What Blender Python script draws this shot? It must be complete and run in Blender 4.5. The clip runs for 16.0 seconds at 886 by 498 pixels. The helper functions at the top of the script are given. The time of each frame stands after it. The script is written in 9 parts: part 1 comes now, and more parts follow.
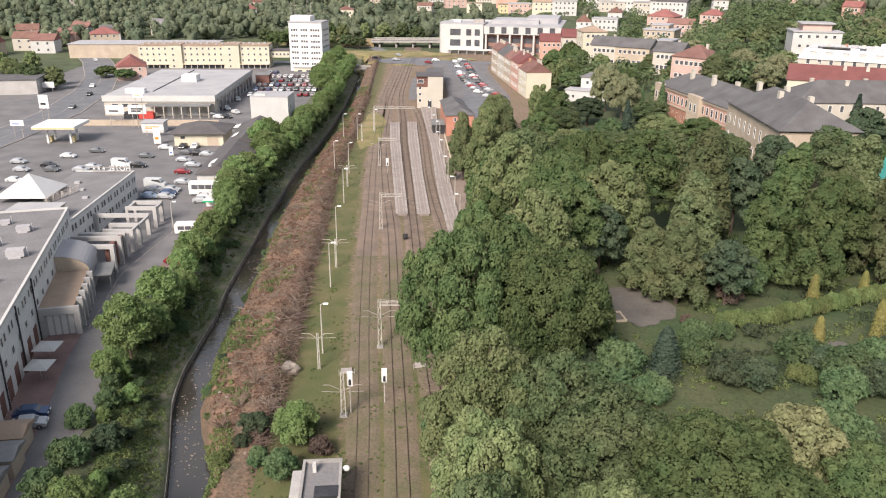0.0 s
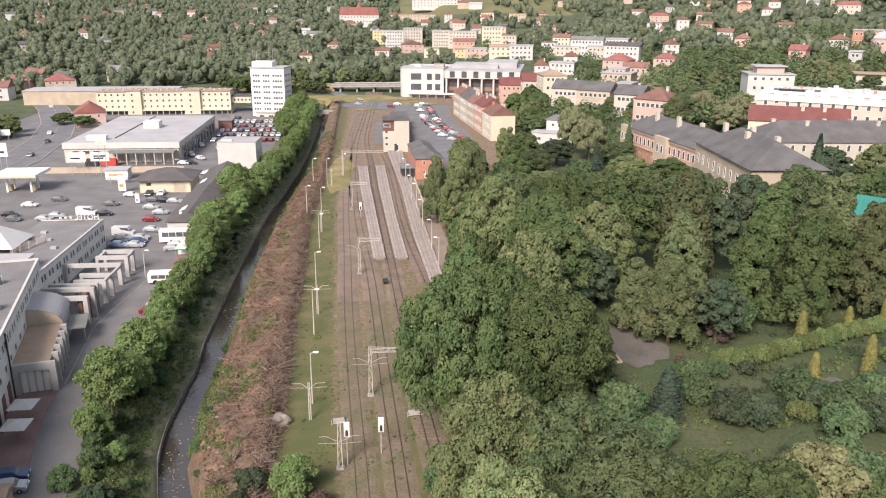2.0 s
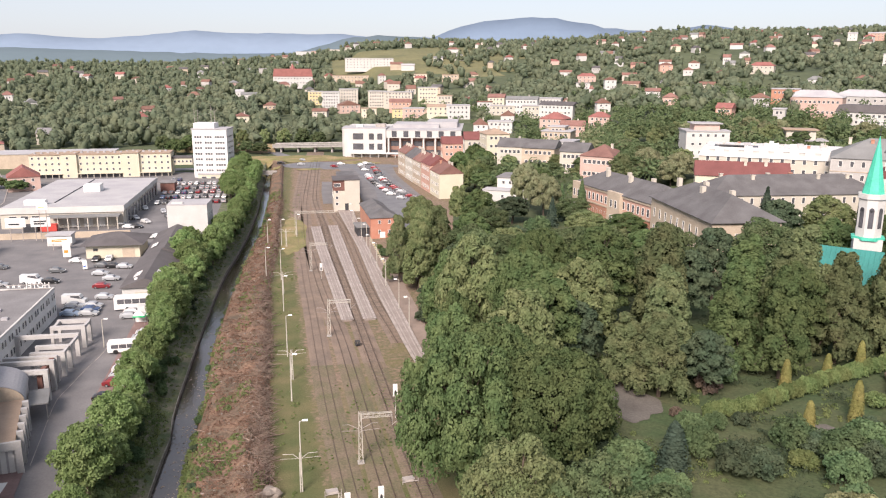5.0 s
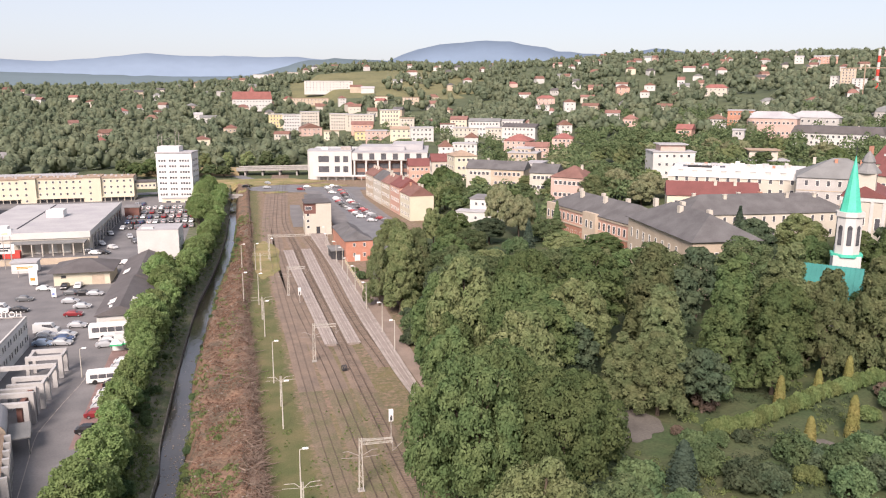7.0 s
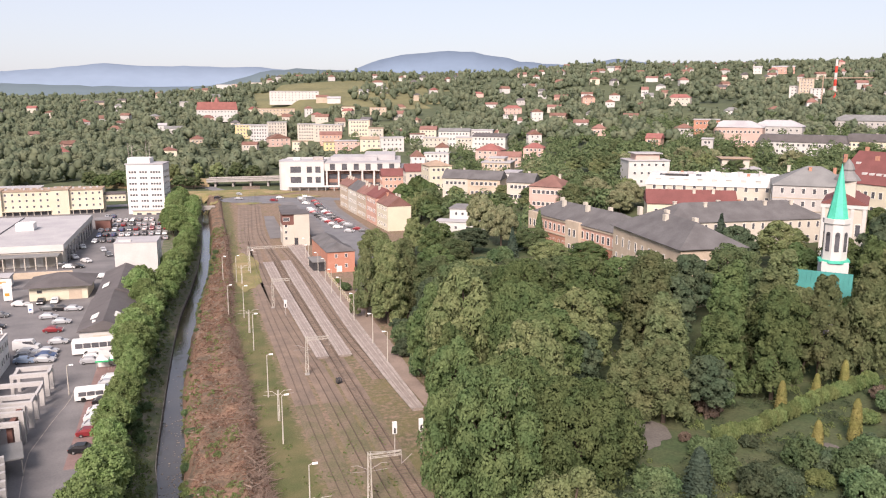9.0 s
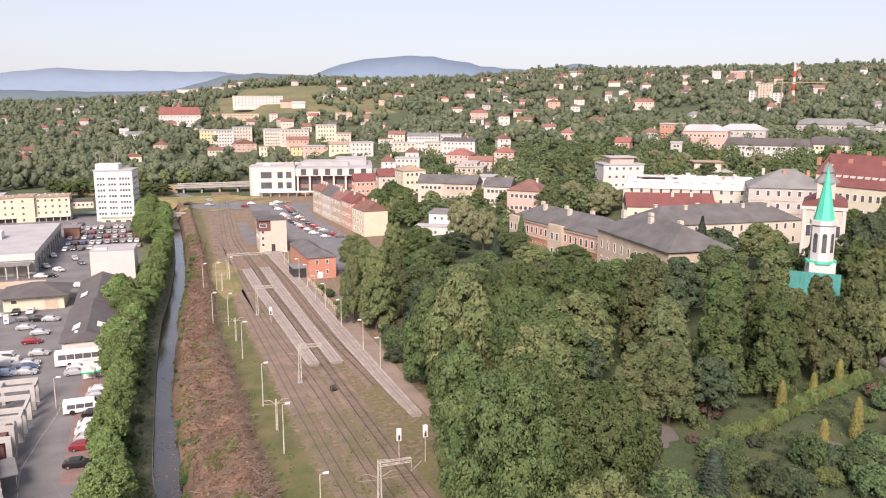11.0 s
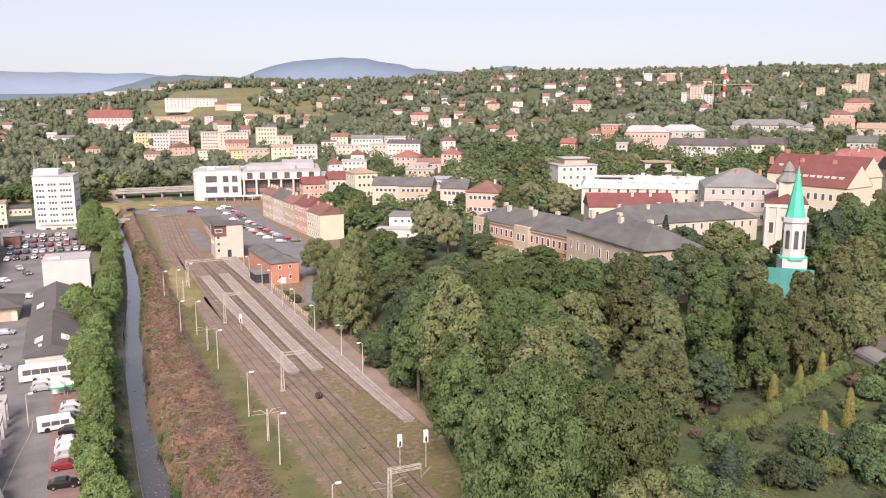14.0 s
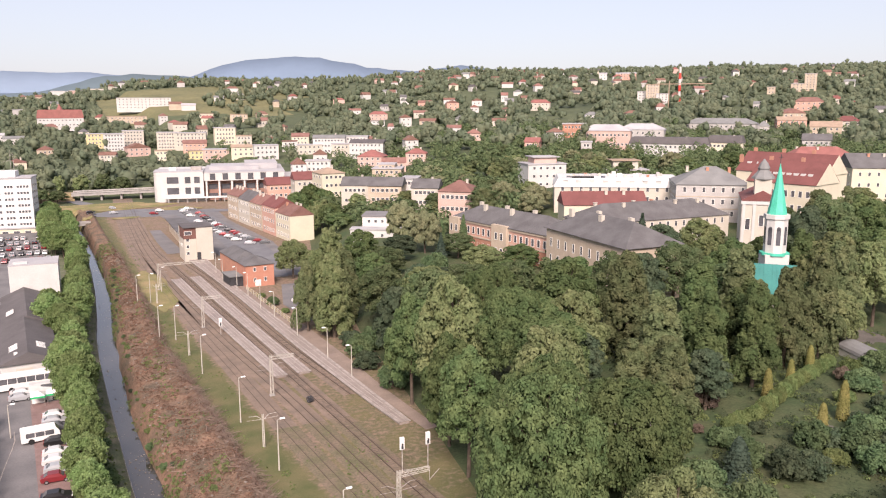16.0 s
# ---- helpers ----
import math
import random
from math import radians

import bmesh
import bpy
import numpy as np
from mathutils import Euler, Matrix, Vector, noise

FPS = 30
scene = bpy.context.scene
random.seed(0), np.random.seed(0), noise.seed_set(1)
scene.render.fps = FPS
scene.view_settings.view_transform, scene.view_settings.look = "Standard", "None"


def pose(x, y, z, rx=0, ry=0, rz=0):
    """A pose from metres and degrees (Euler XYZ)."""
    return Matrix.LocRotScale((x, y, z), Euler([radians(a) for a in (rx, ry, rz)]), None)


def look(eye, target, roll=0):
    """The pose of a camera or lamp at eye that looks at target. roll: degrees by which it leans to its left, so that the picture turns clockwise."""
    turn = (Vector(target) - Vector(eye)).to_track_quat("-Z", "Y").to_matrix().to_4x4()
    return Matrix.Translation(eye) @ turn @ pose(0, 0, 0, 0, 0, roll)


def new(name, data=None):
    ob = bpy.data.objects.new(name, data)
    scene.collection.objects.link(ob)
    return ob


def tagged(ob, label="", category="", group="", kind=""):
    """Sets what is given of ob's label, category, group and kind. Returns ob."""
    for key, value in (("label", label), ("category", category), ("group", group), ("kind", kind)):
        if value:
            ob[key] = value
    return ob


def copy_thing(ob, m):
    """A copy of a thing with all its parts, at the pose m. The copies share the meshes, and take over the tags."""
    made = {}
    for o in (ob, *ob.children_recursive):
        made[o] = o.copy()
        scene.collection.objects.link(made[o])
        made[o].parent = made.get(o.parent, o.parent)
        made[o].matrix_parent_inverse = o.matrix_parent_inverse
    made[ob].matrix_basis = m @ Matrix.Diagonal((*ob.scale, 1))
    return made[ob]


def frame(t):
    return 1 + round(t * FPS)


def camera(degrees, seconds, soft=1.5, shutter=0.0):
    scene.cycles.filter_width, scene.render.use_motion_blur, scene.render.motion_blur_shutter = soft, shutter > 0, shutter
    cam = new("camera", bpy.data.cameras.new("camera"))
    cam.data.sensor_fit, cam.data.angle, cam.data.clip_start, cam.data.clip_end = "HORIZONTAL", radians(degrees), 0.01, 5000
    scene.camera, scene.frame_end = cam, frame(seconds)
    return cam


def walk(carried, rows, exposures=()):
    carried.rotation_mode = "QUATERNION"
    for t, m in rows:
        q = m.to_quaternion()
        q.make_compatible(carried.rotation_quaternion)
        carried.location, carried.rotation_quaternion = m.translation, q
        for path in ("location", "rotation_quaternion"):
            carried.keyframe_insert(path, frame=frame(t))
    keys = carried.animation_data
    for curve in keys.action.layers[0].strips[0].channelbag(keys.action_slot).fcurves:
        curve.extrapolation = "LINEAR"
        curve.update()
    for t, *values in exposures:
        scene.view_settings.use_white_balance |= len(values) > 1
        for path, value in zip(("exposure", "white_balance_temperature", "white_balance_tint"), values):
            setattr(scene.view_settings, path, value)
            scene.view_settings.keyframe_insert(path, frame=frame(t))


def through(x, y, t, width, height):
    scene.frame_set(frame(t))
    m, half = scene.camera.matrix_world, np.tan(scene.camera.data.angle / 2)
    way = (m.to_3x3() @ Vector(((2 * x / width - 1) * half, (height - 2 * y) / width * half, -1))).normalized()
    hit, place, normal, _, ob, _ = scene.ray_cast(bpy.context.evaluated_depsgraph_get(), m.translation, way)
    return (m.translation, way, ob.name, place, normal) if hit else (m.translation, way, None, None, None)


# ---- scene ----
cam = camera(58.3, 16.0, soft=1.15)
PATH = [
    (0, (23.721, -7.651, 56.203), (24.351, 11.092, 49.251), 0.42),
    (0.5, (22.491, -7.315, 56.206), (23.396, 11.507, 49.505), 0.41),
    (1.5, (19.968, -6.640, 56.211), (21.434, 12.319, 50.014), 0.37),
    (3.5, (14.697, -5.235, 56.221), (17.326, 13.890, 50.996), 0.30),
    (4.5, (11.963, -4.485, 56.226), (15.178, 14.675, 51.474), 0.26),
    (7, (4.892, -2.377, 56.239), (9.468, 16.673, 52.221), 0.17),
    (8, (1.987, -1.414, 56.245), (7.017, 17.554, 52.381), 0.13),
    (9, (-0.952, -0.365, 56.250), (4.526, 18.496, 52.473), 0.10),
    (11.5, (-8.402, 2.703, 56.263), (-1.760, 21.213, 52.619), 0.01),
    (12.5, (-11.405, 4.138, 56.268), (-4.241, 22.455, 52.643), -0.03),
    (14, (-15.915, 6.545, 56.276), (-7.961, 24.535, 52.656), -0.08),
    (16, (-21.901, 10.289, 56.286), (-12.921, 27.786, 52.649), -0.15),
]
walk(cam, [(t, look(eye, target, roll)) for t, eye, target, roll in PATH],
     exposures=[(0.0, 1.21, 6250, 10), (2.0, 1.24, 6270, 12), (4.5, 1.28, 6330, 14), (8.0, 1.29, 6440, 17), (12.0, 1.28, 6500, 19), (16.0, 1.28, 6500, 19)])

# ---- light ----
SUN_EL, SUN_AZ = 38.0, 208.0
world = bpy.data.worlds.new("sky")
scene.world = world
world.use_nodes = True
wn = world.node_tree.nodes
sky = wn.new("ShaderNodeTexSky")
sky.sky_type, sky.sun_disc = "NISHITA", False
sky.sun_elevation, sky.sun_rotation = radians(SUN_EL), radians(SUN_AZ)
sky.air_density, sky.dust_density, sky.ozone_density = 1.0, 1.2, 2.5
# a thin even veil of high cloud over the blue
veil = wn.new("ShaderNodeMix")
veil.data_type = "RGBA"
veil.inputs[0].default_value = 0.74
veil.inputs[7].default_value = (3.32, 3.36, 3.56, 1)
world.node_tree.links.new(sky.outputs[0], veil.inputs[6])
world.node_tree.links.new(veil.outputs[2], wn["Background"].inputs[0])
wn["Background"].inputs[1].default_value = 0.09
sun = new("sun", bpy.data.lights.new("sun", "SUN"))
sun.data.energy, sun.data.angle, sun.data.color = 3.15, radians(24.0), (1.0, 0.875, 0.765)
_az, _el = radians(SUN_AZ), radians(SUN_EL)
sun.matrix_world = look((math.sin(_az) * math.cos(_el) * 300, math.cos(_az) * math.cos(_el) * 300, math.sin(_el) * 300), (0, 0, 0))


# ---- materials ----
def mat(name, color, rough=0.85, vary=0.18, scale=0.6, fine=6.0, bump=0.15, metal=0.0, second=None, spec=0.3, dist=0.03, obj=0.0):
    """A worn surface: colour varied by two noises in world space, with fine relief; second: a colour that stains it."""
    m = bpy.data.materials.new(name)
    m.use_nodes = True
    nt = m.node_tree
    n, l = nt.nodes, nt.links
    b = n["Principled BSDF"]
    geo = n.new("ShaderNodeNewGeometry")
    big, small = n.new("ShaderNodeTexNoise"), n.new("ShaderNodeTexNoise")
    for tex, s, det in ((big, scale, 6.0), (small, fine, 4.0)):
        l.new(geo.outputs["Position"], tex.inputs["Vector"])
        tex.inputs["Scale"].default_value, tex.inputs["Detail"].default_value = s, det
    mix = n.new("ShaderNodeMix")
    mix.data_type = "RGBA"
    c2 = second or tuple(c * (1 - 1.6 * vary) for c in color)
    mix.inputs[6].default_value, mix.inputs[7].default_value = (*color, 1), (*c2, 1)
    ramp = n.new("ShaderNodeMapRange")
    ramp.inputs[1].default_value, ramp.inputs[2].default_value = 0.36, 0.66
    l.new(big.outputs[0], ramp.inputs[0])
    l.new(ramp.outputs[0], mix.inputs[0])
    hsv = n.new("ShaderNodeHueSaturation")
    vr = n.new("ShaderNodeMapRange")
    vr.inputs[1].default_value, vr.inputs[2].default_value = 0.25, 0.75
    vr.inputs[3].default_value, vr.inputs[4].default_value = 1 - vary, 1 + vary
    l.new(small.outputs[0], vr.inputs[0])
    last = vr.outputs[0]
    if obj:
        info = n.new("ShaderNodeObjectInfo")
        om = n.new("ShaderNodeMapRange")
        om.inputs[3].default_value, om.inputs[4].default_value = 1 - obj, 1 + obj
        l.new(info.outputs["Random"], om.inputs[0])
        mul = n.new("ShaderNodeMath")
        mul.operation = "MULTIPLY"
        l.new(last, mul.inputs[0])
        l.new(om.outputs[0], mul.inputs[1])
        last = mul.outputs[0]
    l.new(last, hsv.inputs["Value"])
    l.new(mix.outputs[2], hsv.inputs["Color"])
    l.new(hsv.outputs[0], b.inputs["Base Color"])
    b.inputs["Roughness"].default_value, b.inputs["Metallic"].default_value = rough, metal
    b.inputs["Specular IOR Level"].default_value = spec
    if bump:
        bp = n.new("ShaderNodeBump")
        bp.inputs["Strength"].default_value, bp.inputs["Distance"].default_value = bump, dist
        l.new(small.outputs[0], bp.inputs["Height"])
        l.new(bp.outputs[0], b.inputs["Normal"])
    return m


def leaf_mat(name, color, warm, spread=0.17, through=0.42, tree=0.22, patch_scale=0.35, sprig_amp=0.14):
    """Foliage: leaf by leaf, tree by tree and patch by patch a little different; light comes through."""
    m = bpy.data.materials.new(name)
    m.use_nodes = True
    nt = m.node_tree
    n, l = nt.nodes, nt.links
    n.remove(n["Principled BSDF"])
    geo, info = n.new("ShaderNodeNewGeometry"), n.new("ShaderNodeObjectInfo")
    tex = n.new("ShaderNodeTexNoise")
    tex.inputs["Scale"].default_value, tex.inputs["Detail"].default_value = patch_scale, 2
    l.new(geo.outputs["Position"], tex.inputs["Vector"])
    mix = n.new("ShaderNodeMix")
    mix.data_type = "RGBA"
    mix.inputs[6].default_value, mix.inputs[7].default_value = (*color, 1), (*warm, 1)
    mr = n.new("ShaderNodeMapRange")
    mr.inputs[1].default_value, mr.inputs[2].default_value = 0.35, 0.68
    l.new(tex.outputs[0], mr.inputs[0])
    l.new(mr.outputs[0], mix.inputs[0])
    value = None
    for src, amp in ((geo.outputs["Random Per Island"], spread), (info.outputs["Random"], tree)):
        k = n.new("ShaderNodeMapRange")
        k.inputs[3].default_value, k.inputs[4].default_value = 1 - amp, 1 + amp
        l.new(src, k.inputs[0])
        if value is None:
            value = k.outputs[0]
        else:
            mul = n.new("ShaderNodeMath")
            mul.operation = "MULTIPLY"
            l.new(value, mul.inputs[0])
            l.new(k.outputs[0], mul.inputs[1])
            value = mul.outputs[0]
    sprig, sm, mul2 = n.new("ShaderNodeTexNoise"), n.new("ShaderNodeMapRange"), n.new("ShaderNodeMath")
    sprig.inputs["Scale"].default_value, sprig.inputs["Detail"].default_value = patch_scale * 4, 2
    l.new(geo.outputs["Position"], sprig.inputs["Vector"])
    sm.inputs[1].default_value, sm.inputs[2].default_value, sm.inputs[3].default_value, sm.inputs[4].default_value = 0.3, 0.7, 1 - sprig_amp, 1 + sprig_amp
    l.new(sprig.outputs[0], sm.inputs[0])
    mul2.operation = "MULTIPLY"
    l.new(value, mul2.inputs[0])
    l.new(sm.outputs[0], mul2.inputs[1])
    hsv = n.new("ShaderNodeHueSaturation")
    l.new(mul2.outputs[0], hsv.inputs["Value"])
    l.new(mix.outputs[2], hsv.inputs["Color"])
    # trees differ a little in hue too
    hue = n.new("ShaderNodeMapRange")
    hue.inputs[3].default_value, hue.inputs[4].default_value = 0.489, 0.508
    l.new(info.outputs["Random"], hue.inputs[0])
    l.new(hue.outputs[0], hsv.inputs["Hue"])
    d, t, add = n.new("ShaderNodeBsdfDiffuse"), n.new("ShaderNodeBsdfTranslucent"), n.new("ShaderNodeMixShader")
    l.new(hsv.outputs[0], d.inputs[0])
    l.new(hsv.outputs[0], t.inputs[0])
    add.inputs[0].default_value = through
    l.new(d.outputs[0], add.inputs[1])
    l.new(t.outputs[0], add.inputs[2])
    l.new(add.outputs[0], n["Material Output"].inputs[0])
    return m


M = {}


def yard_mat():
    """Railway yard: bare stony soil that grass covers where the mesh's cover value is high, with ragged edges."""
    m = bpy.data.materials.new("yard")
    m.use_nodes = True
    n, l = m.node_tree.nodes, m.node_tree.links
    b = n["Principled BSDF"]
    b.inputs["Roughness"].default_value = 0.95
    b.inputs["Specular IOR Level"].default_value = 0.2
    geo, att = n.new("ShaderNodeNewGeometry"), n.new("ShaderNodeAttribute")
    att.attribute_name = "cover"
    noises = []
    for sc, det in ((0.16, 7.0), (1.1, 6.0), (5.0, 4.0)):
        tx = n.new("ShaderNodeTexNoise")
        tx.inputs["Scale"].default_value, tx.inputs["Detail"].default_value = sc, det
        l.new(geo.outputs["Position"], tx.inputs["Vector"])
        noises.append(tx)
    def rgb(c1, c2, src, lo, hi):
        mp, mx = n.new("ShaderNodeMapRange"), n.new("ShaderNodeMix")
        mp.inputs[1].default_value, mp.inputs[2].default_value = lo, hi
        l.new(src, mp.inputs[0])
        mx.data_type = "RGBA"
        l.new(mp.outputs[0], mx.inputs[0])
        for k, c in ((6, c1), (7, c2)):
            if isinstance(c, tuple):
                mx.inputs[k].default_value = (*c, 1)
            else:
                l.new(c, mx.inputs[k])
        return mx.outputs[2]
    soil = rgb((0.232, 0.165, 0.120), (0.148, 0.112, 0.088), noises[1].outputs[0], 0.36, 0.66)
    grass = rgb((0.086, 0.096, 0.040), (0.145, 0.124, 0.064), noises[0].outputs[0], 0.38, 0.66)
    add, add2 = n.new("ShaderNodeMath"), n.new("ShaderNodeMath")
    add.operation = add2.operation = "ADD"
    l.new(att.outputs["Fac"], add.inputs[0])
    l.new(noises[0].outputs[0], add.inputs[1])
    l.new(add.outputs[0], add2.inputs[0])
    l.new(noises[1].outputs[0], add2.inputs[1])
    both = rgb(soil, grass, add2.outputs[0], 1.18, 1.62)
    hsv, vr = n.new("ShaderNodeHueSaturation"), n.new("ShaderNodeMapRange")
    vr.inputs[1].default_value, vr.inputs[2].default_value, vr.inputs[3].default_value, vr.inputs[4].default_value = 0.25, 0.75, 0.74, 1.26
    l.new(noises[2].outputs[0], vr.inputs[0])
    l.new(vr.outputs[0], hsv.inputs["Value"])
    l.new(both, hsv.inputs["Color"])
    l.new(hsv.outputs[0], b.inputs["Base Color"])
    bp = n.new("ShaderNodeBump")
    bp.inputs["Strength"].default_value, bp.inputs["Distance"].default_value = 0.5, 0.06
    l.new(noises[2].outputs[0], bp.inputs["Height"])
    l.new(bp.outputs[0], b.inputs["Normal"])
    return m


M["yard"] = yard_mat()


def paint(key, *args, **kw):
    M[key] = mat(key, *args, **kw)


paint("asphalt", (0.132, 0.127, 0.128), 0.9, 0.12, 0.15, 3.0, 0.1, second=(0.18, 0.171, 0.17))
paint("road_asphalt", (0.13, 0.13, 0.14), 0.85, 0.1, 0.2, 3.0, 0.1, second=(0.17, 0.17, 0.175))
paint("red_paving", (0.23, 0.155, 0.142), 0.9, 0.15, 0.4, 5.0, 0.2)
paint("grass", (0.15, 0.15, 0.055), 0.95, 0.25, 0.12, 2.5, 0.5, second=(0.27, 0.205, 0.11))
paint("lawn", (0.044, 0.068, 0.028), 0.95, 0.3, 0.15, 2.5, 0.5, second=(0.075, 0.082, 0.040))
paint("ballast", (0.212, 0.158, 0.122), 0.95, 0.25, 0.25, 4.0, 0.6, second=(0.15, 0.118, 0.094))
paint("old_ballast", (0.172, 0.130, 0.096), 0.95, 0.3, 0.22, 3.0, 0.6, second=(0.118, 0.110, 0.062))
paint("chips", (0.190, 0.118, 0.080), 0.95, 0.45, 0.22, 2.2, 1.0, second=(0.100, 0.080, 0.056), dist=0.2)
M["stick"] = mat("stick", (0.205, 0.158, 0.126), 0.9, 0.35, 0.35, 3.0, 0.2, second=(0.15, 0.10, 0.078))
paint("bank", (0.150, 0.140, 0.098), 0.95, 0.3, 0.35, 3.0, 0.6, second=(0.070, 0.095, 0.042), dist=0.1)
paint("field", (0.085, 0.10, 0.05), 0.95, 0.3, 0.01, 0.12, 0.0, second=(0.055, 0.07, 0.038))
paint("meadow", (0.165, 0.155, 0.075), 0.95, 0.2, 0.02, 0.2, 0.0, second=(0.12, 0.12, 0.058))
paint("concrete", (0.34, 0.32, 0.30), 0.9, 0.15, 0.5, 5.0, 0.15)
paint("old_concrete", (0.25, 0.235, 0.21), 0.95, 0.3, 0.9, 4.0, 0.6, second=(0.13, 0.125, 0.10), dist=0.1)
paint("platform", (0.275, 0.232, 0.208), 0.9, 0.25, 0.35, 5.0, 0.1, second=(0.225, 0.188, 0.166))
paint("edge_white", (0.36, 0.315, 0.285), 0.85, 0.2, 0.8, 6.0, 0.1)
paint("path", (0.25, 0.195, 0.16), 0.92, 0.12, 0.3, 4.0, 0.15)
paint("gravel", (0.135, 0.122, 0.108), 0.95, 0.2, 0.2, 4.0, 0.3)
paint("rail", (0.165, 0.125, 0.10), 0.6, 0.15, 0.5, 5.0, 0.05, metal=0.5)
paint("sleeper", (0.175, 0.135, 0.108), 0.9, 0.25, 1.0, 6.0, 0.2, obj=0.2)
paint("pole", (0.45, 0.42, 0.37), 0.8, 0.12, 0.8, 5.0, 0.1)
paint("steel", (0.40, 0.36, 0.33), 0.7, 0.15, 0.8, 6.0, 0.05, metal=0.2)
paint("dark_steel", (0.06, 0.06, 0.065), 0.6, 0.2, 1.0, 6.0, 0.05, metal=0.3)
paint("white_paint", (0.68, 0.67, 0.645), 0.6, 0.06, 0.5, 4.0, 0.05)
paint("white_wall", (0.50, 0.488, 0.465), 0.85, 0.06, 0.25, 3.0, 0.08)
paint("tower_wall", (0.63, 0.62, 0.605), 0.8, 0.05, 0.2, 3.0, 0.05)
paint("cream", (0.55, 0.505, 0.39), 0.85, 0.06, 0.2, 3.0, 0.08)
paint("pale_cream", (0.475, 0.435, 0.37), 0.85, 0.06, 0.2, 3.0, 0.08)
paint("beige", (0.45, 0.37, 0.285), 0.85, 0.1, 0.25, 3.0, 0.1)
paint("grey_wall", (0.42, 0.40, 0.38), 0.85, 0.1, 0.25, 3.0, 0.1)
paint("portal_white", (0.42, 0.405, 0.39), 0.8, 0.1, 0.4, 4.0, 0.08)
paint("hotel_wall", (0.66, 0.645, 0.625), 0.85, 0.08, 0.25, 3.0, 0.1)
paint("pink", (0.49, 0.35, 0.30), 0.85, 0.08, 0.2, 3.0, 0.08)
paint("salmon", (0.50, 0.31, 0.245), 0.85, 0.08, 0.2, 3.0, 0.08)
paint("brick_wall", (0.42, 0.21, 0.14), 0.9, 0.14, 0.4, 6.0, 0.25, second=(0.34, 0.18, 0.13))
paint("orange_brick", (0.42, 0.205, 0.145), 0.9, 0.12, 0.4, 6.0, 0.25, second=(0.38, 0.17, 0.115))
paint("brown_panel", (0.28, 0.165, 0.13), 0.8, 0.12, 0.3, 4.0, 0.1)
paint("embankment", (0.27, 0.185, 0.115), 0.95, 0.3, 0.06, 1.0, 0.4, second=(0.16, 0.15, 0.07))
paint("brown_wall", (0.17, 0.085, 0.07), 0.85, 0.12, 0.4, 5.0, 0.1)
paint("yellow", (0.56, 0.47, 0.26), 0.8, 0.06, 0.3, 3.0, 0.05)
paint("tar_roof", (0.205, 0.197, 0.197), 0.9, 0.15, 0.15, 3.0, 0.15, second=(0.155, 0.148, 0.148))
paint("light_roof", (0.38, 0.37, 0.37), 0.85, 0.1, 0.12, 3.0, 0.1, second=(0.32, 0.31, 0.32))
paint("dark_roof", (0.11, 0.10, 0.10), 0.85, 0.15, 0.2, 4.0, 0.2)
paint("slate_roof", (0.125, 0.12, 0.12), 0.8, 0.15, 0.25, 5.0, 0.2, second=(0.09, 0.085, 0.085))
paint("grey_roof", (0.20, 0.20, 0.195), 0.75, 0.12, 0.25, 5.0, 0.15)
paint("red_roof", (0.222, 0.118, 0.098), 0.85, 0.15, 0.3, 5.0, 0.25, obj=0.15)
paint("bright_red_roof", (0.265, 0.108, 0.094), 0.8, 0.12, 0.3, 5.0, 0.2)
paint("dark_red_roof", (0.172, 0.066, 0.060), 0.8, 0.12, 0.3, 5.0, 0.2)
paint("brown_roof", (0.20, 0.11, 0.085), 0.85, 0.15, 0.3, 5.0, 0.2)
paint("white_roof", (0.55, 0.54, 0.525), 0.6, 0.06, 0.3, 4.0, 0.05)
paint("tan_roof", (0.33, 0.245, 0.18), 0.85, 0.1, 0.4, 4.0, 0.1)
paint("copper_green", (0.055, 0.40, 0.27), 0.55, 0.15, 0.6, 5.0, 0.1, second=(0.08, 0.46, 0.34))
paint("teal_roof", (0.03, 0.185, 0.165), 0.55, 0.12, 0.4, 5.0, 0.1)
paint("pane_dark", (0.10, 0.10, 0.11), 0.15, 0.2, 0.3, 3.0, 0.0, spec=0.5)
paint("frame_white", (0.66, 0.64, 0.60), 0.7, 0.06, 0.5, 4.0, 0.0)
paint("bark", (0.11, 0.085, 0.065), 0.95, 0.25, 0.8, 6.0, 0.5)
paint("tyre", (0.02, 0.02, 0.02), 0.9, 0.1, 1, 5, 0.1)
paint("alloy", (0.4, 0.4, 0.41), 0.4, 0.1, 1, 5, 0.0, metal=0.7)
paint("lamp_glass", (0.8, 0.8, 0.78), 0.3, 0.03, 1, 5, 0.0)
paint("red_light", (0.4, 0.02, 0.02), 0.3, 0.05, 1, 5, 0.0)
paint("signal_red", (0.55, 0.06, 0.04), 0.6, 0.1, 1, 5, 0.0)
paint("green_sign", (0.03, 0.42, 0.16), 0.5, 0.08, 1, 5, 0.0)
paint("blue_sign", (0.05, 0.12, 0.42), 0.5, 0.08, 1, 5, 0.0)
paint("orange_sign", (0.75, 0.25, 0.04), 0.5, 0.08, 1, 5, 0.0)
paint("container_red", (0.5, 0.07, 0.055), 0.6, 0.12, 1, 5, 0.05)
paint("rock", (0.25, 0.215, 0.185), 0.9, 0.2, 0.8, 5, 0.4)
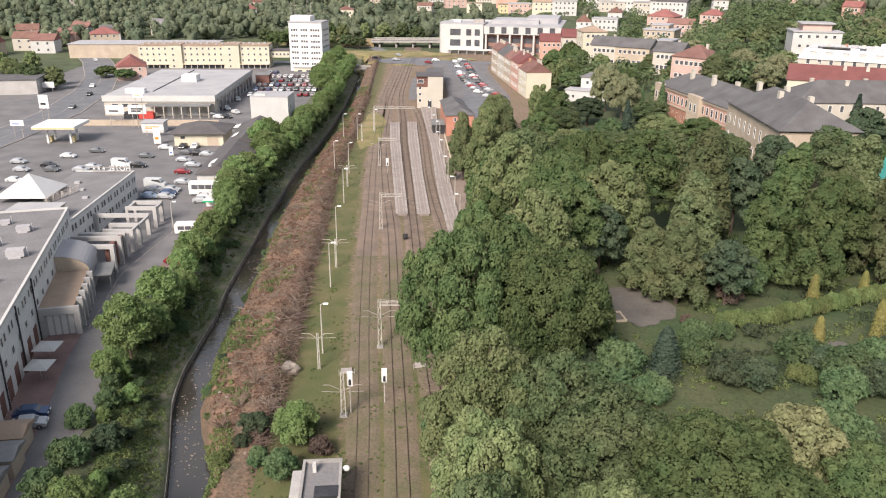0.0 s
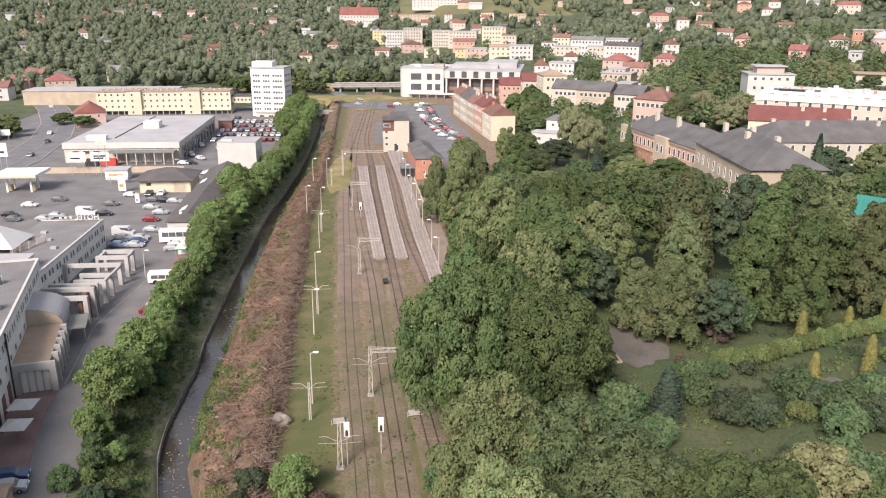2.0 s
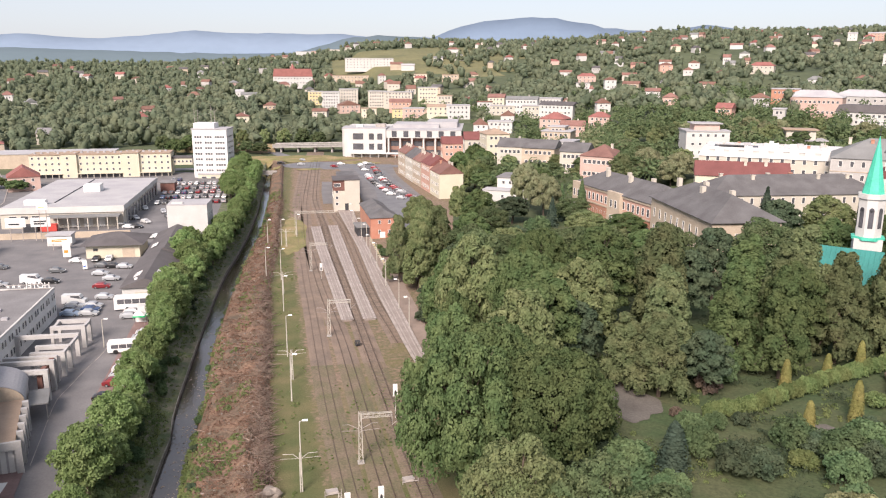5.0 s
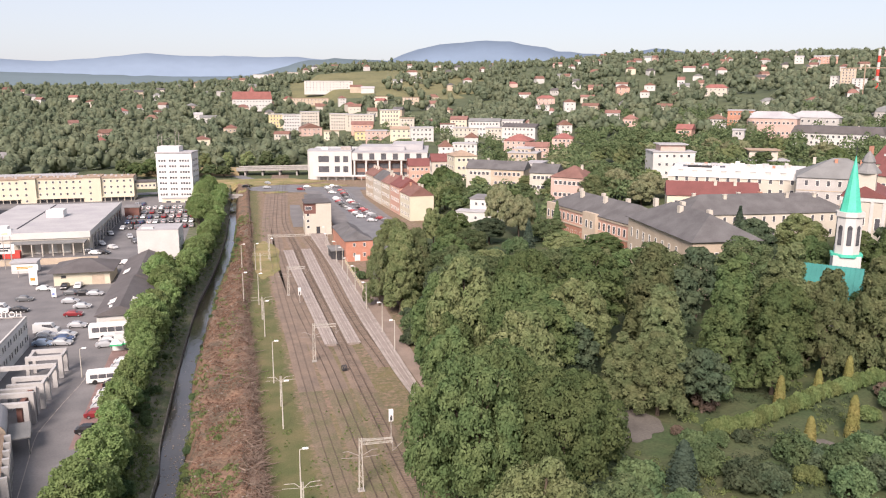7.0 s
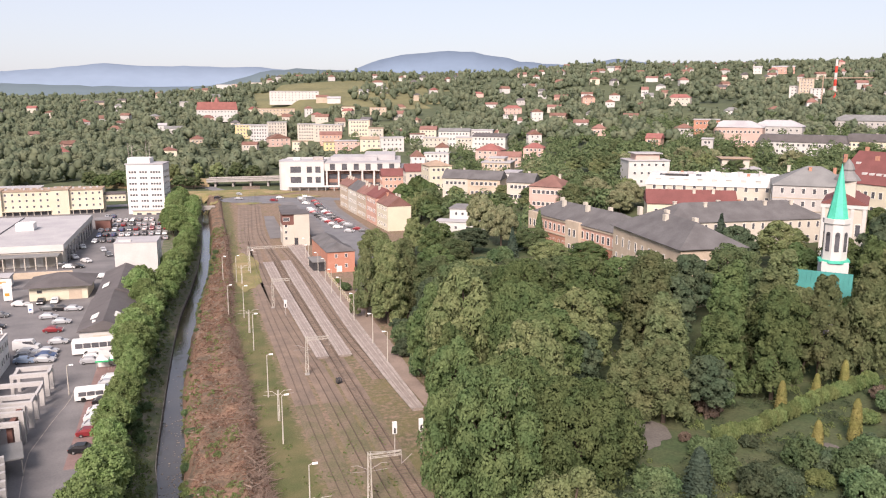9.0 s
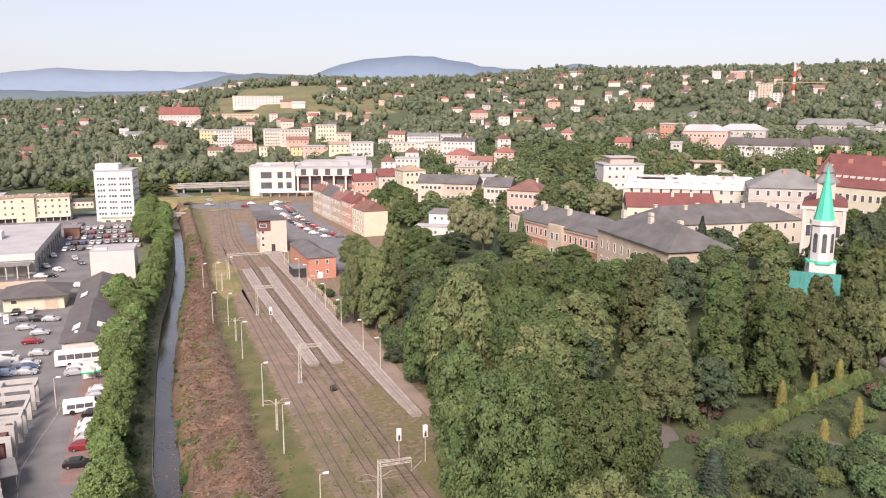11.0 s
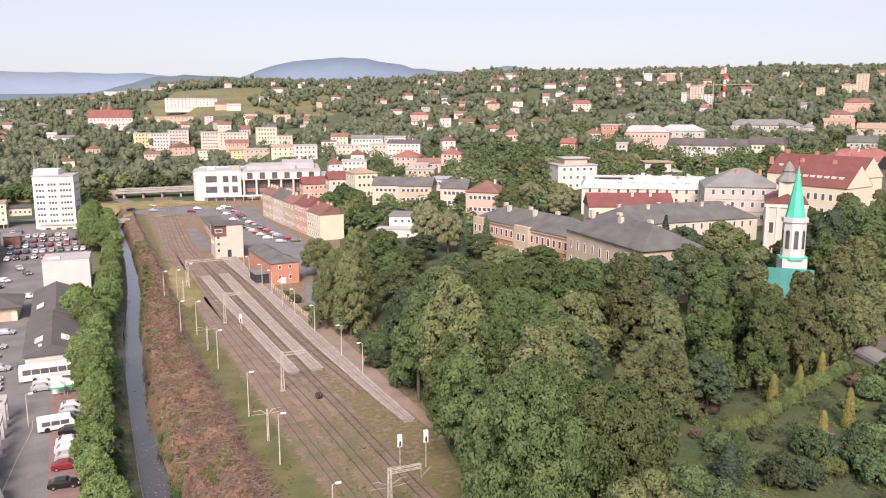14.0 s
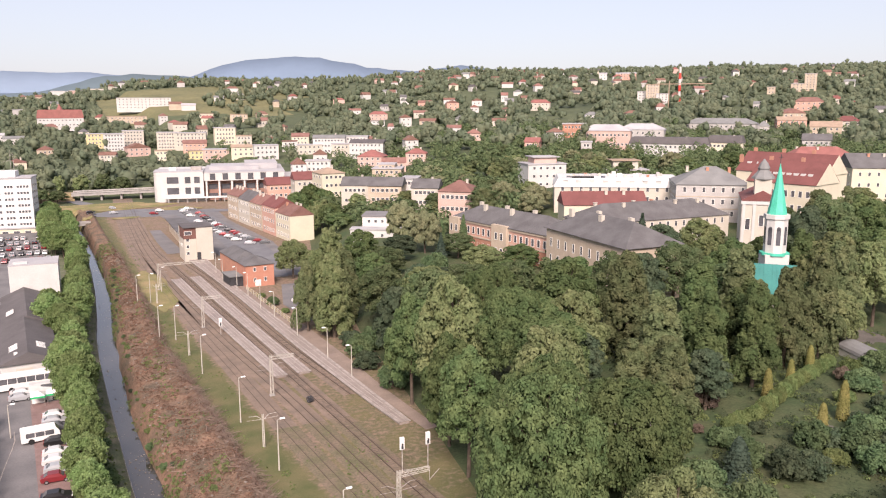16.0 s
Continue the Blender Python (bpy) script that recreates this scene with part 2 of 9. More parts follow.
for key, col in (("white", (0.60, 0.60, 0.59)), ("silver", (0.38, 0.39, 0.40)), ("red", (0.20, 0.025, 0.03)), ("black", (0.018, 0.018, 0.02)),
                 ("blue", (0.04, 0.07, 0.15)), ("grey", (0.12, 0.125, 0.13)), ("pale_blue", (0.25, 0.32, 0.42))):
    paint("car_" + key, col, 0.3, 0.04, 1.0, 4.0, 0.0, metal=0.2, spec=0.5)
LEAF = {
    "chestnut": leaf_mat("chestnut_leaves", (0.098, 0.146, 0.063), (0.148, 0.187, 0.081)),
    "linden": leaf_mat("linden_leaves", (0.173, 0.219, 0.101), (0.241, 0.267, 0.131)),
    "blossom": leaf_mat("blossom_leaves", (0.270, 0.300, 0.150), (0.345, 0.350, 0.190)),
    "maple": leaf_mat("maple_leaves", (0.109, 0.154, 0.075), (0.160, 0.191, 0.096)),
    "ash": leaf_mat("ash_leaves", (0.135, 0.171, 0.084), (0.186, 0.203, 0.103)),
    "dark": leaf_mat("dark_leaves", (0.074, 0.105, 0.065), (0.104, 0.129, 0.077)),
    "willow": leaf_mat("willow_leaves", (0.221, 0.245, 0.140), (0.275, 0.275, 0.161)),
    "spruce": leaf_mat("spruce_needles", (0.059, 0.087, 0.066), (0.083, 0.108, 0.075)),
    "thuja": leaf_mat("thuja_leaves", (0.222, 0.225, 0.082), (0.279, 0.248, 0.097)),
    "hedge": leaf_mat("hedge_leaves", (0.140, 0.195, 0.080), (0.200, 0.233, 0.097)),
    "shrub": leaf_mat("shrub_leaves", (0.102, 0.158, 0.079), (0.144, 0.193, 0.094)),
    "river": leaf_mat("river_leaves", (0.180, 0.260, 0.101), (0.225, 0.286, 0.123)),
    # paler and greyer than the near leaves: distance haze painted into the colour
    "far": leaf_mat("hazy_far_leaves", (0.156, 0.192, 0.128), (0.221, 0.242, 0.156), 0.12, 0.45, 0.0, 0.07, 0.10),
    "red": leaf_mat("red_leaves", (0.150, 0.118, 0.098), (0.190, 0.150, 0.113)),
    "litter": leaf_mat("dry_litter", (0.128, 0.086, 0.060), (0.200, 0.128, 0.088), 0.35, 0.12, 0.0, 0.5, 0.2),
}


# ---- helpers for building ----
class Geo:
    """Collects vertices and faces of one mesh; m is the slot of the material."""

    def __init__(self):
        self.v, self.f, self.m = [], [], []

    def add(self, verts, faces, m=0):
        o = len(self.v)
        self.v += [tuple(p) for p in verts]
        self.f += [tuple(i + o for i in f) for f in faces]
        self.m += [m] * len(faces)
        return self

    def box(self, x0, x1, y0, y1, z0, z1, m=0):
        return self.add([(x0, y0, z0), (x1, y0, z0), (x1, y1, z0), (x0, y1, z0), (x0, y0, z1), (x1, y0, z1), (x1, y1, z1), (x0, y1, z1)],
                        [(0, 3, 2, 1), (4, 5, 6, 7), (0, 1, 5, 4), (1, 2, 6, 5), (2, 3, 7, 6), (3, 0, 4, 7)], m)

    def tube(self, p, q, r0, r1=None, n=6, m=0):
        p, q = Vector(p), Vector(q)
        r1 = r0 if r1 is None else r1
        w = (q - p).normalized()
        u = w.orthogonal().normalized()
        v = w.cross(u)
        ring = [(math.cos(2 * math.pi * i / n), math.sin(2 * math.pi * i / n)) for i in range(n)]
        verts = [p + (u * c + v * s) * r0 for c, s in ring] + [q + (u * c + v * s) * r1 for c, s in ring]
        faces = [(i, (i + 1) % n, n + (i + 1) % n, n + i) for i in range(n)] + [tuple(range(n - 1, -1, -1)), tuple(range(n, 2 * n))]
        return self.add(verts, faces, m)

    def prism(self, poly, z0, z1, m=0):
        n = len(poly)
        verts = [(x, y, z0) for x, y in poly] + [(x, y, z1) for x, y in poly]
        faces = [(i, (i + 1) % n, n + (i + 1) % n, n + i) for i in range(n)] + [tuple(range(n - 1, -1, -1)), tuple(range(n, 2 * n))]
        return self.add(verts, faces, m)

    def profile(self, poly, x0, x1, m=0):
        """A side outline (y, z) drawn out along x."""
        n = len(poly)
        verts = [(x0, y, z) for y, z in poly] + [(x1, y, z) for y, z in poly]
        faces = [(i, (i + 1) % n, n + (i + 1) % n, n + i) for i in range(n)] + [tuple(range(n - 1, -1, -1)), tuple(range(n, 2 * n))]
        return self.add(verts, faces, m)

    def blob(self, c, r, n=8, rings=5, wob=0.15, seed=0, m=0):
        rnd = random.Random(seed)
        verts = [(c[0], c[1], c[2] - r[2])]
        for i in range(1, rings):
            a = -math.pi / 2 + math.pi * i / rings
            for j in range(n):
                k = 1 + rnd.uniform(-wob, wob)
                b = 2 * math.pi * j / n
                verts.append((c[0] + r[0] * k * math.cos(a) * math.cos(b), c[1] + r[1] * k * math.cos(a) * math.sin(b), c[2] + r[2] * k * math.sin(a)))
        verts.append((c[0], c[1], c[2] + r[2]))
        faces = [(0, 1 + (j + 1) % n, 1 + j) for j in range(n)]
        for i in range(rings - 2):
            for j in range(n):
                a, b = 1 + i * n + j, 1 + i * n + (j + 1) % n
                faces.append((a, b, b + n, a + n))
        o = 1 + (rings - 2) * n
        faces += [(o + j, o + (j + 1) % n, len(verts) - 1) for j in range(n)]
        return self.add(verts, faces, m)

    def mesh(self, name, mats):
        me = bpy.data.meshes.new(name)
        me.from_pydata(self.v, [], self.f)
        for k in mats:
            me.materials.append(M[k] if isinstance(k, str) else k)
        if len(mats) > 1:
            me.polygons.foreach_set("material_index", self.m)
        me.update()
        return me


def part(name, geo, mats, parent, label="", m=None):
    """One mesh object under a thing or under a part, in its parent's space."""
    me = geo if isinstance(geo, bpy.types.Mesh) else geo.mesh(name, mats if isinstance(mats, (list, tuple)) else [mats])
    ob = new(name, me)
    ob.parent = parent
    if m is not None:
        ob.matrix_basis = m
    return tagged(ob, label)


def thing(name, m, label, category, group="", kind=""):
    """The Empty at a thing's base, which parents its parts."""
    ob = new(name)
    ob.empty_display_size = 0.3
    ob.matrix_basis = m
    return tagged(ob, label, category, group, kind)


def solid(name, geo, mats, label, category, m=None, group="", kind=""):
    """A thing that is one mesh."""
    ob = new(name, geo if isinstance(geo, bpy.types.Mesh) else geo.mesh(name, mats if isinstance(mats, (list, tuple)) else [mats]))
    if m is not None:
        ob.matrix_basis = m
    return tagged(ob, label, category, group, kind)


def lerp_pts(v, pts):
    """Piecewise-linear value at v of a list of (key, value)."""
    if v <= pts[0][0]:
        return pts[0][1]
    for (a, p), (b, q) in zip(pts, pts[1:]):
        if v <= b:
            return p + (q - p) * (v - a) / (b - a)
    return pts[-1][1]


def ease(u):
    u = min(1.0, max(0.0, u))
    return u * u * (3 - 2 * u)


# feet of the slope along the railway's east side, by y
SLOPE_FOOT = [(-60, 29), (60, 29), (100, 31), (130, 37), (190, 47), (235, 58), (300, 70), (360, 88), (430, 95), (600, 100)]
# height of the hills behind the town, by compass angle from the y axis
HILLS = [(-40, 42), (-5, 48), (5, 58), (15, 64), (30, 76), (45, 86), (70, 86)]
# what the far crest adds to them
CREST = [(-8, 0), (0, 8), (3, 15), (6, 21), (10, 24), (15, 19), (24, 18), (35, 10), (50, 6)]


def height(x, y):
    """Natural height of the land without river, banks or mounds."""
    foot = lerp_pts(y, SLOPE_FOOT)
    r, a = math.hypot(x, y), math.degrees(math.atan2(x, max(y, 1e-3)))
    keep = 1 - (1 - ease((a - 19) / 8)) * ease((y - 330) / 80)
    shelf = 9 + min(12.0, 0.15 * max(0.0, x - 95)) * ease((y - 110) / 150) * keep
    z = shelf * ease((x - foot) / 20)
    if y > 0:
        z += lerp_pts(a, HILLS) * ease((r - 350) / 1350) + lerp_pts(a, CREST) * ease((r - 850) / 700)
    return z


# ---- ground ----
RIVER_WEST = [(-60, -2), (70, -6), (78, -7.8), (86, -9.9), (92, -11.4), (100, -12.1), (114, -11.9), (121, -11.6), (128, -12.4), (137, -12.6), (163, -12.6), (180, -12.5), (206, -12.2), (226, -11.6), (253, -9.6), (283, -8.0), (322, -6.8), (380, -6.8), (470, -7.5)]
RIVER_EAST = [(-60, 3), (74, -1.2), (84, -5.4), (90, -7.2), (95, -7.1), (105, -7.9), (113, -8.2), (124, -8.1), (137, -8.2), (152, -9.1), (163, -9.4), (176, -9.2), (189, -8.6), (202, -8.5), (211, -7.6), (227, -7.3), (265, -4.6), (281, -3.8), (310, -3.4), (344, -3.2), (380, -3.7), (470, -5)]
MOUND_EAST = [(-60, 5), (70, 5), (91, 5.5), (104, 5.0), (122, 4.3), (142, 3.8), (156, 3.6), (175, 2.9), (192, 2.2), (212, 2.4), (243, 3.4), (275, 3.3), (330, 3.6), (400, 3)]
WATER = -4.2


def surface(x, y):
    """Height of the finished ground at a place."""
    z = height(x, y)
    w, e, d = lerp_pts(y, RIVER_WEST), lerp_pts(y, RIVER_EAST), lerp_pts(y, MOUND_EAST)
    fade = 1 - ease((y - 440) / 40)
    if w - 7 < x < w:
        z -= 3.2 * ease((x - (w - 7)) / 7) * fade
    elif w <= x <= e:
        z = z * (1 - fade) + (WATER - 0.7) * fade
    elif e < x < d:
        u = (x - e) / (d - e)
        z += (-3.6 * (1 - ease(u / 0.22)) + 1.5 * ease((y - 64) / 18) * math.sin(math.pi * min(1, max(0, (u - 0.15) / 0.85))) * (0.6 + 0.6 * noise.noise((x * 0.25, y * 0.12, 0)))) * fade
        fade *= ease((y - 66) / 16)
        z += (0.30 * noise.noise((x * 0.8, y * 0.8, 3)) + (0.8 + 0.5 * noise.noise((x * 0.9, y * 0.6, 2))) * ease((u - 0.5) / 0.3) * ease((1 - u) / 0.12) * (1 + noise.noise((x * 0.5, y * 0.35, 7)))) * fade * ease((1 - u) / 0.08)
    return z


WEST_TRACK = [(-60, 20.5), (60, 17.6), (87, 16.3), (105, 15.1), (138, 13.6), (174, 12.6), (205, 11.4), (262, 10.2), (330, 9.6), (520, 12)]


def grassiness(x, y):
    """How much grass grows in the yard: most beside the mound, little between the tracks."""
    d = lerp_pts(y, WEST_TRACK) - 2.2 - x
    if d > 0:
        return 0.35 + 0.55 * ease(d / 2.2) * (1 - 0.5 * ease((y - 230) / 80))
    return 0.30 + 0.34 * (1 - ease((y - 80) / 60)) + 0.12 * ease((x - lerp_pts(y, WEST_TRACK) - 4) / 6) - 0.2 * ease((y - 160) / 60)


def build_ground():
    ys = [-60 + 4 * i for i in range(30)] + [60 + 1.2 * i for i in range(200)] + [300 + 8 * i for i in range(23)]
    while ys[-1] < 4900:
        ys.append(ys[-1] + max(14, ys[-1] * 0.045))
    west = [-4600, -2800, -1700, -1100, -800, -600, -450, -350, -280, -220, -180, -150, -125, -105, -90, -75, -62, -50, -40, -32, -25, -18, -12, -9, -7, -5, -3.5, -2.2, -1, -0.02]
    chan = [0.0, 0.05, 0.95, 1.0]
    mound = [i / 22 for i in range(1, 23)]
    yard = [i / 30 for i in range(1, 31)]
    east = [2, 4, 6, 8, 11, 14, 17, 20, 25, 32, 40, 50, 62, 76, 92, 110, 135, 165, 200, 250, 320, 400, 500, 640, 820, 1050, 1350, 1750, 2300, 3100, 4600]
    g = Geo()
    n = 0
    for y in ys:
        w, e, d, s = (lerp_pts(y, t) for t in (RIVER_WEST, RIVER_EAST, MOUND_EAST, SLOPE_FOOT))
        xs = [w + k for k in west] + [w + (e - w) * k for k in chan] + [e + (d - e) * k for k in mound] + [d + (s - d) * k for k in yard] + [s + k for k in east]
        n = len(xs)
        g.v += [(x, y, surface(x, y)) for x in xs]
    a, b, c, dd = len(west), len(west) + len(chan), len(west) + len(chan) + len(mound), len(west) + len(chan) + len(mound) + len(yard)
    for r in range(len(ys) - 1):
        for i in range(n - 1):
            p = r * n + i
            g.f.append((p, p + 1, p + n + 1, p + n))
            x, y = g.v[p][0], ys[r]
            far = y > 470
            if far or (i < 12):
                k = 1 if (980 < math.hypot(x, y) < 1350 and 3 < math.degrees(math.atan2(x, y)) < 15) else 0
            elif i < a - 9:
                k = 2
            elif i < b - 1:
                k = 3
            elif i < c - 1:
                k = 4
            elif i < dd - 1:
                k = 5
            else:
                k = 6
            g.m.append(k)
    me = g.mesh("ground", ["field", "meadow", "lawn", "bank", "chips", "yard", "lawn"])
    cover = me.attributes.new("cover", "FLOAT", "POINT")
    cover.data.foreach_set("value", [grassiness(x, y) for x, y, _ in g.v])
    for p in me.polygons:
        p.use_smooth = True
    return solid("ground", me, None, "valley ground with grass, river bank and wood-chip mound", "ground", kind="structure")


build_ground()

water_mat = bpy.data.materials.new("river_water")
water_mat.use_nodes = True
_n, _l = water_mat.node_tree.nodes, water_mat.node_tree.links
_b = _n["Principled BSDF"]
_b.inputs["Base Color"].default_value = (0.045, 0.040, 0.034, 1)
_b.inputs["Roughness"].default_value = 0.06
_b.inputs["Specular IOR Level"].default_value = 0.8
_t, _g, _bp = _n.new("ShaderNodeTexNoise"), _n.new("ShaderNodeNewGeometry"), _n.new("ShaderNodeBump")
_t.inputs["Scale"].default_value, _t.inputs["Detail"].default_value = 1.3, 5
_bp.inputs["Strength"].default_value, _bp.inputs["Distance"].default_value = 0.30, 0.12
_l.new(_g.outputs["Position"], _t.inputs["Vector"])
_l.new(_t.outputs[0], _bp.inputs["Height"])
_l.new(_bp.outputs[0], _b.inputs["Normal"])


def ribbon(name, west, east, y0, y1, step, z, mats, label, category, lift=0.0, thick=0.0):
    """A strip of ground cover between two lines given as x by y."""
    g = Geo()
    rows = int((y1 - y0) / step) + 1
    for i in range(rows):
        y = y0 + (y1 - y0) * i / (rows - 1)
        for x in (lerp_pts(y, west), lerp_pts(y, east)):
            g.v.append((x, y, (surface(x, y) + lift) if z is None else z))
    for i in range(rows - 1):
        g.f.append((2 * i, 2 * i + 1, 2 * i + 3, 2 * i + 2))
        g.m.append(0)
    if thick:
        base = len(g.v)
        g.v += [(x, y, z_ - thick) for x, y, z_ in g.v]
        for i in range(rows - 1):
            for a, b in ((2 * i, 2 * i + 2), (2 * i + 3, 2 * i + 1)):
                g.f.append((a, b, b + base, a + base))
                g.m.append(0)
        e = 2 * rows - 2
        g.f += [(1, 0, base, base + 1), (e, e + 1, base + e + 1, base + e)]
        g.m += [0, 0]
    return solid(name, g, mats, label, category, kind="structure")


ribbon("water", [(y, x - 0.3) for y, x in RIVER_WEST], [(y, x + 1.2) for y, x in RIVER_EAST], -60, 455, 6, WATER, [water_mat], "shallow brown river with ripples in a stone channel", "river")
ribbon("river_wall", [(y, x - 0.20) for y, x in RIVER_WEST], [(y, x + 0.12) for y, x in RIVER_WEST], -60, 440, 5, -3.3, ["old_concrete"], "weathered concrete river wall along the bank", "wall", thick=2.2)
ribbon("parking_lot", [(-60, -420), (190, -300), (235, -260), (280, -200), (345, -150), (430, -150)], [(-60, -19), (75, -18.7), (80, -17.6), (89, -19.6), (97, -22.4), (106, -22.8), (127, -21.2), (132, -20.4), (170, -20.8), (190, -21), (245, -20), (430, -22)], -60, 425, 10, None,
       ["asphalt"], "grey asphalt car park with faint markings", "car park", lift=0.05, thick=0.12)
ribbon("pavement", [(60, -26), (80, -30), (108, -36)], [(60, -20.5), (85, -25), (97, -27.9), (108, -29.2)], 62, 107, 6, 0.12, ["red_paving"], "red paving beside the hotel wall", "pavement", thick=0.1)

ribbon("parking_row", [(124, -25.2), (150, -25.8), (173, -26.4)], [(124, -20.9), (150, -20.6), (173, -20.9)], 124, 173, 4, None, ["red_paving"], "red-brown block paving under the parked row", "pavement", lift=0.09)
ribbon("kerb_line", [(102, -28), (115, -29.6), (131, -31.6), (145, -30.2), (155, -28.8), (160, -29)], [(102, -27.85), (115, -29.45), (131, -31.45), (145, -30.05), (155, -28.65), (160, -28.85)], 108, 160, 4, None, ["edge_white"], "worn white line across the car park", "line", lift=0.075)


# ---- railway ----
TRACKS = {
    "west": [(-60, 20.5), (60, 17.6), (87, 16.3), (105, 15.1), (138, 13.6), (174, 12.6), (205, 11.4), (262, 10.2), (330, 9.6), (420, 13), (520, 20)],
    "main": [(-60, 25.5), (60, 22.2), (87, 21.1), (103, 20.2), (137, 18.8), (157, 18.0), (187, 15.5), (215, 14.0), (258, 12.2), (330, 12.6), (420, 16.5), (520, 23)],
    "east": [(-60, 33), (60, 27.6), (87, 26.1), (100, 25.0), (143, 23.4), (166, 22.5), (200, 21.2), (240, 19.5), (273, 18.8), (330, 16.5), (420, 20), (520, 26)],
    "siding": [(150, 30.5), (166, 28.6), (200, 26.8), (240, 26.1), (273, 25.2), (330, 20.5), (420, 23.5)],
}


def curve_points(pts, y0, y1, step):
    out, y = [], y0
    while y <= y1:
        k = [lerp_pts(y + o, pts) for o in (-12, -6, 0, 6, 12)]
        out.append((sum(k) / 5, y))
        y += step
    return out


def sleeper_mesh():
    g = Geo()
    g.profile([(-0.13, 0.0), (0.13, 0.0), (0.11, 0.16), (-0.11, 0.16)], -1.25, 1.25)
    return g.mesh("sleeper", ["sleeper"])


SLEEPER = sleeper_mesh()


def build_track(key, y0, y1, single, sunk=0.0):
    """Rails on a low bed; sunk: how far the sleepers lie below their usual place in the soil."""
    pts = curve_points(TRACKS[key], y0, y1, 3.0)
    # ballast bed, slightly raised
    g = Geo()
    for x, y in pts:
        z = height(x, y)
        g.v += [(x - 2.1, y, z + 0.004), (x - 1.5, y, z + 0.07), (x + 1.5, y, z + 0.07), (x + 2.1, y, z + 0.004)]
    for i in range(len(pts) - 1):
        for j in range(3):
            g.f.append((4 * i + j, 4 * i + j + 1, 4 * i + j + 5, 4 * i + j + 4))
            g.m.append(1 if pts[i][1] + 6 * noise.noise((pts[i][1] * 0.2, j, 0)) < 138 else 0)
    track = thing("railway_track", Matrix(), "rusty railway track on brown weedy ballast", "railway track", "tracks")
    part("ballast_bed", g, ["ballast", "old_ballast"], track)
    for side in (-0.7525, 0.7525):
        r = Geo()
        for x, y in pts:
            z = height(x, y)
            top = 0.27 - sunk * 1.2
            r.v += [(x + side - 0.05, y, z + 0.03), (x + side + 0.05, y, z + 0.03), (x + side + 0.036, y, z + top), (x + side - 0.036, y, z + top)]
        for i in range(len(pts) - 1):
            for j in range(4):
                r.f.append((4 * i + j, 4 * i + (j + 1) % 4, 4 * i + 4 + (j + 1) % 4, 4 * i + 4 + j))
                r.m.append(0)
        part("rail", r, ["rail"], track)
    rest, y, count = Geo(), y0 + 0.4, 0
    while y < min(y1, 300) - 1:
        x = sum(lerp_pts(y + o, TRACKS[key]) for o in (-12, -6, 0, 6, 12)) / 5
        if single[0] < y < single[1] and count < 290:
            part("sleeper", SLEEPER, None, track, m=pose(x, y, height(x, y) - 0.05 - sunk))
            count += 1
        else:
            z = height(x, y) - 0.05 - sunk
            rest.box(x - 1.25, x + 1.25, y - 0.13, y + 0.13, z, z + 0.16)
        y += 0.65
    tagged(part("buried_timber", rest, ["sleeper"], track), kind="stuff")


build_track("west", -40, 500, (0, 0), 0.10)
build_track("main", -40, 500, (70, 120), 0.045)
build_track("east", -40, 500, (60, 200))
build_track("siding", 150, 300, (150, 200))


def platform(name, west, east, y0, y1, top, label):
    p = thing(name, Matrix(), label, "platform", "station platforms")
    g, e = Geo(), Geo()
    n = int((y1 - y0) / 5) + 1
    for i in range(n):
        y = y0 + (y1 - y0) * i / (n - 1)
        a, b = lerp_pts(y, west), lerp_pts(y, east)
        g.v += [(a + 0.25, y, 0.0), (a + 0.25, y, top), (b - 0.25, y, top), (b - 0.25, y, 0.0)]
    for i in range(n - 1):
        for j in range(3):
            g.f.append((4 * i + j, 4 * i + j + 4, 4 * i + j + 5, 4 * i + j + 1))
            g.m.append(0)
    g.f += [(0, 1, 2, 3), tuple(4 * n - 4 + k for k in (3, 2, 1, 0))]
    g.m += [0, 0]
    part("paving", g, ["platform"], p)
    for line, s in ((west, 1), (east, -1)):
        e = Geo()
        for i in range(n):
            y = y0 + (y1 - y0) * i / (n - 1)
            a = lerp_pts(y, line)
            lo, hi = sorted((a, a + s * 0.55))
            e.v += [(lo, y, top - 0.10), (hi, y, top - 0.10), (hi, y, top + 0.03), (lo, y, top + 0.03)]
        for i in range(n - 1):
            for j in range(4):
                e.f.append((4 * i + j, 4 * i + (j + 1) % 4, 4 * i + 4 + (j + 1) % 4, 4 * i + 4 + j))
                e.m.append(0)
        e.f += [(3, 2, 1, 0), tuple(4 * n - 4 + k for k in (0, 1, 2, 3))]
        e.m += [0, 0]
        part("edge_slab", e, ["edge_white"], p)
    # seams between the paving rows
    for k in (0.33, 0.66):
        s = Geo()
        for i in range(n):
            y = y0 + (y1 - y0) * i / (n - 1)
            a = lerp_pts(y, west) * (1 - k) + lerp_pts(y, east) * k
            s.v += [(a - 0.12, y, top + 0.006), (a + 0.12, y, top + 0.006)]
        for i in range(n - 1):
            s.f.append((2 * i, 2 * i + 1, 2 * i + 3, 2 * i + 2))
            s.m.append(0)
        part("seam", s, ["edge_white"], p)
    return p


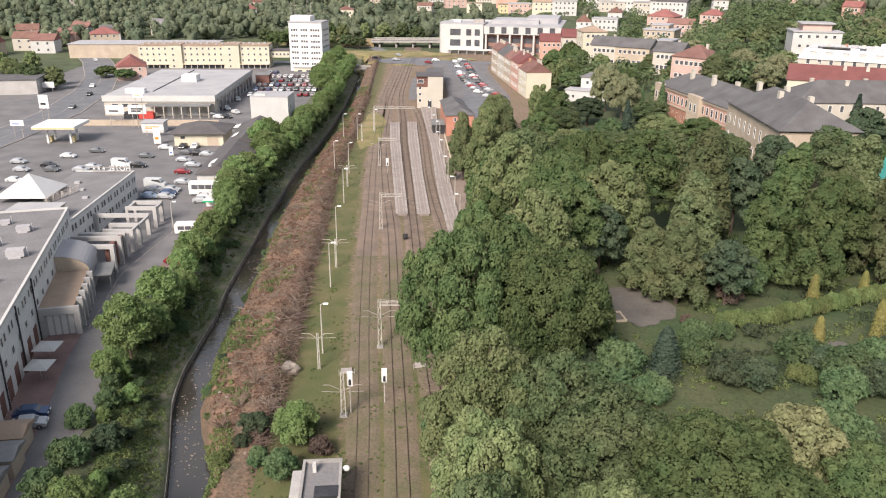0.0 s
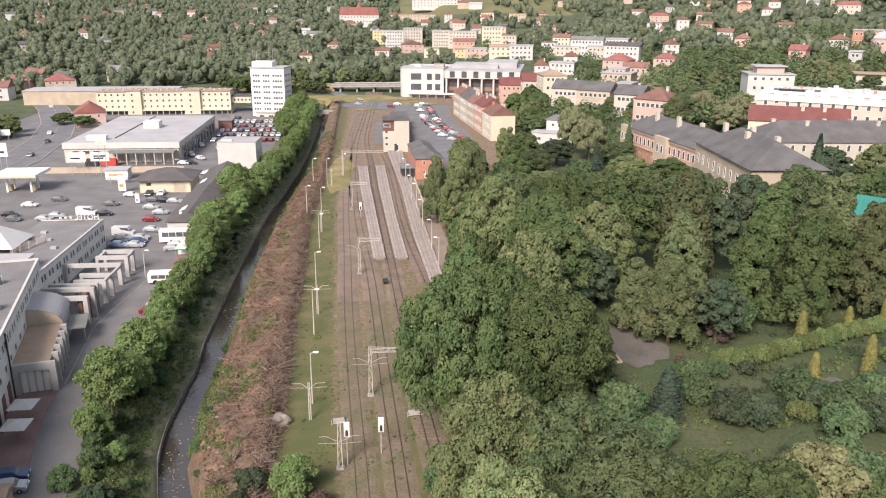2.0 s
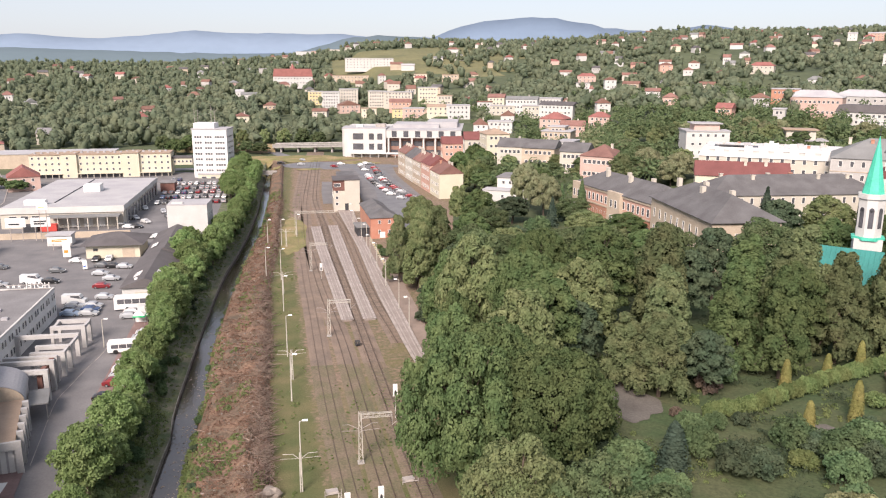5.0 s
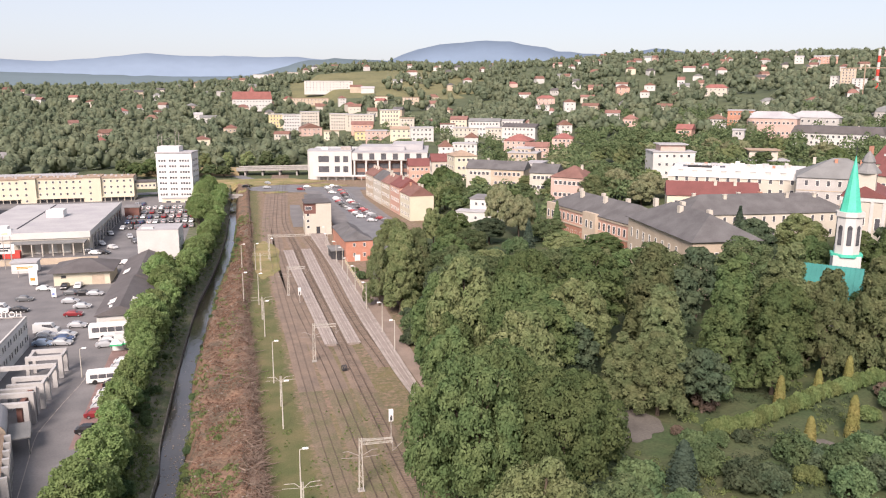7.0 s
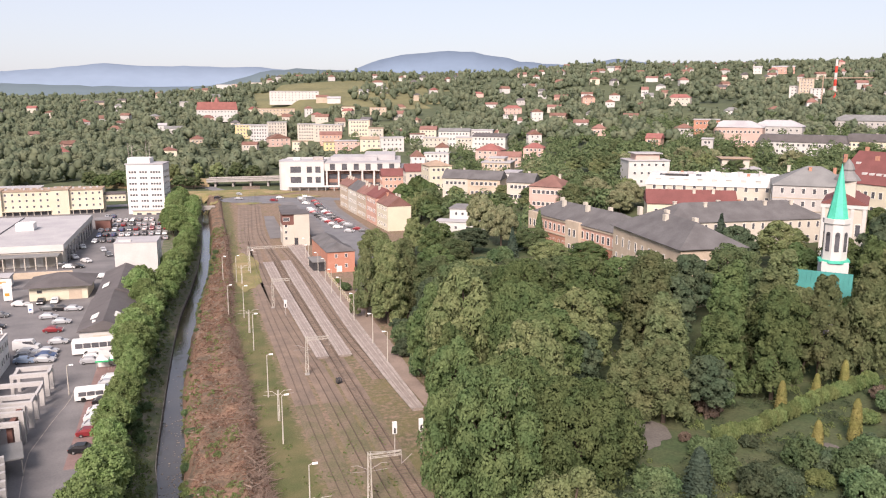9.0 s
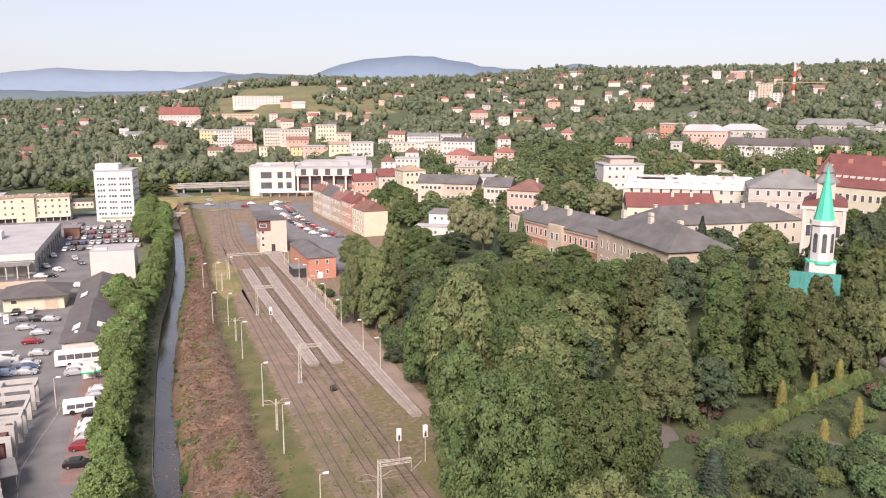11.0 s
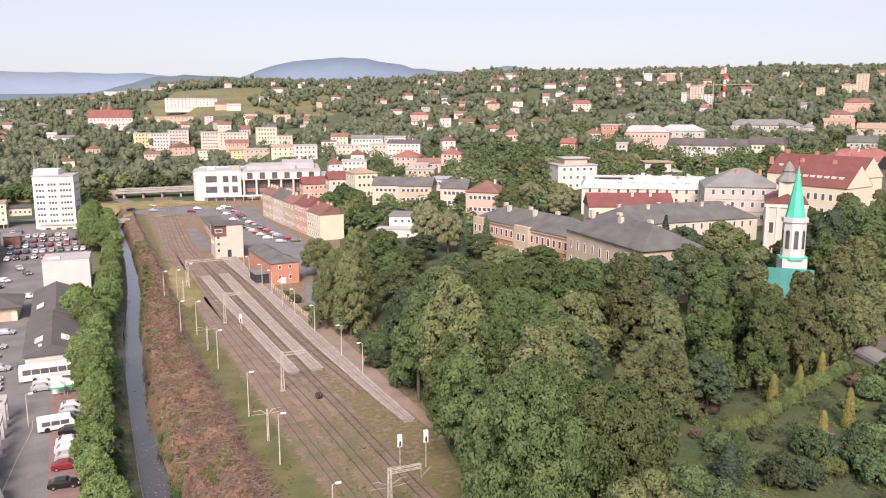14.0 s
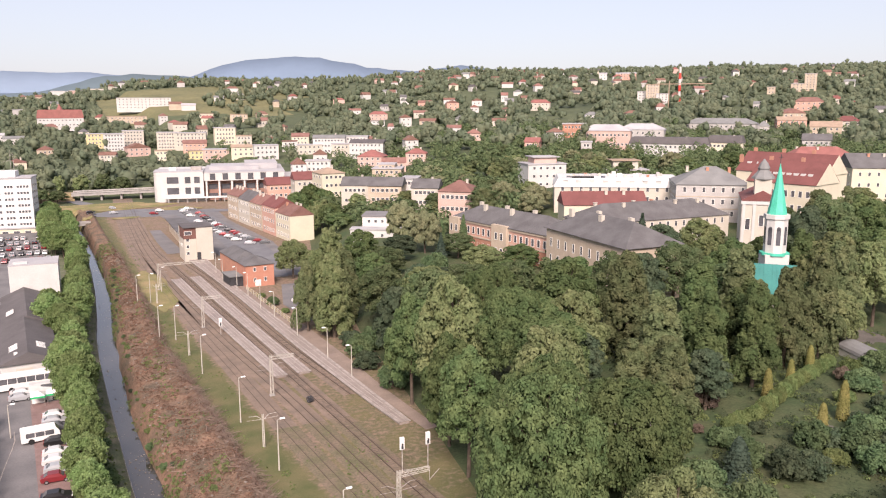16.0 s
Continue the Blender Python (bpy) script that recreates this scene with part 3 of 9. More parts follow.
PLAT_A = ([(166, 18.7), (200, 17.0), (240, 15.0), (272, 14.0)], [(166, 21.5), (200, 20.0), (240, 18.3), (272, 17.4)])
PLAT_B = ([(166, 23.6), (200, 22.3), (240, 20.8), (273, 20.1)], [(166, 26.6), (200, 25.2), (240, 24.2), (273, 23.4)])
PLAT_C = ([(132, 31.6), (145, 30.6), (182, 28.8), (198, 28.4), (237, 27.8), (300, 25.0)], [(132, 34.0), (150, 33.4), (197, 32.2), (250, 30.6), (300, 31.0)])
platform("island_platform", *PLAT_A, 166, 272, 0.45, "narrow pale grey island platform with worn slabs")
platform("island_platform", *PLAT_B, 166, 273, 0.45, "narrow pale grey island platform between two tracks")
platform("station_platform", *PLAT_C, 132, 306, 0.5, "long grey paved platform beside the station path")
ribbon("station_path", [(126, 35.2), (150, 33.6), (197, 32.4), (250, 30.8), (262, 31)], [(126, 37.5), (150, 36.6), (170, 37.0), (200, 36.5), (225, 34.5), (262, 33.0)], 128, 262, 5, None, ["path"], "brown paved path beside the platform", "path", lift=0.12, thick=0.1)


def lattice_mast(x, y, h, arm, label, yaw=0.0):
    """A steel lattice mast with a truss arm and two brackets that hold the overhead line."""
    t = thing("catenary_mast", pose(x, y, height(x, y) - 0.1, 0, 0, yaw), label, "railway mast", "catenary masts")
    g = Geo()
    w0, w1 = 0.30, 0.17
    for sx in (-1, 1):
        for sy in (-1, 1):
            g.tube((sx * w0, sy * w0, 0), (sx * w1, sy * w1, h), 0.065, 0.055, 4)
    k = 9
    for i in range(k):
        a, b = i / k, (i + 1) / k
        wa, wb = w0 + (w1 - w0) * a, w0 + (w1 - w0) * b
        s = 1 if i % 2 else -1
        for q in (-1, 1):
            g.tube((-s * wa, q * wa, h * a), (s * wb, q * wb, h * b), 0.035, n=4)
            g.tube((q * wa, -s * wa, h * a), (q * wb, s * wb, h * b), 0.035, n=4)
    part("mast", g, ["pole"], t)
    part("footing", Geo().box(-0.5, 0.5, -0.5, 0.5, 0, 0.25), ["concrete"], t)
    if arm:
        g = Geo()
        L = arm
        for z in (h - 0.9, h - 0.35):
            for q in (-0.2, 0.2):
                g.tube((0, q, z), (L, q, z + 0.02), 0.05, n=4)
        steps = max(3, int(abs(L) / 0.7))
        for i in range(steps):
            a, b = L * i / steps, L * (i + 1) / steps
            for q in (-0.2, 0.2):
                g.tube((a, q, h - 0.9 if i % 2 else h - 0.35), (b, q, h - 0.35 if i % 2 else h - 0.9), 0.028, n=4)
            g.tube((a, -0.2, h - 0.35), (b, 0.2, h - 0.35), 0.028, n=4)
        g.tube((0, 0, h), (L * 0.92, 0, h - 0.33), 0.03, n=4)
        part("truss_arm", g, ["pole"], t)
        g = Geo()
        g.tube((L, 0, h - 0.4), (L, 0, h - 2.4), 0.05, n=5)
        g.tube((L, 0, h - 2.3), (L + math.copysign(1.5, L), 0, h - 1.0), 0.04, n=5)
        part("drop_bracket", g, ["steel"], t)
    for s in (-1, 1):
        g = Geo()
        g.tube((0, 0, h - 2.7), (s * 1.7, 0, h - 1.8), 0.045, n=5)
        g.tube((s * 1.7, 0, h - 1.8), (s * 2.5, 0, h - 1.85), 0.035, n=5)
        g.tube((0, 0, h - 2.9), (s * 2.7, 0, h - 2.75), 0.03, n=5)
        part("bracket", g, ["steel"], t)
    return t


def t_pole(x, y, h, label):
    t = thing("catenary_pole", pose(x, y, height(x, y) - 0.1), label, "railway mast", "bracket poles")
    g = Geo()
    g.tube((-0.12, 0, 0), (-0.10, 0, h), 0.10, 0.07)
    g.tube((0.14, 0, 0), (0.10, 0, h), 0.10, 0.07)
    for z in (0.2, 0.5, 0.8):
        g.box(-0.1, 0.12, -0.05, 0.05, h * z, h * z + 0.12)
    part("pole", g, ["pole"], t)
    for s in (-1, 1):
        g = Geo()
        g.tube((0, 0, h - 1.0), (s * 1.0, 0, h - 0.15), 0.05, n=5)
        g.tube((s * 1.0, 0, h - 0.15), (s * 2.3, 0, h - 0.1), 0.04, n=5)
        g.tube((s * 0.2, 0, h - 0.85), (s * 2.6, 0, h - 0.75), 0.03, n=5)
        part("bracket", g, ["pole"], t)
    return t


lattice_mast(17.9, 101, 8.0, 4.6, "pale steel lattice mast with a truss arm between tracks")
lattice_mast(15.7, 156.8, 8.3, 4.6, "pale concrete mast with an arm at the platform end")
lattice_mast(13.0, 212, 8.3, 4.6, "pale mast with an arm at the platform")
lattice_mast(9.0, 261, 8.3, 14.0, "portal mast carrying a long beam over the tracks")
lattice_mast(14.0, 81.8, 6.5, 0, "pale steel signal mast beside the track")
t_pole(9.4, 94.3, 5.9, "concrete double pole with two bracket arms on grass")
t_pole(8.1, 134, 5.9, "concrete double pole with two bracket arms on grass")
t_pole(5.7, 190, 5.9, "concrete double pole with two bracket arms on grass")
t_pole(6.0, 243, 5.9, "concrete double pole with two bracket arms on grass")


def street_lamp(x, y, h, dx, label, group="yard lamps", globe=False):
    z = surface(x, y)
    t = thing("street_lamp", pose(x, y, z - 0.1), label, "lamp post", group)
    part("pole", Geo().tube((0, 0, 0), (0, 0, h), 0.13, 0.07, 8), ["pole"], t)
    if globe:
        part("globe", Geo().blob((0, 0, h + 0.25), (0.38, 0.38, 0.35), 8, 6, 0.0), ["lamp_glass"], t)
        return t
    part("arm", Geo().tube((0, 0, h), (dx * 0.6, 0, h + 0.15), 0.05, n=5), ["pole"], t)
    g = Geo().profile([(-0.2, 0), (0.2, 0), (0.14, 0.16), (-0.14, 0.16)], 0.0, 0.75)
    part("lantern", g, ["lamp_glass"], t, m=pose(dx * 0.6 - (0.75 if dx < 0 else 0), 0, h + 0.1))
    return t


for lx, ly, lh in ((9.4, 99.1, 8.1), (8.0, 124.5, 8.4), (7.1, 146.2, 8.4), (6.0, 176, 8.4), (5.0, 204, 8.4), (1.2, 203.2, 7.5), (4.5, 245, 8.4), (0.5, 240, 7.5), (9.2, 257.5, 7.5)):
    street_lamp(lx, ly, lh, 0.7, "pale concrete lamp post beside the railway")
for lx, ly, lh in ((31.6, 192.2, 7.5), (32.5, 172.4, 7.5), (33.0, 158.8, 7.2), (31.2, 211.3, 7.5), (30.3, 222.1, 7.5), (30.7, 238, 7.5), (29.8, 248, 7.5), (28.5, 262, 7.5), (29.0, 275, 7.5)):
    street_lamp(lx, ly, lh, -0.7, "pale lamp post on the station platform", "platform lamps")


def signal(x, y, h, label):
    t = thing("railway_signal", pose(x, y, height(x, y) - 0.1), label, "railway signal", "signals")
    for i in range(6):
        part("post_band", Geo().tube((0, 0, h * i / 6), (0, 0, h * (i + 1) / 6), 0.08, n=6), ["steel" if i % 2 else "pole"], t)
    part("head", Geo().box(-0.28, 0.28, -0.12, 0.12, h, h + 1.9), ["white_paint"], t)
    part("backboard", Geo().box(-0.36, 0.36, 0.125, 0.16, h - 0.05, h + 2.0).box(-0.36, -0.29, -0.14, 0.125, h, h + 1.9).box(0.29, 0.36, -0.14, 0.125, h, h + 1.9), ["white_paint"], t)
    part("lamp_panel", Geo().box(-0.17, 0.17, -0.15, -0.124, h + 0.12, h + 0.75), ["dark_steel"], t)
    for k in range(2):
        part("lens", Geo().tube((0, -0.12, h + 0.4 + 0.5 * k), (0, -0.28, h + 0.4 + 0.5 * k), 0.13, 0.14, 8), ["dark_steel"], t)
    return t


for sx, sy, sh in ((14.9, 82.4, 4.2), (19.2, 85, 3.2), (24.6, 114.8, 4.0), (28.8, 114.4, 4.2), (15.5, 203, 2.4)):
    signal(sx, sy, sh, "railway signal with a white board on a banded post")


def coil(x, y, label):
    g = Geo()
    for k in range(3):
        for i in range(10):
            a, b = 2 * math.pi * i / 10, 2 * math.pi * (i + 1) / 10
            r = 0.55
            g.tube((k * 0.35 - 0.35, r * math.cos(a), 0.7 + r * math.sin(a)), (k * 0.35 - 0.35, r * math.cos(b), 0.7 + r * math.sin(b)), 0.12, n=5)
    return solid("cable_drum", g, ["dark_steel"], label, "cable drum", pose(x, y, height(x, y) - 0.05, 0, 0, 15))


coil(21.1, 149.8, "dark round cable drum standing beside the track")


def steel_frame(x, y, label):
    t = thing("point_machine", pose(x, y, height(x, y), 0, 0, 8), label, "track equipment")
    part("case", Geo().profile([(-0.6, 0), (0.6, 0), (0.5, 0.32), (-0.5, 0.32)], -0.8, 0.8), ["steel"], t)
    part("guard_rail", Geo().tube((-1.1, -1.0, 0), (-1.1, -1.0, 0.9), 0.05).tube((1.1, -1.0, 0), (1.1, -1.0, 0.9), 0.05).tube((-1.1, -1.0, 0.3), (1.1, -1.0, 0.3), 0.05), ["steel"], t)


steel_frame(13.4, 93.5, "dark point machine with a low guard beside the track")
steel_frame(24.0, 95.0, "dark point machine beside the siding")
solid("boulder", Geo().blob((0, 0, 0.5), (1.5, 1.1, 0.9), 9, 6, 0.25, 4), ["rock"], "pale brown boulder at the edge of the mound", "rock", pose(5.2, 93.5, surface(5.2, 93.5)))


def gatehouse():
    t = thing("railway_hut", pose(13.3, 63.5, 0, 0, 0, 3), "small concrete railway hut with a flat roof", "hut")
    w, d, h = 1.9, 3.4, 3.2
    part("wall", Geo().box(-w, w, -d, d, 0, h), ["hotel_wall"], t)
    part("roof", Geo().box(-w - 0.2, w + 0.2, -d - 0.2, d + 0.2, h + 0.004, h + 0.2), ["tar_roof"], t)
    g = Geo()
    for a in ((-w - 0.25, w + 0.25, d - 0.05, d + 0.25), (-w - 0.25, w + 0.25, -d - 0.25, -d + 0.05), (w - 0.05, w + 0.25, -d + 0.05, d - 0.05), (-w - 0.25, -w + 0.05, -d + 0.05, d - 0.05)):
        g.box(*a, h + 0.2, h + 0.55)
    part("parapet", g, ["concrete"], t)
    part("chimney", Geo().box(-1.0, -0.6, 1.6, 2.3, h + 0.2, h + 1.2), ["white_wall"], t)
    part("hatch", Geo().box(-0.6, 1.9, -3.0, -1.2, h + 0.2, h + 0.6), ["dark_steel"], t)
    part("extension_roof", Geo().box(-w - 1.4, -w - 0.27, -1.5, 3.0, 0, h - 0.4), ["grey_wall"], t)
    part("dish", Geo().blob((w + 0.7, 2.2, h + 0.2), (0.45, 0.35, 0.35), 8, 5, 0.0).tube((w, 2.2, h), (w + 0.6, 2.2, h + 0.1), 0.06), ["white_paint"], t)


gatehouse()


# ---- buildings ----
def window_mesh(w, h, frame="frame_white", sill=True):
    """A frame that stands proud of the wall round a set-back pane, as one closed shell."""
    g = Geo()
    f = min(0.13, w * 0.1)
    a, b = w / 2, h / 2
    o = [(-a, -b), (a, -b), (a, b), (-a, b)]
    i = [(-a + f, -b + f), (a - f, -b + f), (a - f, b - f), (-a + f, b - f)]
    g.v = [(x, 0.0, z) for x, z in o] + [(x, -0.10, z) for x, z in o] + [(x, -0.10, z) for x, z in i] + [(x, -0.03, z) for x, z in i]
    for k in range(4):
        n = (k + 1) % 4
        g.f += [(k, n, 4 + n, 4 + k), (4 + k, 4 + n, 8 + n, 8 + k), (8 + k, 8 + n, 12 + n, 12 + k)]
    g.f.append((12, 13, 14, 15))
    g.m = [0] * 12 + [1]
    return g.mesh("window", [frame, "pane_dark"])


WINDOWS = {}


def windows_on(parent, face, w, d, rows, cols, z0, dz, size, margin=1.2, frame="frame_white", skip=(), span=None):
    """Rows of windows on one face of a block w by d: face s, n, w or e."""
    key = (*size, frame)
    if key not in WINDOWS:
        WINDOWS[key] = window_mesh(*size, frame)
    length = w if face in "sn" else d
    lo, hi = span or (-length / 2 + margin, length / 2 - margin)
    for r in range(rows):
        for c in range(cols):
            if (r, c) in skip:
                continue
            u = lo + (hi - lo) * ((c + 0.5) / cols)
            z = z0 + r * dz
            m = {"s": pose(u, -d / 2, z), "n": pose(-u, d / 2, z, 0, 0, 180), "e": pose(w / 2, u, z, 0, 0, 90), "w": pose(-w / 2, -u, z, 0, 0, -90)}[face]
            part("window", WINDOWS[key], None, parent, m=m)


def roof_geo(kind, w, d, h, over=0.4):
    g = Geo()
    a, b = w / 2 + over, d / 2 + over
    if kind == "hip":
        if w >= d:
            r0, r1 = (-(a - b), 0), (a - b, 0)
        else:
            r0, r1 = (0, -(b - a)), (0, b - a)
        v = [(-a, -b, 0), (a, -b, 0), (a, b, 0), (-a, b, 0), (*r0, h), (*r1, h)]
        f = [(0, 1, 5, 4), (1, 2, 5), (2, 3, 4, 5), (3, 0, 4), (3, 2, 1, 0)] if w >= d else [(0, 1, 4), (1, 2, 5, 4), (2, 3, 5), (3, 0, 4, 5), (3, 2, 1, 0)]
        g.add([(x, y, z + 0.12) for x, y, z in v], f)
        g.box(-a, a, -b, b, 0.0, 0.118)
    elif kind == "gable_x":
        g.profile([(-b, 0), (b, 0), (b, 0.15), (0, h), (-b, 0.15)], -a, a)
    elif kind == "gable_y":
        n = Geo().profile([(-a, 0), (a, 0), (a, 0.15), (0, h), (-a, 0.15)], -b, b)
        g.add([(y, x, z) for x, y, z in n.v], [tuple(reversed(q)) for q in n.f])
    elif kind == "mansard":
        k = 1.6
        v = [(-a, -b, 0), (a, -b, 0), (a, b, 0), (-a, b, 0)]
        t = [(-a + k, -b + k, h), (a - k, -b + k, h), (a - k, b - k, h), (-a + k, b - k, h)]
        g.add(v + t, [(0, 1, 5, 4), (1, 2, 6, 5), (2, 3, 7, 6), (3, 0, 4, 7), (4, 5, 6, 7), (3, 2, 1, 0)])
    else:
        g.box(-a, a, -b, b, 0, h)
    return g


def building(name, label, x, y, yaw, w, d, h, wall, roof, kind="flat", roof_h=0.4, z=None, sink=1.5, floors=0, south=0, east=0, west=0, size=(1.2, 1.5), first=1.9, dz=None,
             chimneys=0, category="building", group="", frame="frame_white", over=0.35, bands=False, plinth=None):
    """A block with its roof, rows of windows, chimneys and bands; x and y are the middle of its front."""
    if z is None:
        z = height(x, y)
    t = thing(name, pose(x, y, z, 0, 0, yaw) @ pose(0, d / 2, 0), label, category, group)
    part("wall", Geo().box(-w / 2, w / 2, -d / 2, d / 2, -sink, h), [wall], t)
    part("roof", roof_geo(kind, w, d, roof_h, over), [roof], t, m=pose(0, 0, h + 0.004))
    dz = dz or (h / floors if floors else 3)
    for face, cols in (("s", south), ("e", east), ("w", west)):
        if cols:
            windows_on(t, face, w, d, floors, cols, first, dz, size, frame=frame)
    rnd = random.Random(int(x * 7 + y * 13))
    for i in range(chimneys):
        if kind == "flat":
            cx, cy, cz = rnd.uniform(-0.4, 0.4) * w, rnd.uniform(-0.35, 0.35) * d, h + roof_h - 0.05
        elif w >= d:
            cx, cy, cz = (i + 0.5 + rnd.uniform(-0.2, 0.2)) / chimneys * w * 0.8 - w * 0.4, rnd.choice((-1, 1)) * d * 0.12, h + roof_h * 0.6
        else:
            cx, cy, cz = rnd.choice((-1, 1)) * w * 0.12, (i + 0.5) / chimneys * d * 0.8 - d * 0.4, h + roof_h * 0.6
        c = Geo().box(-0.45, 0.45, -0.35, 0.35, 0, 1.9).box(-0.55, 0.55, -0.45, 0.45, 1.9, 2.1)
        part("chimney", c, ["pale_cream" if rnd.random() < 0.7 else "brick_wall"], t, m=pose(cx, cy, cz))
    if bands and floors:
        for r in range(1, floors):
            g = Geo().box(-w / 2 - 0.12, w / 2 + 0.12, -d / 2 - 0.12, d / 2 + 0.12, -0.12, 0.12)
            part("cornice", g, ["beige"], t, m=pose(0, 0, r * dz + 0.1))
    if plinth:
        part("plinth", Geo().box(-w / 2 - 0.06, w / 2 + 0.06, -d / 2 - 0.06, d / 2 + 0.06, -sink, 0.7), [plinth], t)
    return t


def office_tower():
    t = building("office_tower", "white high-rise office block with rows of dark windows", -32.1, 403.7, -10, 17.0, 13, 25, "tower_wall", "light_roof", roof_h=0.5, floors=0, z=-1.0)
    w, d = 17.0, 13
    for r in range(7):
        for c in range(12):
            if c in (3, 7):
                continue
            u = -w / 2 + 1.0 + (w - 2.0) * (c + 0.5) / 12
            part("window", WIN_SMALL, None, t, m=pose(u, -d / 2, 4.9 + r * 2.75))
        for c in range(6):
            part("window", WIN_SMALL, None, t, m=pose(w / 2, -d / 2 + 1.2 + (d - 2.4) * (c + 0.5) / 6, 4.9 + r * 2.75, 0, 0, 90))
    part("penthouse", Geo().box(-8.3, 2, -4, 4, 25.5, 28), ["tower_wall"], t)
    part("base_storey", Geo().box(-6, w / 2 + 1.5, -d / 2 - 2.5, -d / 2 - 0.004, -1.5, 3.2), ["cream"], t)
    part("base_canopy", Geo().box(-6.3, w / 2 + 1.8, -d / 2 - 2.9, -d / 2 - 0.004, 3.204, 3.5), ["light_roof"], t)
    for k in range(3):
        part("window", WIN_WIDE, None, t, m=pose(-3 + 4.5 * k, -d / 2 - 2.5, 1.6))
    for x, y, hh in ((-7.8, -3, 7), (0.5, -3, 9), (-7.8, 3, 6), (0.5, 3, 7)):
        part("antenna", Geo().tube((x, y, 28), (x, y, 28 + hh), 0.12, 0.05, 5).tube((x, y, 28 + hh * 0.7), (x + 1.2, y, 28 + hh * 0.9), 0.06, n=4), ["steel"], t)
    part("rail", Geo().tube((0.5, -3, 33), (-8, -3, 30), 0.05, n=4), ["steel"], t)


WIN_SMALL = window_mesh(1.15, 1.25)
WIN_WIDE = window_mesh(2.6, 1.4)
office_tower()


def yellow_offices():
    base = pose(-118.5, 412, -0.8, 0, 0, 1.5)
    t = thing("office_building", base, "long cream yellow four-storey office building", "office building")
    h = 12.4
    spans = ((0, 15, 0, "w"), (15, 22, -1.5, "p"), (22, 43, 0, "w"), (43, 51, -1.5, "p"), (51, 66, 0, "w"))
    for a, b, o, k in spans:
        part("wall", Geo().box(a, b - 0.01, o, 13, -1.5, h + (0.5 if k == "p" else 0)), ["cream"], t)
        part("roof", Geo().box(a - 0.1, b - 0.02, o - 0.3, 13.3, h + (0.504 if k == "p" else 0.004), h + (0.8 if k == "p" else 0.45)), ["tan_roof"], t)
        if k == "w":
            n = int((b - a) / 2.7)
            for r in range(3):
                for c in range(n):
                    part("window", WIN_SMALL, None, t, m=pose(a + (c + 0.5) * (b - a) / n, o, 5.2 + r * 2.9))
            part("canopy", Geo().box(a, b - 0.02, o - 2.2, o - 0.004, 3.2, 3.5), ["cream"], t)
            for c in range(n):
                part("post", Geo().box(-0.15, 0.15, -0.15, 0.15, 0, 3.2), ["pale_cream"], t, m=pose(a + (c + 0.5) * (b - a) / n, o - 1.9, -0.2))
            part("shopfront", Geo().box(a + 0.4, b - 0.4, o - 0.06, o - 0.004, 0.6, 2.9), ["pane_dark"], t)
        else:
            for r in range(4):
                part("window", WIN_SMALL, None, t, m=pose((a + b) / 2 - 0.8, o, 2.4 + r * 2.9))
    for i in range(24):
        x = 2 + i * 2.65
        part("roof_vent", Geo().box(-0.5, 0.5, -0.4, 0.4, 0, 0.8), ["light_roof"], t, m=pose(x, 3 + (i * 37 % 7), h + 0.4))
    part("link_bridge", Geo().box(66.2, 76, 3, 10, 6.2, 9.4), ["cream"], t)
    part("link_roof", Geo().box(66.2, 76, 2.8, 10.2, 9.404, 10.2), ["dark_roof"], t)
    for c in range(5):
        part("window", WIN_SMALL, None, t, m=pose(67.6 + c * 1.9, 3, 7.9))
    building("long_shed", "long warehouse with a pale roof behind offices", -128, 448, 2, 80, 20, 8.5, "beige", "light_roof", z=0)


yellow_offices()


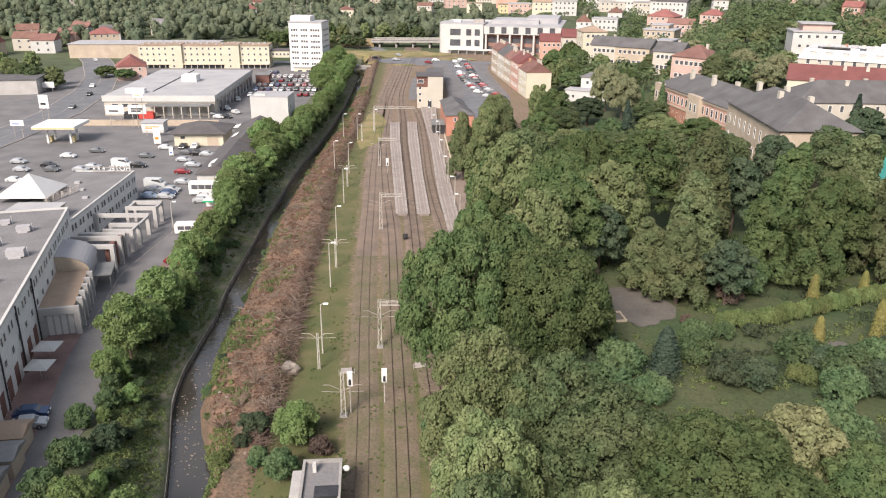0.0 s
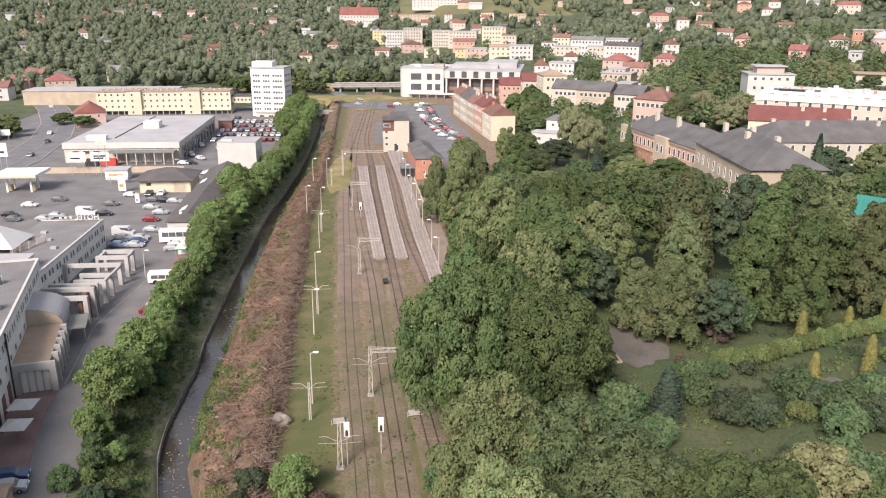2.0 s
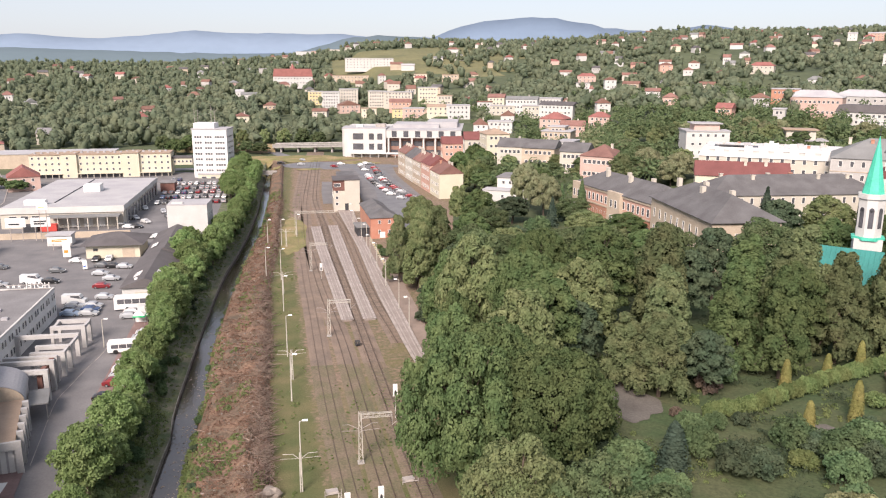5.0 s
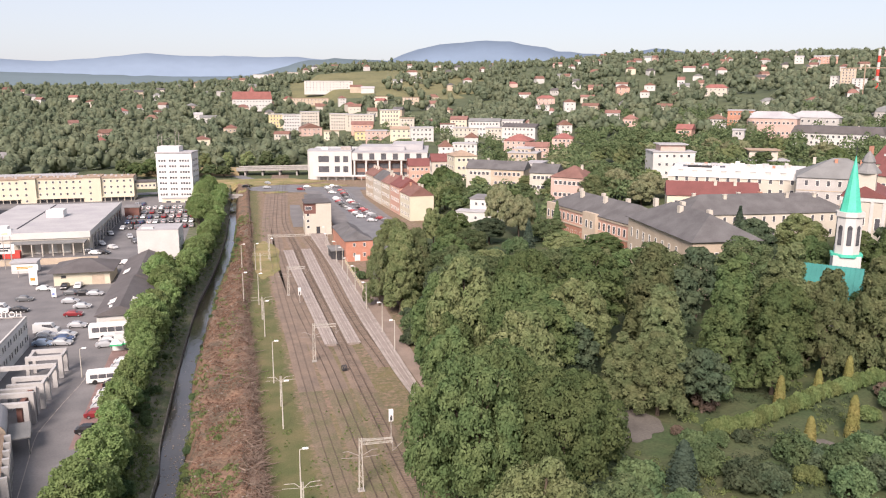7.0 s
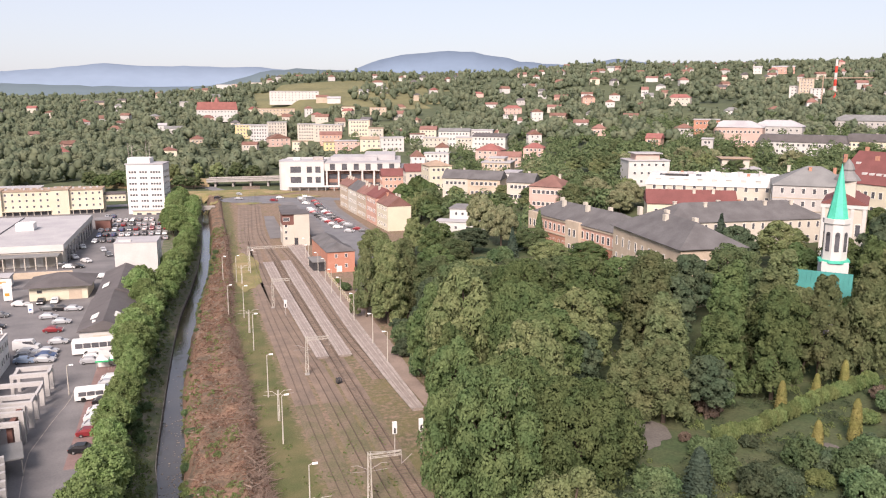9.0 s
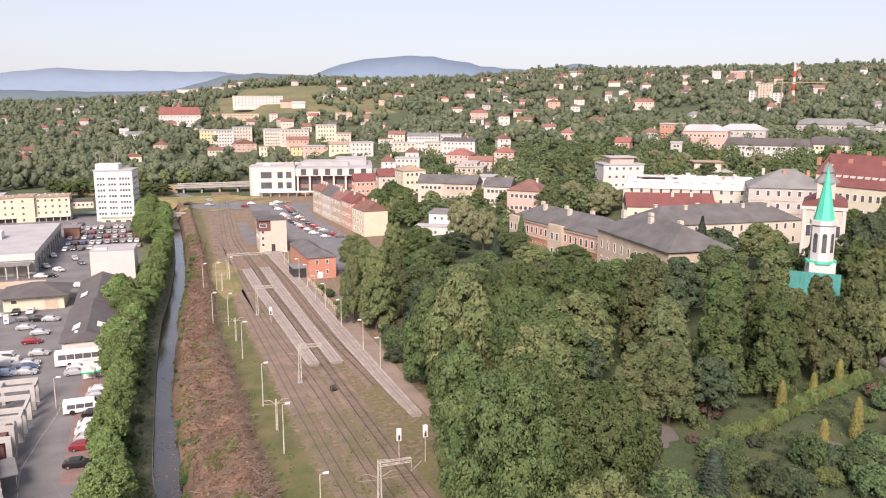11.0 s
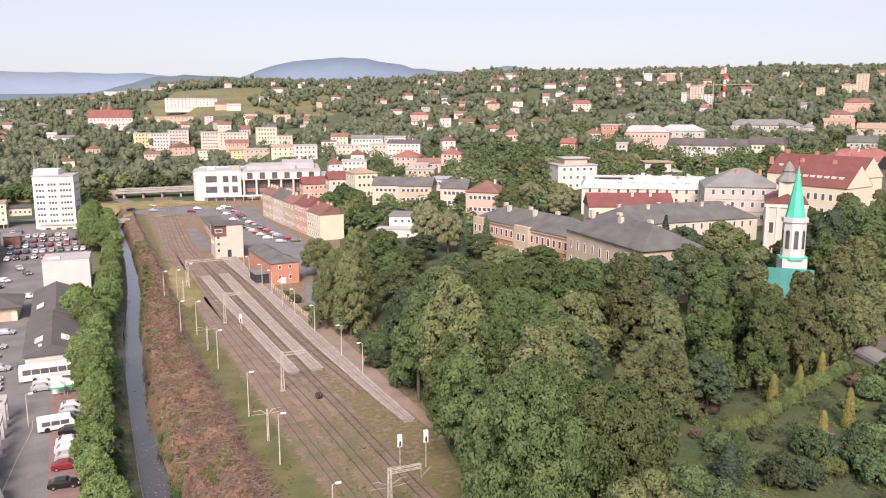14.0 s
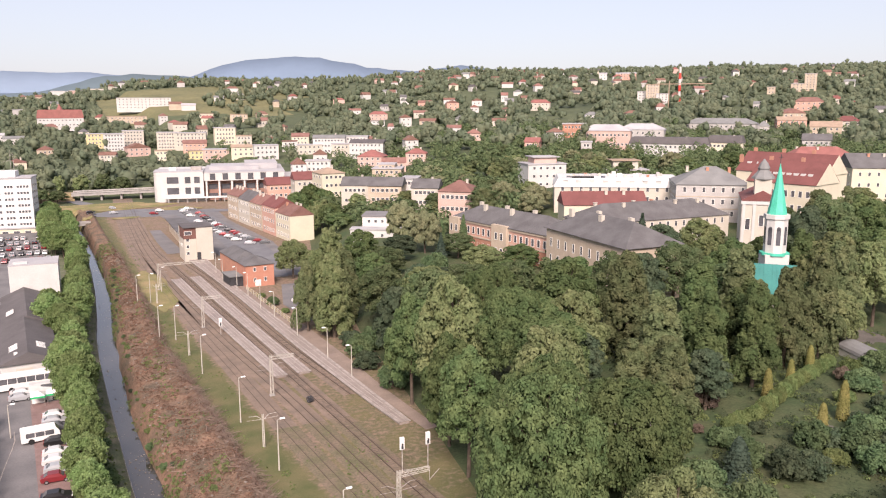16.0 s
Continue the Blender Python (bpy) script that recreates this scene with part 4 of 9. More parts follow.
def supermarket():
    t = thing("supermarket", pose(-70.5, 286, -0.2), "large low supermarket hall with a pale flat roof", "supermarket")
    x0, x1, d, h = -20, 20, 71, 7
    part("wall", Geo().box(x0, x1, 0, d, -1, h), ["pale_cream"], t)
    part("roof", Geo().box(x0 - 0.3, x1 + 0.3, -0.3, d + 0.3, h + 0.004, h + 0.35), ["light_roof"], t)
    part("fascia", Geo().box(x0 - 0.4, x1 + 0.4, -0.42, -0.304, h - 1.6, h + 0.6).box(x1 + 0.304, x1 + 0.42, -0.4, d, h - 1.2, h + 0.6), ["white_wall"], t)
    part("rooftop_unit", Geo().box(-1, 5, 34, 40, h + 0.35, h + 3.0), ["white_paint"], t)
    part("rooftop_unit", Geo().box(-14, -7, 6, 9, h + 0.35, h + 2.0), ["white_paint"], t)
    part("roof_seam", Geo().box(-5.2, -4.8, 10, d - 2, h + 0.35, h + 0.55), ["dark_steel"], t)
    for i in range(11):
        part("pilaster", Geo().box(0, 0.35, -0.4, 0.4, 0, h - 1.3), ["grey_wall"], t, m=pose(x1 + 0.004, 5 + i * 6.3, 0))
        if i < 10:
            part("bay_window", Geo().box(0, 0.12, -2.2, 2.2, 0.6, 4.6), ["pane_dark"], t, m=pose(x1 + 0.004, 8.1 + i * 6.3, 0))
    part("dock_roof", Geo().box(-4, 19.5, -5.5, -0.43, 4.5, 4.9), ["grey_roof"], t)
    for i in range(8):
        part("dock_post", Geo().box(-0.15, 0.15, -0.15, 0.15, 0, 4.5), ["pale_cream"], t, m=pose(-3.5 + i * 3.2, -5.2, 0))
    for i in range(3):
        part("dock_door", Geo().box(-1.4, 1.4, -0.08, 0, 0.3, 3.6), ["frame_white"], t, m=pose(4 + i * 4.2, -0.004, 0))
    for i in range(3):
        part("window", WIN_WIDE, None, t, m=pose(-16 + i * 3.6, 0, 4.0))
    building("loading_kiosk", "small red-brown entrance kiosk beside the supermarket", -47, 362, 0, 6, 8, 4, "brown_wall", "tar_roof", z=0)
    solid("waste_container", Geo().profile([(-1.4, 0.15), (1.4, 0.15), (1.5, 2.4), (-1.5, 2.4)], -2.6, 2.6), ["container_red"], "red steel waste container at the loading dock", "container", pose(-73.5, 280.5, 0))
    solid("waste_container", Geo().profile([(-1.4, 0.15), (1.4, 0.15), (1.5, 2.4), (-1.5, 2.4)], -2.2, 2.2), ["dark_steel"], "dark grey waste container at the loading dock", "container", pose(-79.2, 280.5, 0))
    solid("retaining_wall", Geo().box(-58, 0, -0.3, 0.3, -0.5, 2.0), ["beige"], "long beige retaining wall before the loading yard", "wall", pose(-45, 268, 0))


supermarket()


def hip_kiosk():
    t = building("shop_pavilion", "cream shop pavilion with a dark hipped roof", -44, 237, 0, 15, 13, 3.9, "cream", "dark_roof", "hip", 2.6, over=1.4, z=0)
    part("doorway", Geo().box(2.6, 6.0, -6.56, -6.504, 0, 2.9), ["beige"], t)
    part("sign_board", Geo().box(-5.5, -4.2, -6.56, -6.504, 2.2, 3.0), ["dark_steel"], t)


hip_kiosk()
box_t = building("white_block", "plain white windowless block with a flat roof", -24.5, 252.8, -3, 12.3, 11, 12.4, "white_wall", "light_roof", z=0, over=0.05, roof_h=0.25)
windows_on(box_t, "e", 12.3, 11, 3, 2, 2.5, 3.2, (1.2, 1.6))
part("roof_box", Geo().box(-5, -1.5, -4, -2.4, 12.15, 13.1), ["white_wall"], box_t)
part("roof_box", Geo().box(1.5, 5, -4.6, -3.8, 12.15, 12.6), ["white_wall"], box_t)


def gabled_shed():
    t = thing("storage_shed", pose(-26.3, 187, 0, 0, 0, 1.5), "long storage shed with a dark gabled roof", "shed")
    part("wall", Geo().box(-5.2, 5.2, 0, 30, -0.5, 4.2), ["white_wall"], t)
    part("wall", Geo().box(-4.8, 6.2, 30.01, 64, -0.5, 4.2), ["grey_wall"], t)
    part("roof", roof_geo("gable_y", 10.4, 30, 2.4, 0.5), ["dark_roof"], t, m=pose(0, 15, 4.204))
    part("roof", roof_geo("gable_y", 11, 33, 2.6, 0.4), ["dark_roof"], t, m=pose(0.7, 47.2, 4.3))
    part("gate", Geo().box(-2.4, 0.6, -0.08, -0.004, 0, 3.2), ["pale_cream"], t)
    for i in range(5):
        for s in (-1, 1):
            part("skylight", Geo().box(-0.9, 0.9, -0.18, 0.18, 0, 0.12), ["white_paint"], t, m=pose(s * 2.6, 6 + i * 0.9, 5.55, 0, s * 24, 0))
            part("skylight", Geo().box(-0.9, 0.9, -0.18, 0.18, 0, 0.12), ["white_paint"], t, m=pose(s * 2.9, 38 + i * 0.9, 5.72, 0, s * 24, 0))
    for x in (-2.2, 0.4):
        part("vent", Geo().box(-0.35, 0.35, -0.35, 0.35, 0, 0.9), ["white_paint"], t, m=pose(x, 2.2, 5.2))


gabled_shed()


def hotel():
    """Two wings of different height, low halls behind, a row of free portal frames before the far wing."""
    t = thing("hotel", Matrix(), "long grey hotel with flat roofs and white portal frames", "hotel")
    near = pose(-28.7, 79.7, 0, 0, 0, 13.3)
    H1, H2 = 10.4, 6.6
    X2, Y0, Y1 = -44.4, 139.9, 180.5
    part("wall", Geo().box(-13, 0, -24, 60.5, -0.5, H1), ["hotel_wall"], t, m=near)
    part("roof", Geo().box(-12.9, -0.1, -23.9, 60.4, H1 + 0.004, H1 + 0.1), ["tar_roof"], t, m=near)
    part("parapet", Geo().box(-0.3, 0.1, -24, 60.6, H1 + 0.004, H1 + 0.4).box(-13, -0.31, 60.2, 60.6, H1 + 0.004, H1 + 0.4).box(-13.1, -12.8, -24, 60.19, H1 + 0.004, H1 + 0.4), ["white_wall"], t, m=near)
    part("wall", Geo().box(X2 - 14, X2, Y0, Y1, -0.5, H2), ["hotel_wall"], t)
    part("roof", Geo().box(X2 - 13.9, X2 - 0.1, Y0 + 0.1, Y1 - 0.1, H2 + 0.004, H2 + 0.1), ["tar_roof"], t)
    part("parapet", Geo().box(X2 - 0.3, X2 + 0.1, Y0, Y1 + 0.1, H2 + 0.004, H2 + 0.35).box(X2 - 14, X2 - 0.31, Y1 - 0.2, Y1 + 0.1, H2 + 0.004, H2 + 0.35), ["white_wall"], t)
    part("wall", Geo().box(-92, -46, 106, Y0 - 0.02, -0.5, 6.2), ["pale_cream"], t)
    part("roof", Geo().box(-92, -46, 106, Y0 - 0.02, 6.204, 6.4), ["tar_roof"], t)
    part("wall", Geo().box(-92, X2 - 14.02, Y0, 172, -0.5, 6.2), ["pale_cream"], t)
    part("roof", Geo().box(-92, X2 - 14.02, Y0, 172, 6.204, 6.4), ["tar_roof"], t)
    part("penthouse", Geo().box(-56, -47, 140.5, 147, H2 + 0.1, H2 + 2.3), ["cream"], t)
    part("penthouse_roof", Geo().box(-56.3, -46.7, 140.2, 147.3, H2 + 2.304, H2 + 2.5), ["light_roof"], t)
    win, tall = window_mesh(1.5, 1.3), window_mesh(1.1, 1.5)
    for i in range(20):
        y = -22 + i * 4.1
        part("window", tall, None, t, m=near @ pose(0, y, 8.7, 0, 0, 90))
        part("window", tall, None, t, m=near @ pose(0, y + 1.6, 8.7, 0, 0, 90))
        part("window", win, None, t, m=near @ pose(0, y, 5.6, 0, 0, 90))
        if not 24 < y < 54:
            part("arch_window", Geo().box(0, 0.06, -1.0, 1.0, 0.3, 3.4), ["brown_wall"], t, m=near @ pose(0.004, y, 0))
    for i in range(10):
        y = Y0 + 3 + i * 3.9
        for z in (5.1, 2.3):
            part("window", tall, None, t, m=pose(X2, y, z, 0, 0, 90))
            part("window", tall, None, t, m=pose(X2, y + 1.5, z, 0, 0, 90))
    # free-standing frames along the drive
    def portal(y, x0, x1, h, half=0.4):
        part("portal_frame", Geo().box(x0, x1, -half, half, h - 0.75, h).box(x1 - 0.8, x1, -half, half, 0, h - 0.75).box(x0, x0 + 0.6, -half, half, 0, h - 0.75), ["portal_white"], t, m=pose(0, y, 0))
    for y, x0, x1, h in ((162.6, -39.2, -32.8, 4.7), (158.4, -39.4, -32.8, 4.7), (153.4, X2 + 0.01, -32.8, 4.7), (147.0, -38.8, -32.6, 4.7), (143.0, -38.6, -32.6, 4.8), (140.3, -42.2, -33.2, 5.0), (136.4, -42.6, -32.6, 5.6), (131.8, -40.4, -32.3, 5.6)):
        portal(y, x0, x1, h)
    part("frame_beam", Geo().box(-33.3, -32.7, 158.81, 162.19, 4.1, 4.6).box(-39.1, -38.5, 158.81, 162.19, 4.1, 4.6), ["portal_white"], t)
    part("frame_beam", Geo().box(-33.2, -32.7, 147.41, 152.99, 4.0, 4.5), ["portal_white"], t)
    part("frame_beam", Geo().box(-33.3, -32.8, 143.41, 146.59, 4.1, 4.6), ["portal_white"], t)
    for y0, y1 in ((132.3, 135.9), (136.9, 139.8)):
        part("infill_wall", Geo().box(-34.4, -33.6, y0, y1, 0, 4.8), ["brown_wall"], t)
    # lobby with fins, vaulted entrance and canopy
    part("lobby_wall", Geo().box(0.07, 5.0, 26.4, 41.9, -0.3, 4.39), ["grey_wall"], t, m=near)
    part("lobby_roof", Geo().box(0.07, 5.2, 26.2, 41.9, 4.394, 4.7), ["tan_roof"], t, m=near)
    part("lobby_gable", Geo().box(0.07, 6.0, 25.7, 26.19, 3.7, 4.9).box(0.07, 0.9, 25.7, 26.19, -0.1, 3.69).box(5.1, 6.0, 25.7, 26.19, -0.1, 3.69), ["portal_white"], t, m=near)
    for k in range(4):
        part("lobby_panel", Geo().box(-0.35, 0.35, -0.1, 0, 0.1, 3.5), ["frame_white"], t, m=near @ pose(1.5 + k, 26.39, 0))
    for y in (29.0, 31.8, 34.6, 37.4, 40.2):
        part("portal_frame", Geo().box(5.21, 6.1, -0.35, 0.35, -0.1, 5.0), ["portal_white"], t, m=near @ pose(0, y, 0))
    g, n = Geo(), 10
    for i in range(n):
        a, b = math.pi / 2 * i / n, math.pi / 2 * (i + 1) / n
        g.add([(0.05 + 5.4 * math.sin(a), 42.2, 4.4 + 3.0 * math.cos(a)), (0.05 + 5.4 * math.sin(b), 42.2, 4.4 + 3.0 * math.cos(b)), (0.05 + 5.4 * math.sin(b), 51.5, 4.4 + 3.0 * math.cos(b)), (0.05 + 5.4 * math.sin(a), 51.5, 4.4 + 3.0 * math.cos(a))], [(0, 1, 2, 3)])
    g.box(0.07, 5.3, 42.3, 51.4, -0.3, 4.35)
    part("entrance_vault", g, ["light_roof"], t, m=near)
    part("vault_gable", Geo().add([(0.07, 42.15, 4.4)] + [(0.05 + 5.35 * math.sin(math.pi / 2 * i / n), 42.15, 4.4 + 2.95 * math.cos(math.pi / 2 * i / n)) for i in range(n + 1)], [tuple(range(n + 2))]), ["beige"], t, m=near)
    part("glass_canopy", Geo().box(5.5, 8.6, 43, 49.5, 2.9, 3.1).tube((8.3, 43.4, -0.1), (8.3, 43.4, 2.9), 0.08).tube((8.3, 49.1, -0.1), (8.3, 49.1, 2.9), 0.08), ["grey_roof"], t, m=near)
    for i in range(4):
        part("downpipe", Geo().tube((0.25, 0, 0), (0.25, 0, H1), 0.14, n=6), ["dark_steel"], t, m=near @ pose(0, -6 + i * 10.3, 0))
    for k in range(4):
        part("air_duct", Geo().box(-0.35, 0.35, 0, 0.7, H2 - 3.5, H2 + 2.2).box(-0.35, 0.35, -3.5, 0, H2 + 1.5, H2 + 2.2), ["light_roof"], t, m=pose(X2 - 0.9 - 1.05 * k, Y0 + 1.2, 0))
    # plant on the roofs
    rng = random.Random(5)
    for i in range(16):
        x, y = rng.uniform(-88, -60), rng.uniform(112, 168)
        part("rooftop_unit", Geo().box(-rng.uniform(0.8, 2.2), rng.uniform(0.8, 2), -rng.uniform(0.7, 1.6), rng.uniform(0.7, 1.6), 0, rng.uniform(0.6, 1.6)), [rng.choice(("white_paint", "light_roof", "steel"))], t, m=pose(x, y, 6.4))
    for x, y in ((-9, -6), (-4, -2), (-7, 4), (-10, 9), (-4, 12), (-8, 18), (-5, 24), (-9, 30), (-3.5, 35), (-8, 41), (-5, 48), (-9, 53)):
        k = rng.uniform(0.6, 1.1)
        part("rooftop_unit", Geo().box(-1.5 * k, 1.1 * k, -0.8 * k, 0.8 * k, 0.2, 1.3 * k).box(-1.2 * k, 0.6 * k, -1.1 * k, 1.0 * k, 0, 0.2).tube((1.5 * k, 0, 0), (1.5 * k, 0, 1.5), 0.12), [rng.choice(("white_paint", "light_roof", "light_roof", "steel"))], t, m=near @ pose(x, y, H1 + 0.1))
    for i in range(3):
        part("roof_hatch", Geo().box(-0.6, 0.6, -0.5, 0.5, 0, 0.45), ["light_roof"], t, m=pose(X2 - 3 - 3.2 * i, 158 + 6 * i, H2 + 0.1))
    for i in range(4):
        g = Geo()
        for k in range(9):
            g.tube((-0.6 + 0.05 * k, k * 0.45, 0), (-0.6 + 0.05 * k, k * 0.45 + 0.6, 1.5), 0.045, n=4)
        part("frame_rack", g, ["steel"], t, m=pose(X2 - 9 + 0.8 * i, 153 + 2.4 * i, H2 + 0.1))
    # sign on the far edge, its letters face away from the railway
    sg = part("sign_frame", Geo().box(-54, -45, Y1 - 0.9, Y1 - 0.8, H2 + 0.3, H2 + 0.42).box(-54, -45, Y1 - 0.9, Y1 - 0.8, H2 + 1.3, H2 + 1.4), ["steel"], t)
    cu = bpy.data.curves.new("sign_letters", "FONT")
    cu.body, cu.size, cu.extrude, cu.align_x = "HOTEL", 1.75, 0.08, "LEFT"
    cu.materials.append(M["white_paint"])
    ob = new("sign_letters", cu)
    ob.parent = sg
    ob.matrix_basis = pose(-45.0, Y1 - 0.7, H2 + 0.5, 90, 0, 180)
    for i in range(3):
        pts = [((0.5 if k % 2 == 0 else 0.2) * math.sin(math.pi * k / 5), (0.5 if k % 2 == 0 else 0.2) * math.cos(math.pi * k / 5)) for k in range(10)]
        part("sign_star", Geo().profile(pts, -0.05, 0.05), ["white_paint"], sg, m=pose(-51.4 - i * 1.15, Y1 - 0.75, H2 + 1.1, 0, 0, 90))
    return t


hotel()


def station():
    t = thing("station_building", pose(23.6, 301.5, 0, 0, 0, 0), "cream railway station building with a flat roof", "station")
    part("wall", Geo().box(4.2, 10, 0, 12, -0.5, 12.2).box(0, 4.19, 0.6, 12, -0.5, 12.0), ["pale_cream"], t)
    part("upper_cladding", Geo().box(-0.12, 4.3, 0.45, 9, 8.2, 12.1), ["brown_wall"], t)
    part("roof", Geo().box(-0.3, 10.2, -0.2, 12.2, 12.204, 12.45), ["dark_roof"], t)
    part("entrance", Geo().box(4.2, 5.6, -0.06, -0.004, 0, 3.2), ["dark_steel"], t)
    for i in range(3):
        part("window", WIN_SMALL, None, t, m=pose(1.2, 0.6, 3 + i * 2.4))
        part("window", WIN_SMALL, None, t, m=pose(0, 4 + 3 * i, 5.5, 0, 0, -90))
    part("window", WIN_WIDE, None, t, m=pose(1.4, 0.45, 10.3))
    w = thing("station_wing", pose(25.6, 313.6, 0, 0, 0, -2.0), "long low station wing with a dark roof", "station")
    part("wall", Geo().box(1.5, 8, 0, 64, -0.5, 5.2), ["beige"], w)
    part("roof", Geo().box(0.2, 8.6, 0.01, 64.5, 5.204, 5.6), ["slate_roof"], w)
    for i in range(12):
        part("window", WIN_SMALL, None, w, m=pose(1.5, 3 + i * 4.6, 3.2, 0, 0, -90))
    ribbon("forecourt", [(318, 20), (350, 20.2), (405, 22.5)], [(318, 26.3), (350, 26.2), (405, 26)], 320, 402, 8, 0.1, ["asphalt"], "dark asphalt apron before the station wing", "pavement")


station()


def brick_house():
    t = building("brick_house", "orange brick railway house with a dark hipped roof", 37.7, 251, 3, 9, 11, 6.6, "orange_brick", "slate_roof", "hip", 2.2, z=0.2, floors=2, south=2, size=(0.9, 1.3), first=2.0)
    part("white_door", Geo().box(-1.6, 0.2, -5.56, -5.504, 0, 2.0), ["frame_white"], t)
    part("shed_roof", Geo().profile([(-3, 3.0), (6, 3.0), (6, 3.3), (-3, 3.3)], -9.0, -4.6), ["grey_roof"], t)
    part("shed_wall", Geo().box(-8.6, -4.51, -2.6, 5.6, -0.4, 2.99), ["dark_steel"], t)
    building("brick_wing", "brick railway building with a dark roof", 37.2, 263, 3, 8, 20, 6.0, "brick_wall", "slate_roof", "hip", 2.4, z=0.2)


brick_house()
ribbon("forecourt", [(262, 36), (300, 37), (330, 36.5), (380, 37), (440, 30)], [(262, 57), (300, 60), (330, 63), (400, 60), (440, 62)], 262, 440, 6, None, ["asphalt"], "grey asphalt station forecourt with parked cars", "pavement", lift=0.07)
ribbon("station_square", [(200, 39.5), (225, 37.5), (250, 44)], [(200, 40), (215, 46), (250, 52)], 205, 250, 5, None, ["asphalt"], "small asphalt yard behind the platform hedge", "car park", lift=0.1)


def fence(x0, y0, x1, y1, n, label):
    f = thing("platform_fence", Matrix(), label, "fence", "platform fences")
    for i in range(n + 1):
        x, y = x0 + (x1 - x0) * i / n, y0 + (y1 - y0) * i / n
        part("post", Geo().box(x - 0.08, x + 0.08, y - 0.08, y + 0.08, -0.2, 1.6), ["pole"], f)
    for z in (0.5, 1.0, 1.5):
        part("rail", Geo().tube((x0, y0, z), (x1, y1, z), 0.05, n=4), ["yellow"], f)


fence(33.6, 205, 32.6, 248, 16, "low yellow railing beside the platform")

# terraced street behind the station
ROW = (("beige", "red_roof", 13.5, "beige"), ("pale_cream", "slate_roof", 13, "pale cream"), ("beige", "red_roof", 13, "beige"), ("salmon", "dark_red_roof", 13.5, "salmon"), ("cream", "red_roof", 12, "cream"))
for i, (wl, rf, hh, word) in enumerate(ROW):
    yy = 325 + (4 - i) * 16.4
    building("terraced_house", f"{word} plastered terraced house with a tiled roof", 74.3 - (yy - 325) * 0.09, yy, 5, 10.5, 16.3, hh - 1.5, wl, rf, "gable_y", 4.0, z=0, floors=3, west=6, size=(1.1, 1.7), first=2.2, chimneys=3, group="terraced street", over=0.15)


def shopping_centre():
    t = thing("shopping_centre", pose(36, 476, 1.0, 0, 0, -13), "large white shopping centre with square dark windows", "shopping centre")
    h = 17
    bow = [(0.0, 20.0), (0.0, 6.0), (0.5, 3.2), (1.8, 1.2), (4.0, 0.0), (27.0, 0.0), (27.0, 20.0)]
    part("wall", Geo().prism(bow, -2, h), ["white_wall"], t)
    part("wall", Geo().box(0, 26.9, 20.01, 46, -2, h - 0.4), ["white_wall"], t)
    part("roof", Geo().prism([(x * 1.01 - 0.1, y * 1.0) for x, y in bow], h + 0.004, h + 0.5), ["light_roof"], t)
    part("wall", Geo().box(27.01, 70, 4.5, 55, -2, h - 1.4), ["brown_panel"], t)
    part("fascia", Geo().box(27.01, 72, 1.0, 4.49, h - 5.2, h - 0.8), ["white_wall"], t)
    part("roof", Geo().box(27.02, 72.3, 0.9, 55.3, h - 0.796, h - 0.3), ["light_roof"], t)
    part("roof_hall", Geo().box(30, 58, 14, 40, h - 0.296, h + 1.8), ["light_roof"], t)
    part("roof_hall", Geo().box(50, 69, 20, 50, h - 0.29, h + 3.0), ["light_roof"], t)
    part("wall", Geo().box(72.31, 92, 8, 50, -2, h - 5.5), ["white_wall"], t)
    part("roof", Geo().box(72.32, 92.3, 7.7, 50.3, h - 5.496, h - 5.1), ["light_roof"], t)
    part("roof_unit", Geo().box(20, 26, 8, 13, h + 0.5, h + 2.4), ["steel"], t)
    part("roof_unit", Geo().box(8, 12, 10, 14, h + 0.5, h + 1.8), ["white_paint"], t)
    big = window_mesh(6.2, 3.6, "dark_steel", False)
    mid = window_mesh(3.0, 3.6, "dark_steel", False)
    low = window_mesh(5.0, 3.0, "dark_steel", False)
    for r in range(2):
        part("window", big, None, t, m=pose(10.5, 0, 6.6 + 6 * r))
        part("window", mid, None, t, m=pose(18.5, 0, 6.6 + 6 * r))
        part("window", mid, None, t, m=pose(23.5, 0, 6.6 + 6 * r))
        for c in range(2):
            part("window", mid, None, t, m=pose(0, 9 + 6 * c, 6.6 + 6 * r, 0, 0, -90))
    for c in range(7):
        part("column", Geo().box(-0.5, 0.5, -0.5, 0.5, -1.5, h - 5.2), ["white_wall"], t, m=pose(28.5 + c * 7.0, 1.8, 0))
        if c < 6:
            for z in (3.0, 8.2):
                part("window", low, None, t, m=pose(32.0 + c * 7.0, 4.5, z))
            part("window", mid, None, t, m=pose(32.0 + c * 7.0, 1.0, h - 2.9))
    for c in range(4):
        part("window", mid, None, t, m=pose(75.5 + c * 4.4, 8, h - 8.5))
    part("canopy", Geo().box(6, 46, -3.4, -0.004, 2.6, 3.3), ["white_roof"], t)
    for c in range(8):
        part("pillar", Geo().box(-0.3, 0.3, -0.3, 0.3, -1.5, 2.6), ["concrete"], t, m=pose(8 + c * 5, -2.8, 0))


shopping_centre()


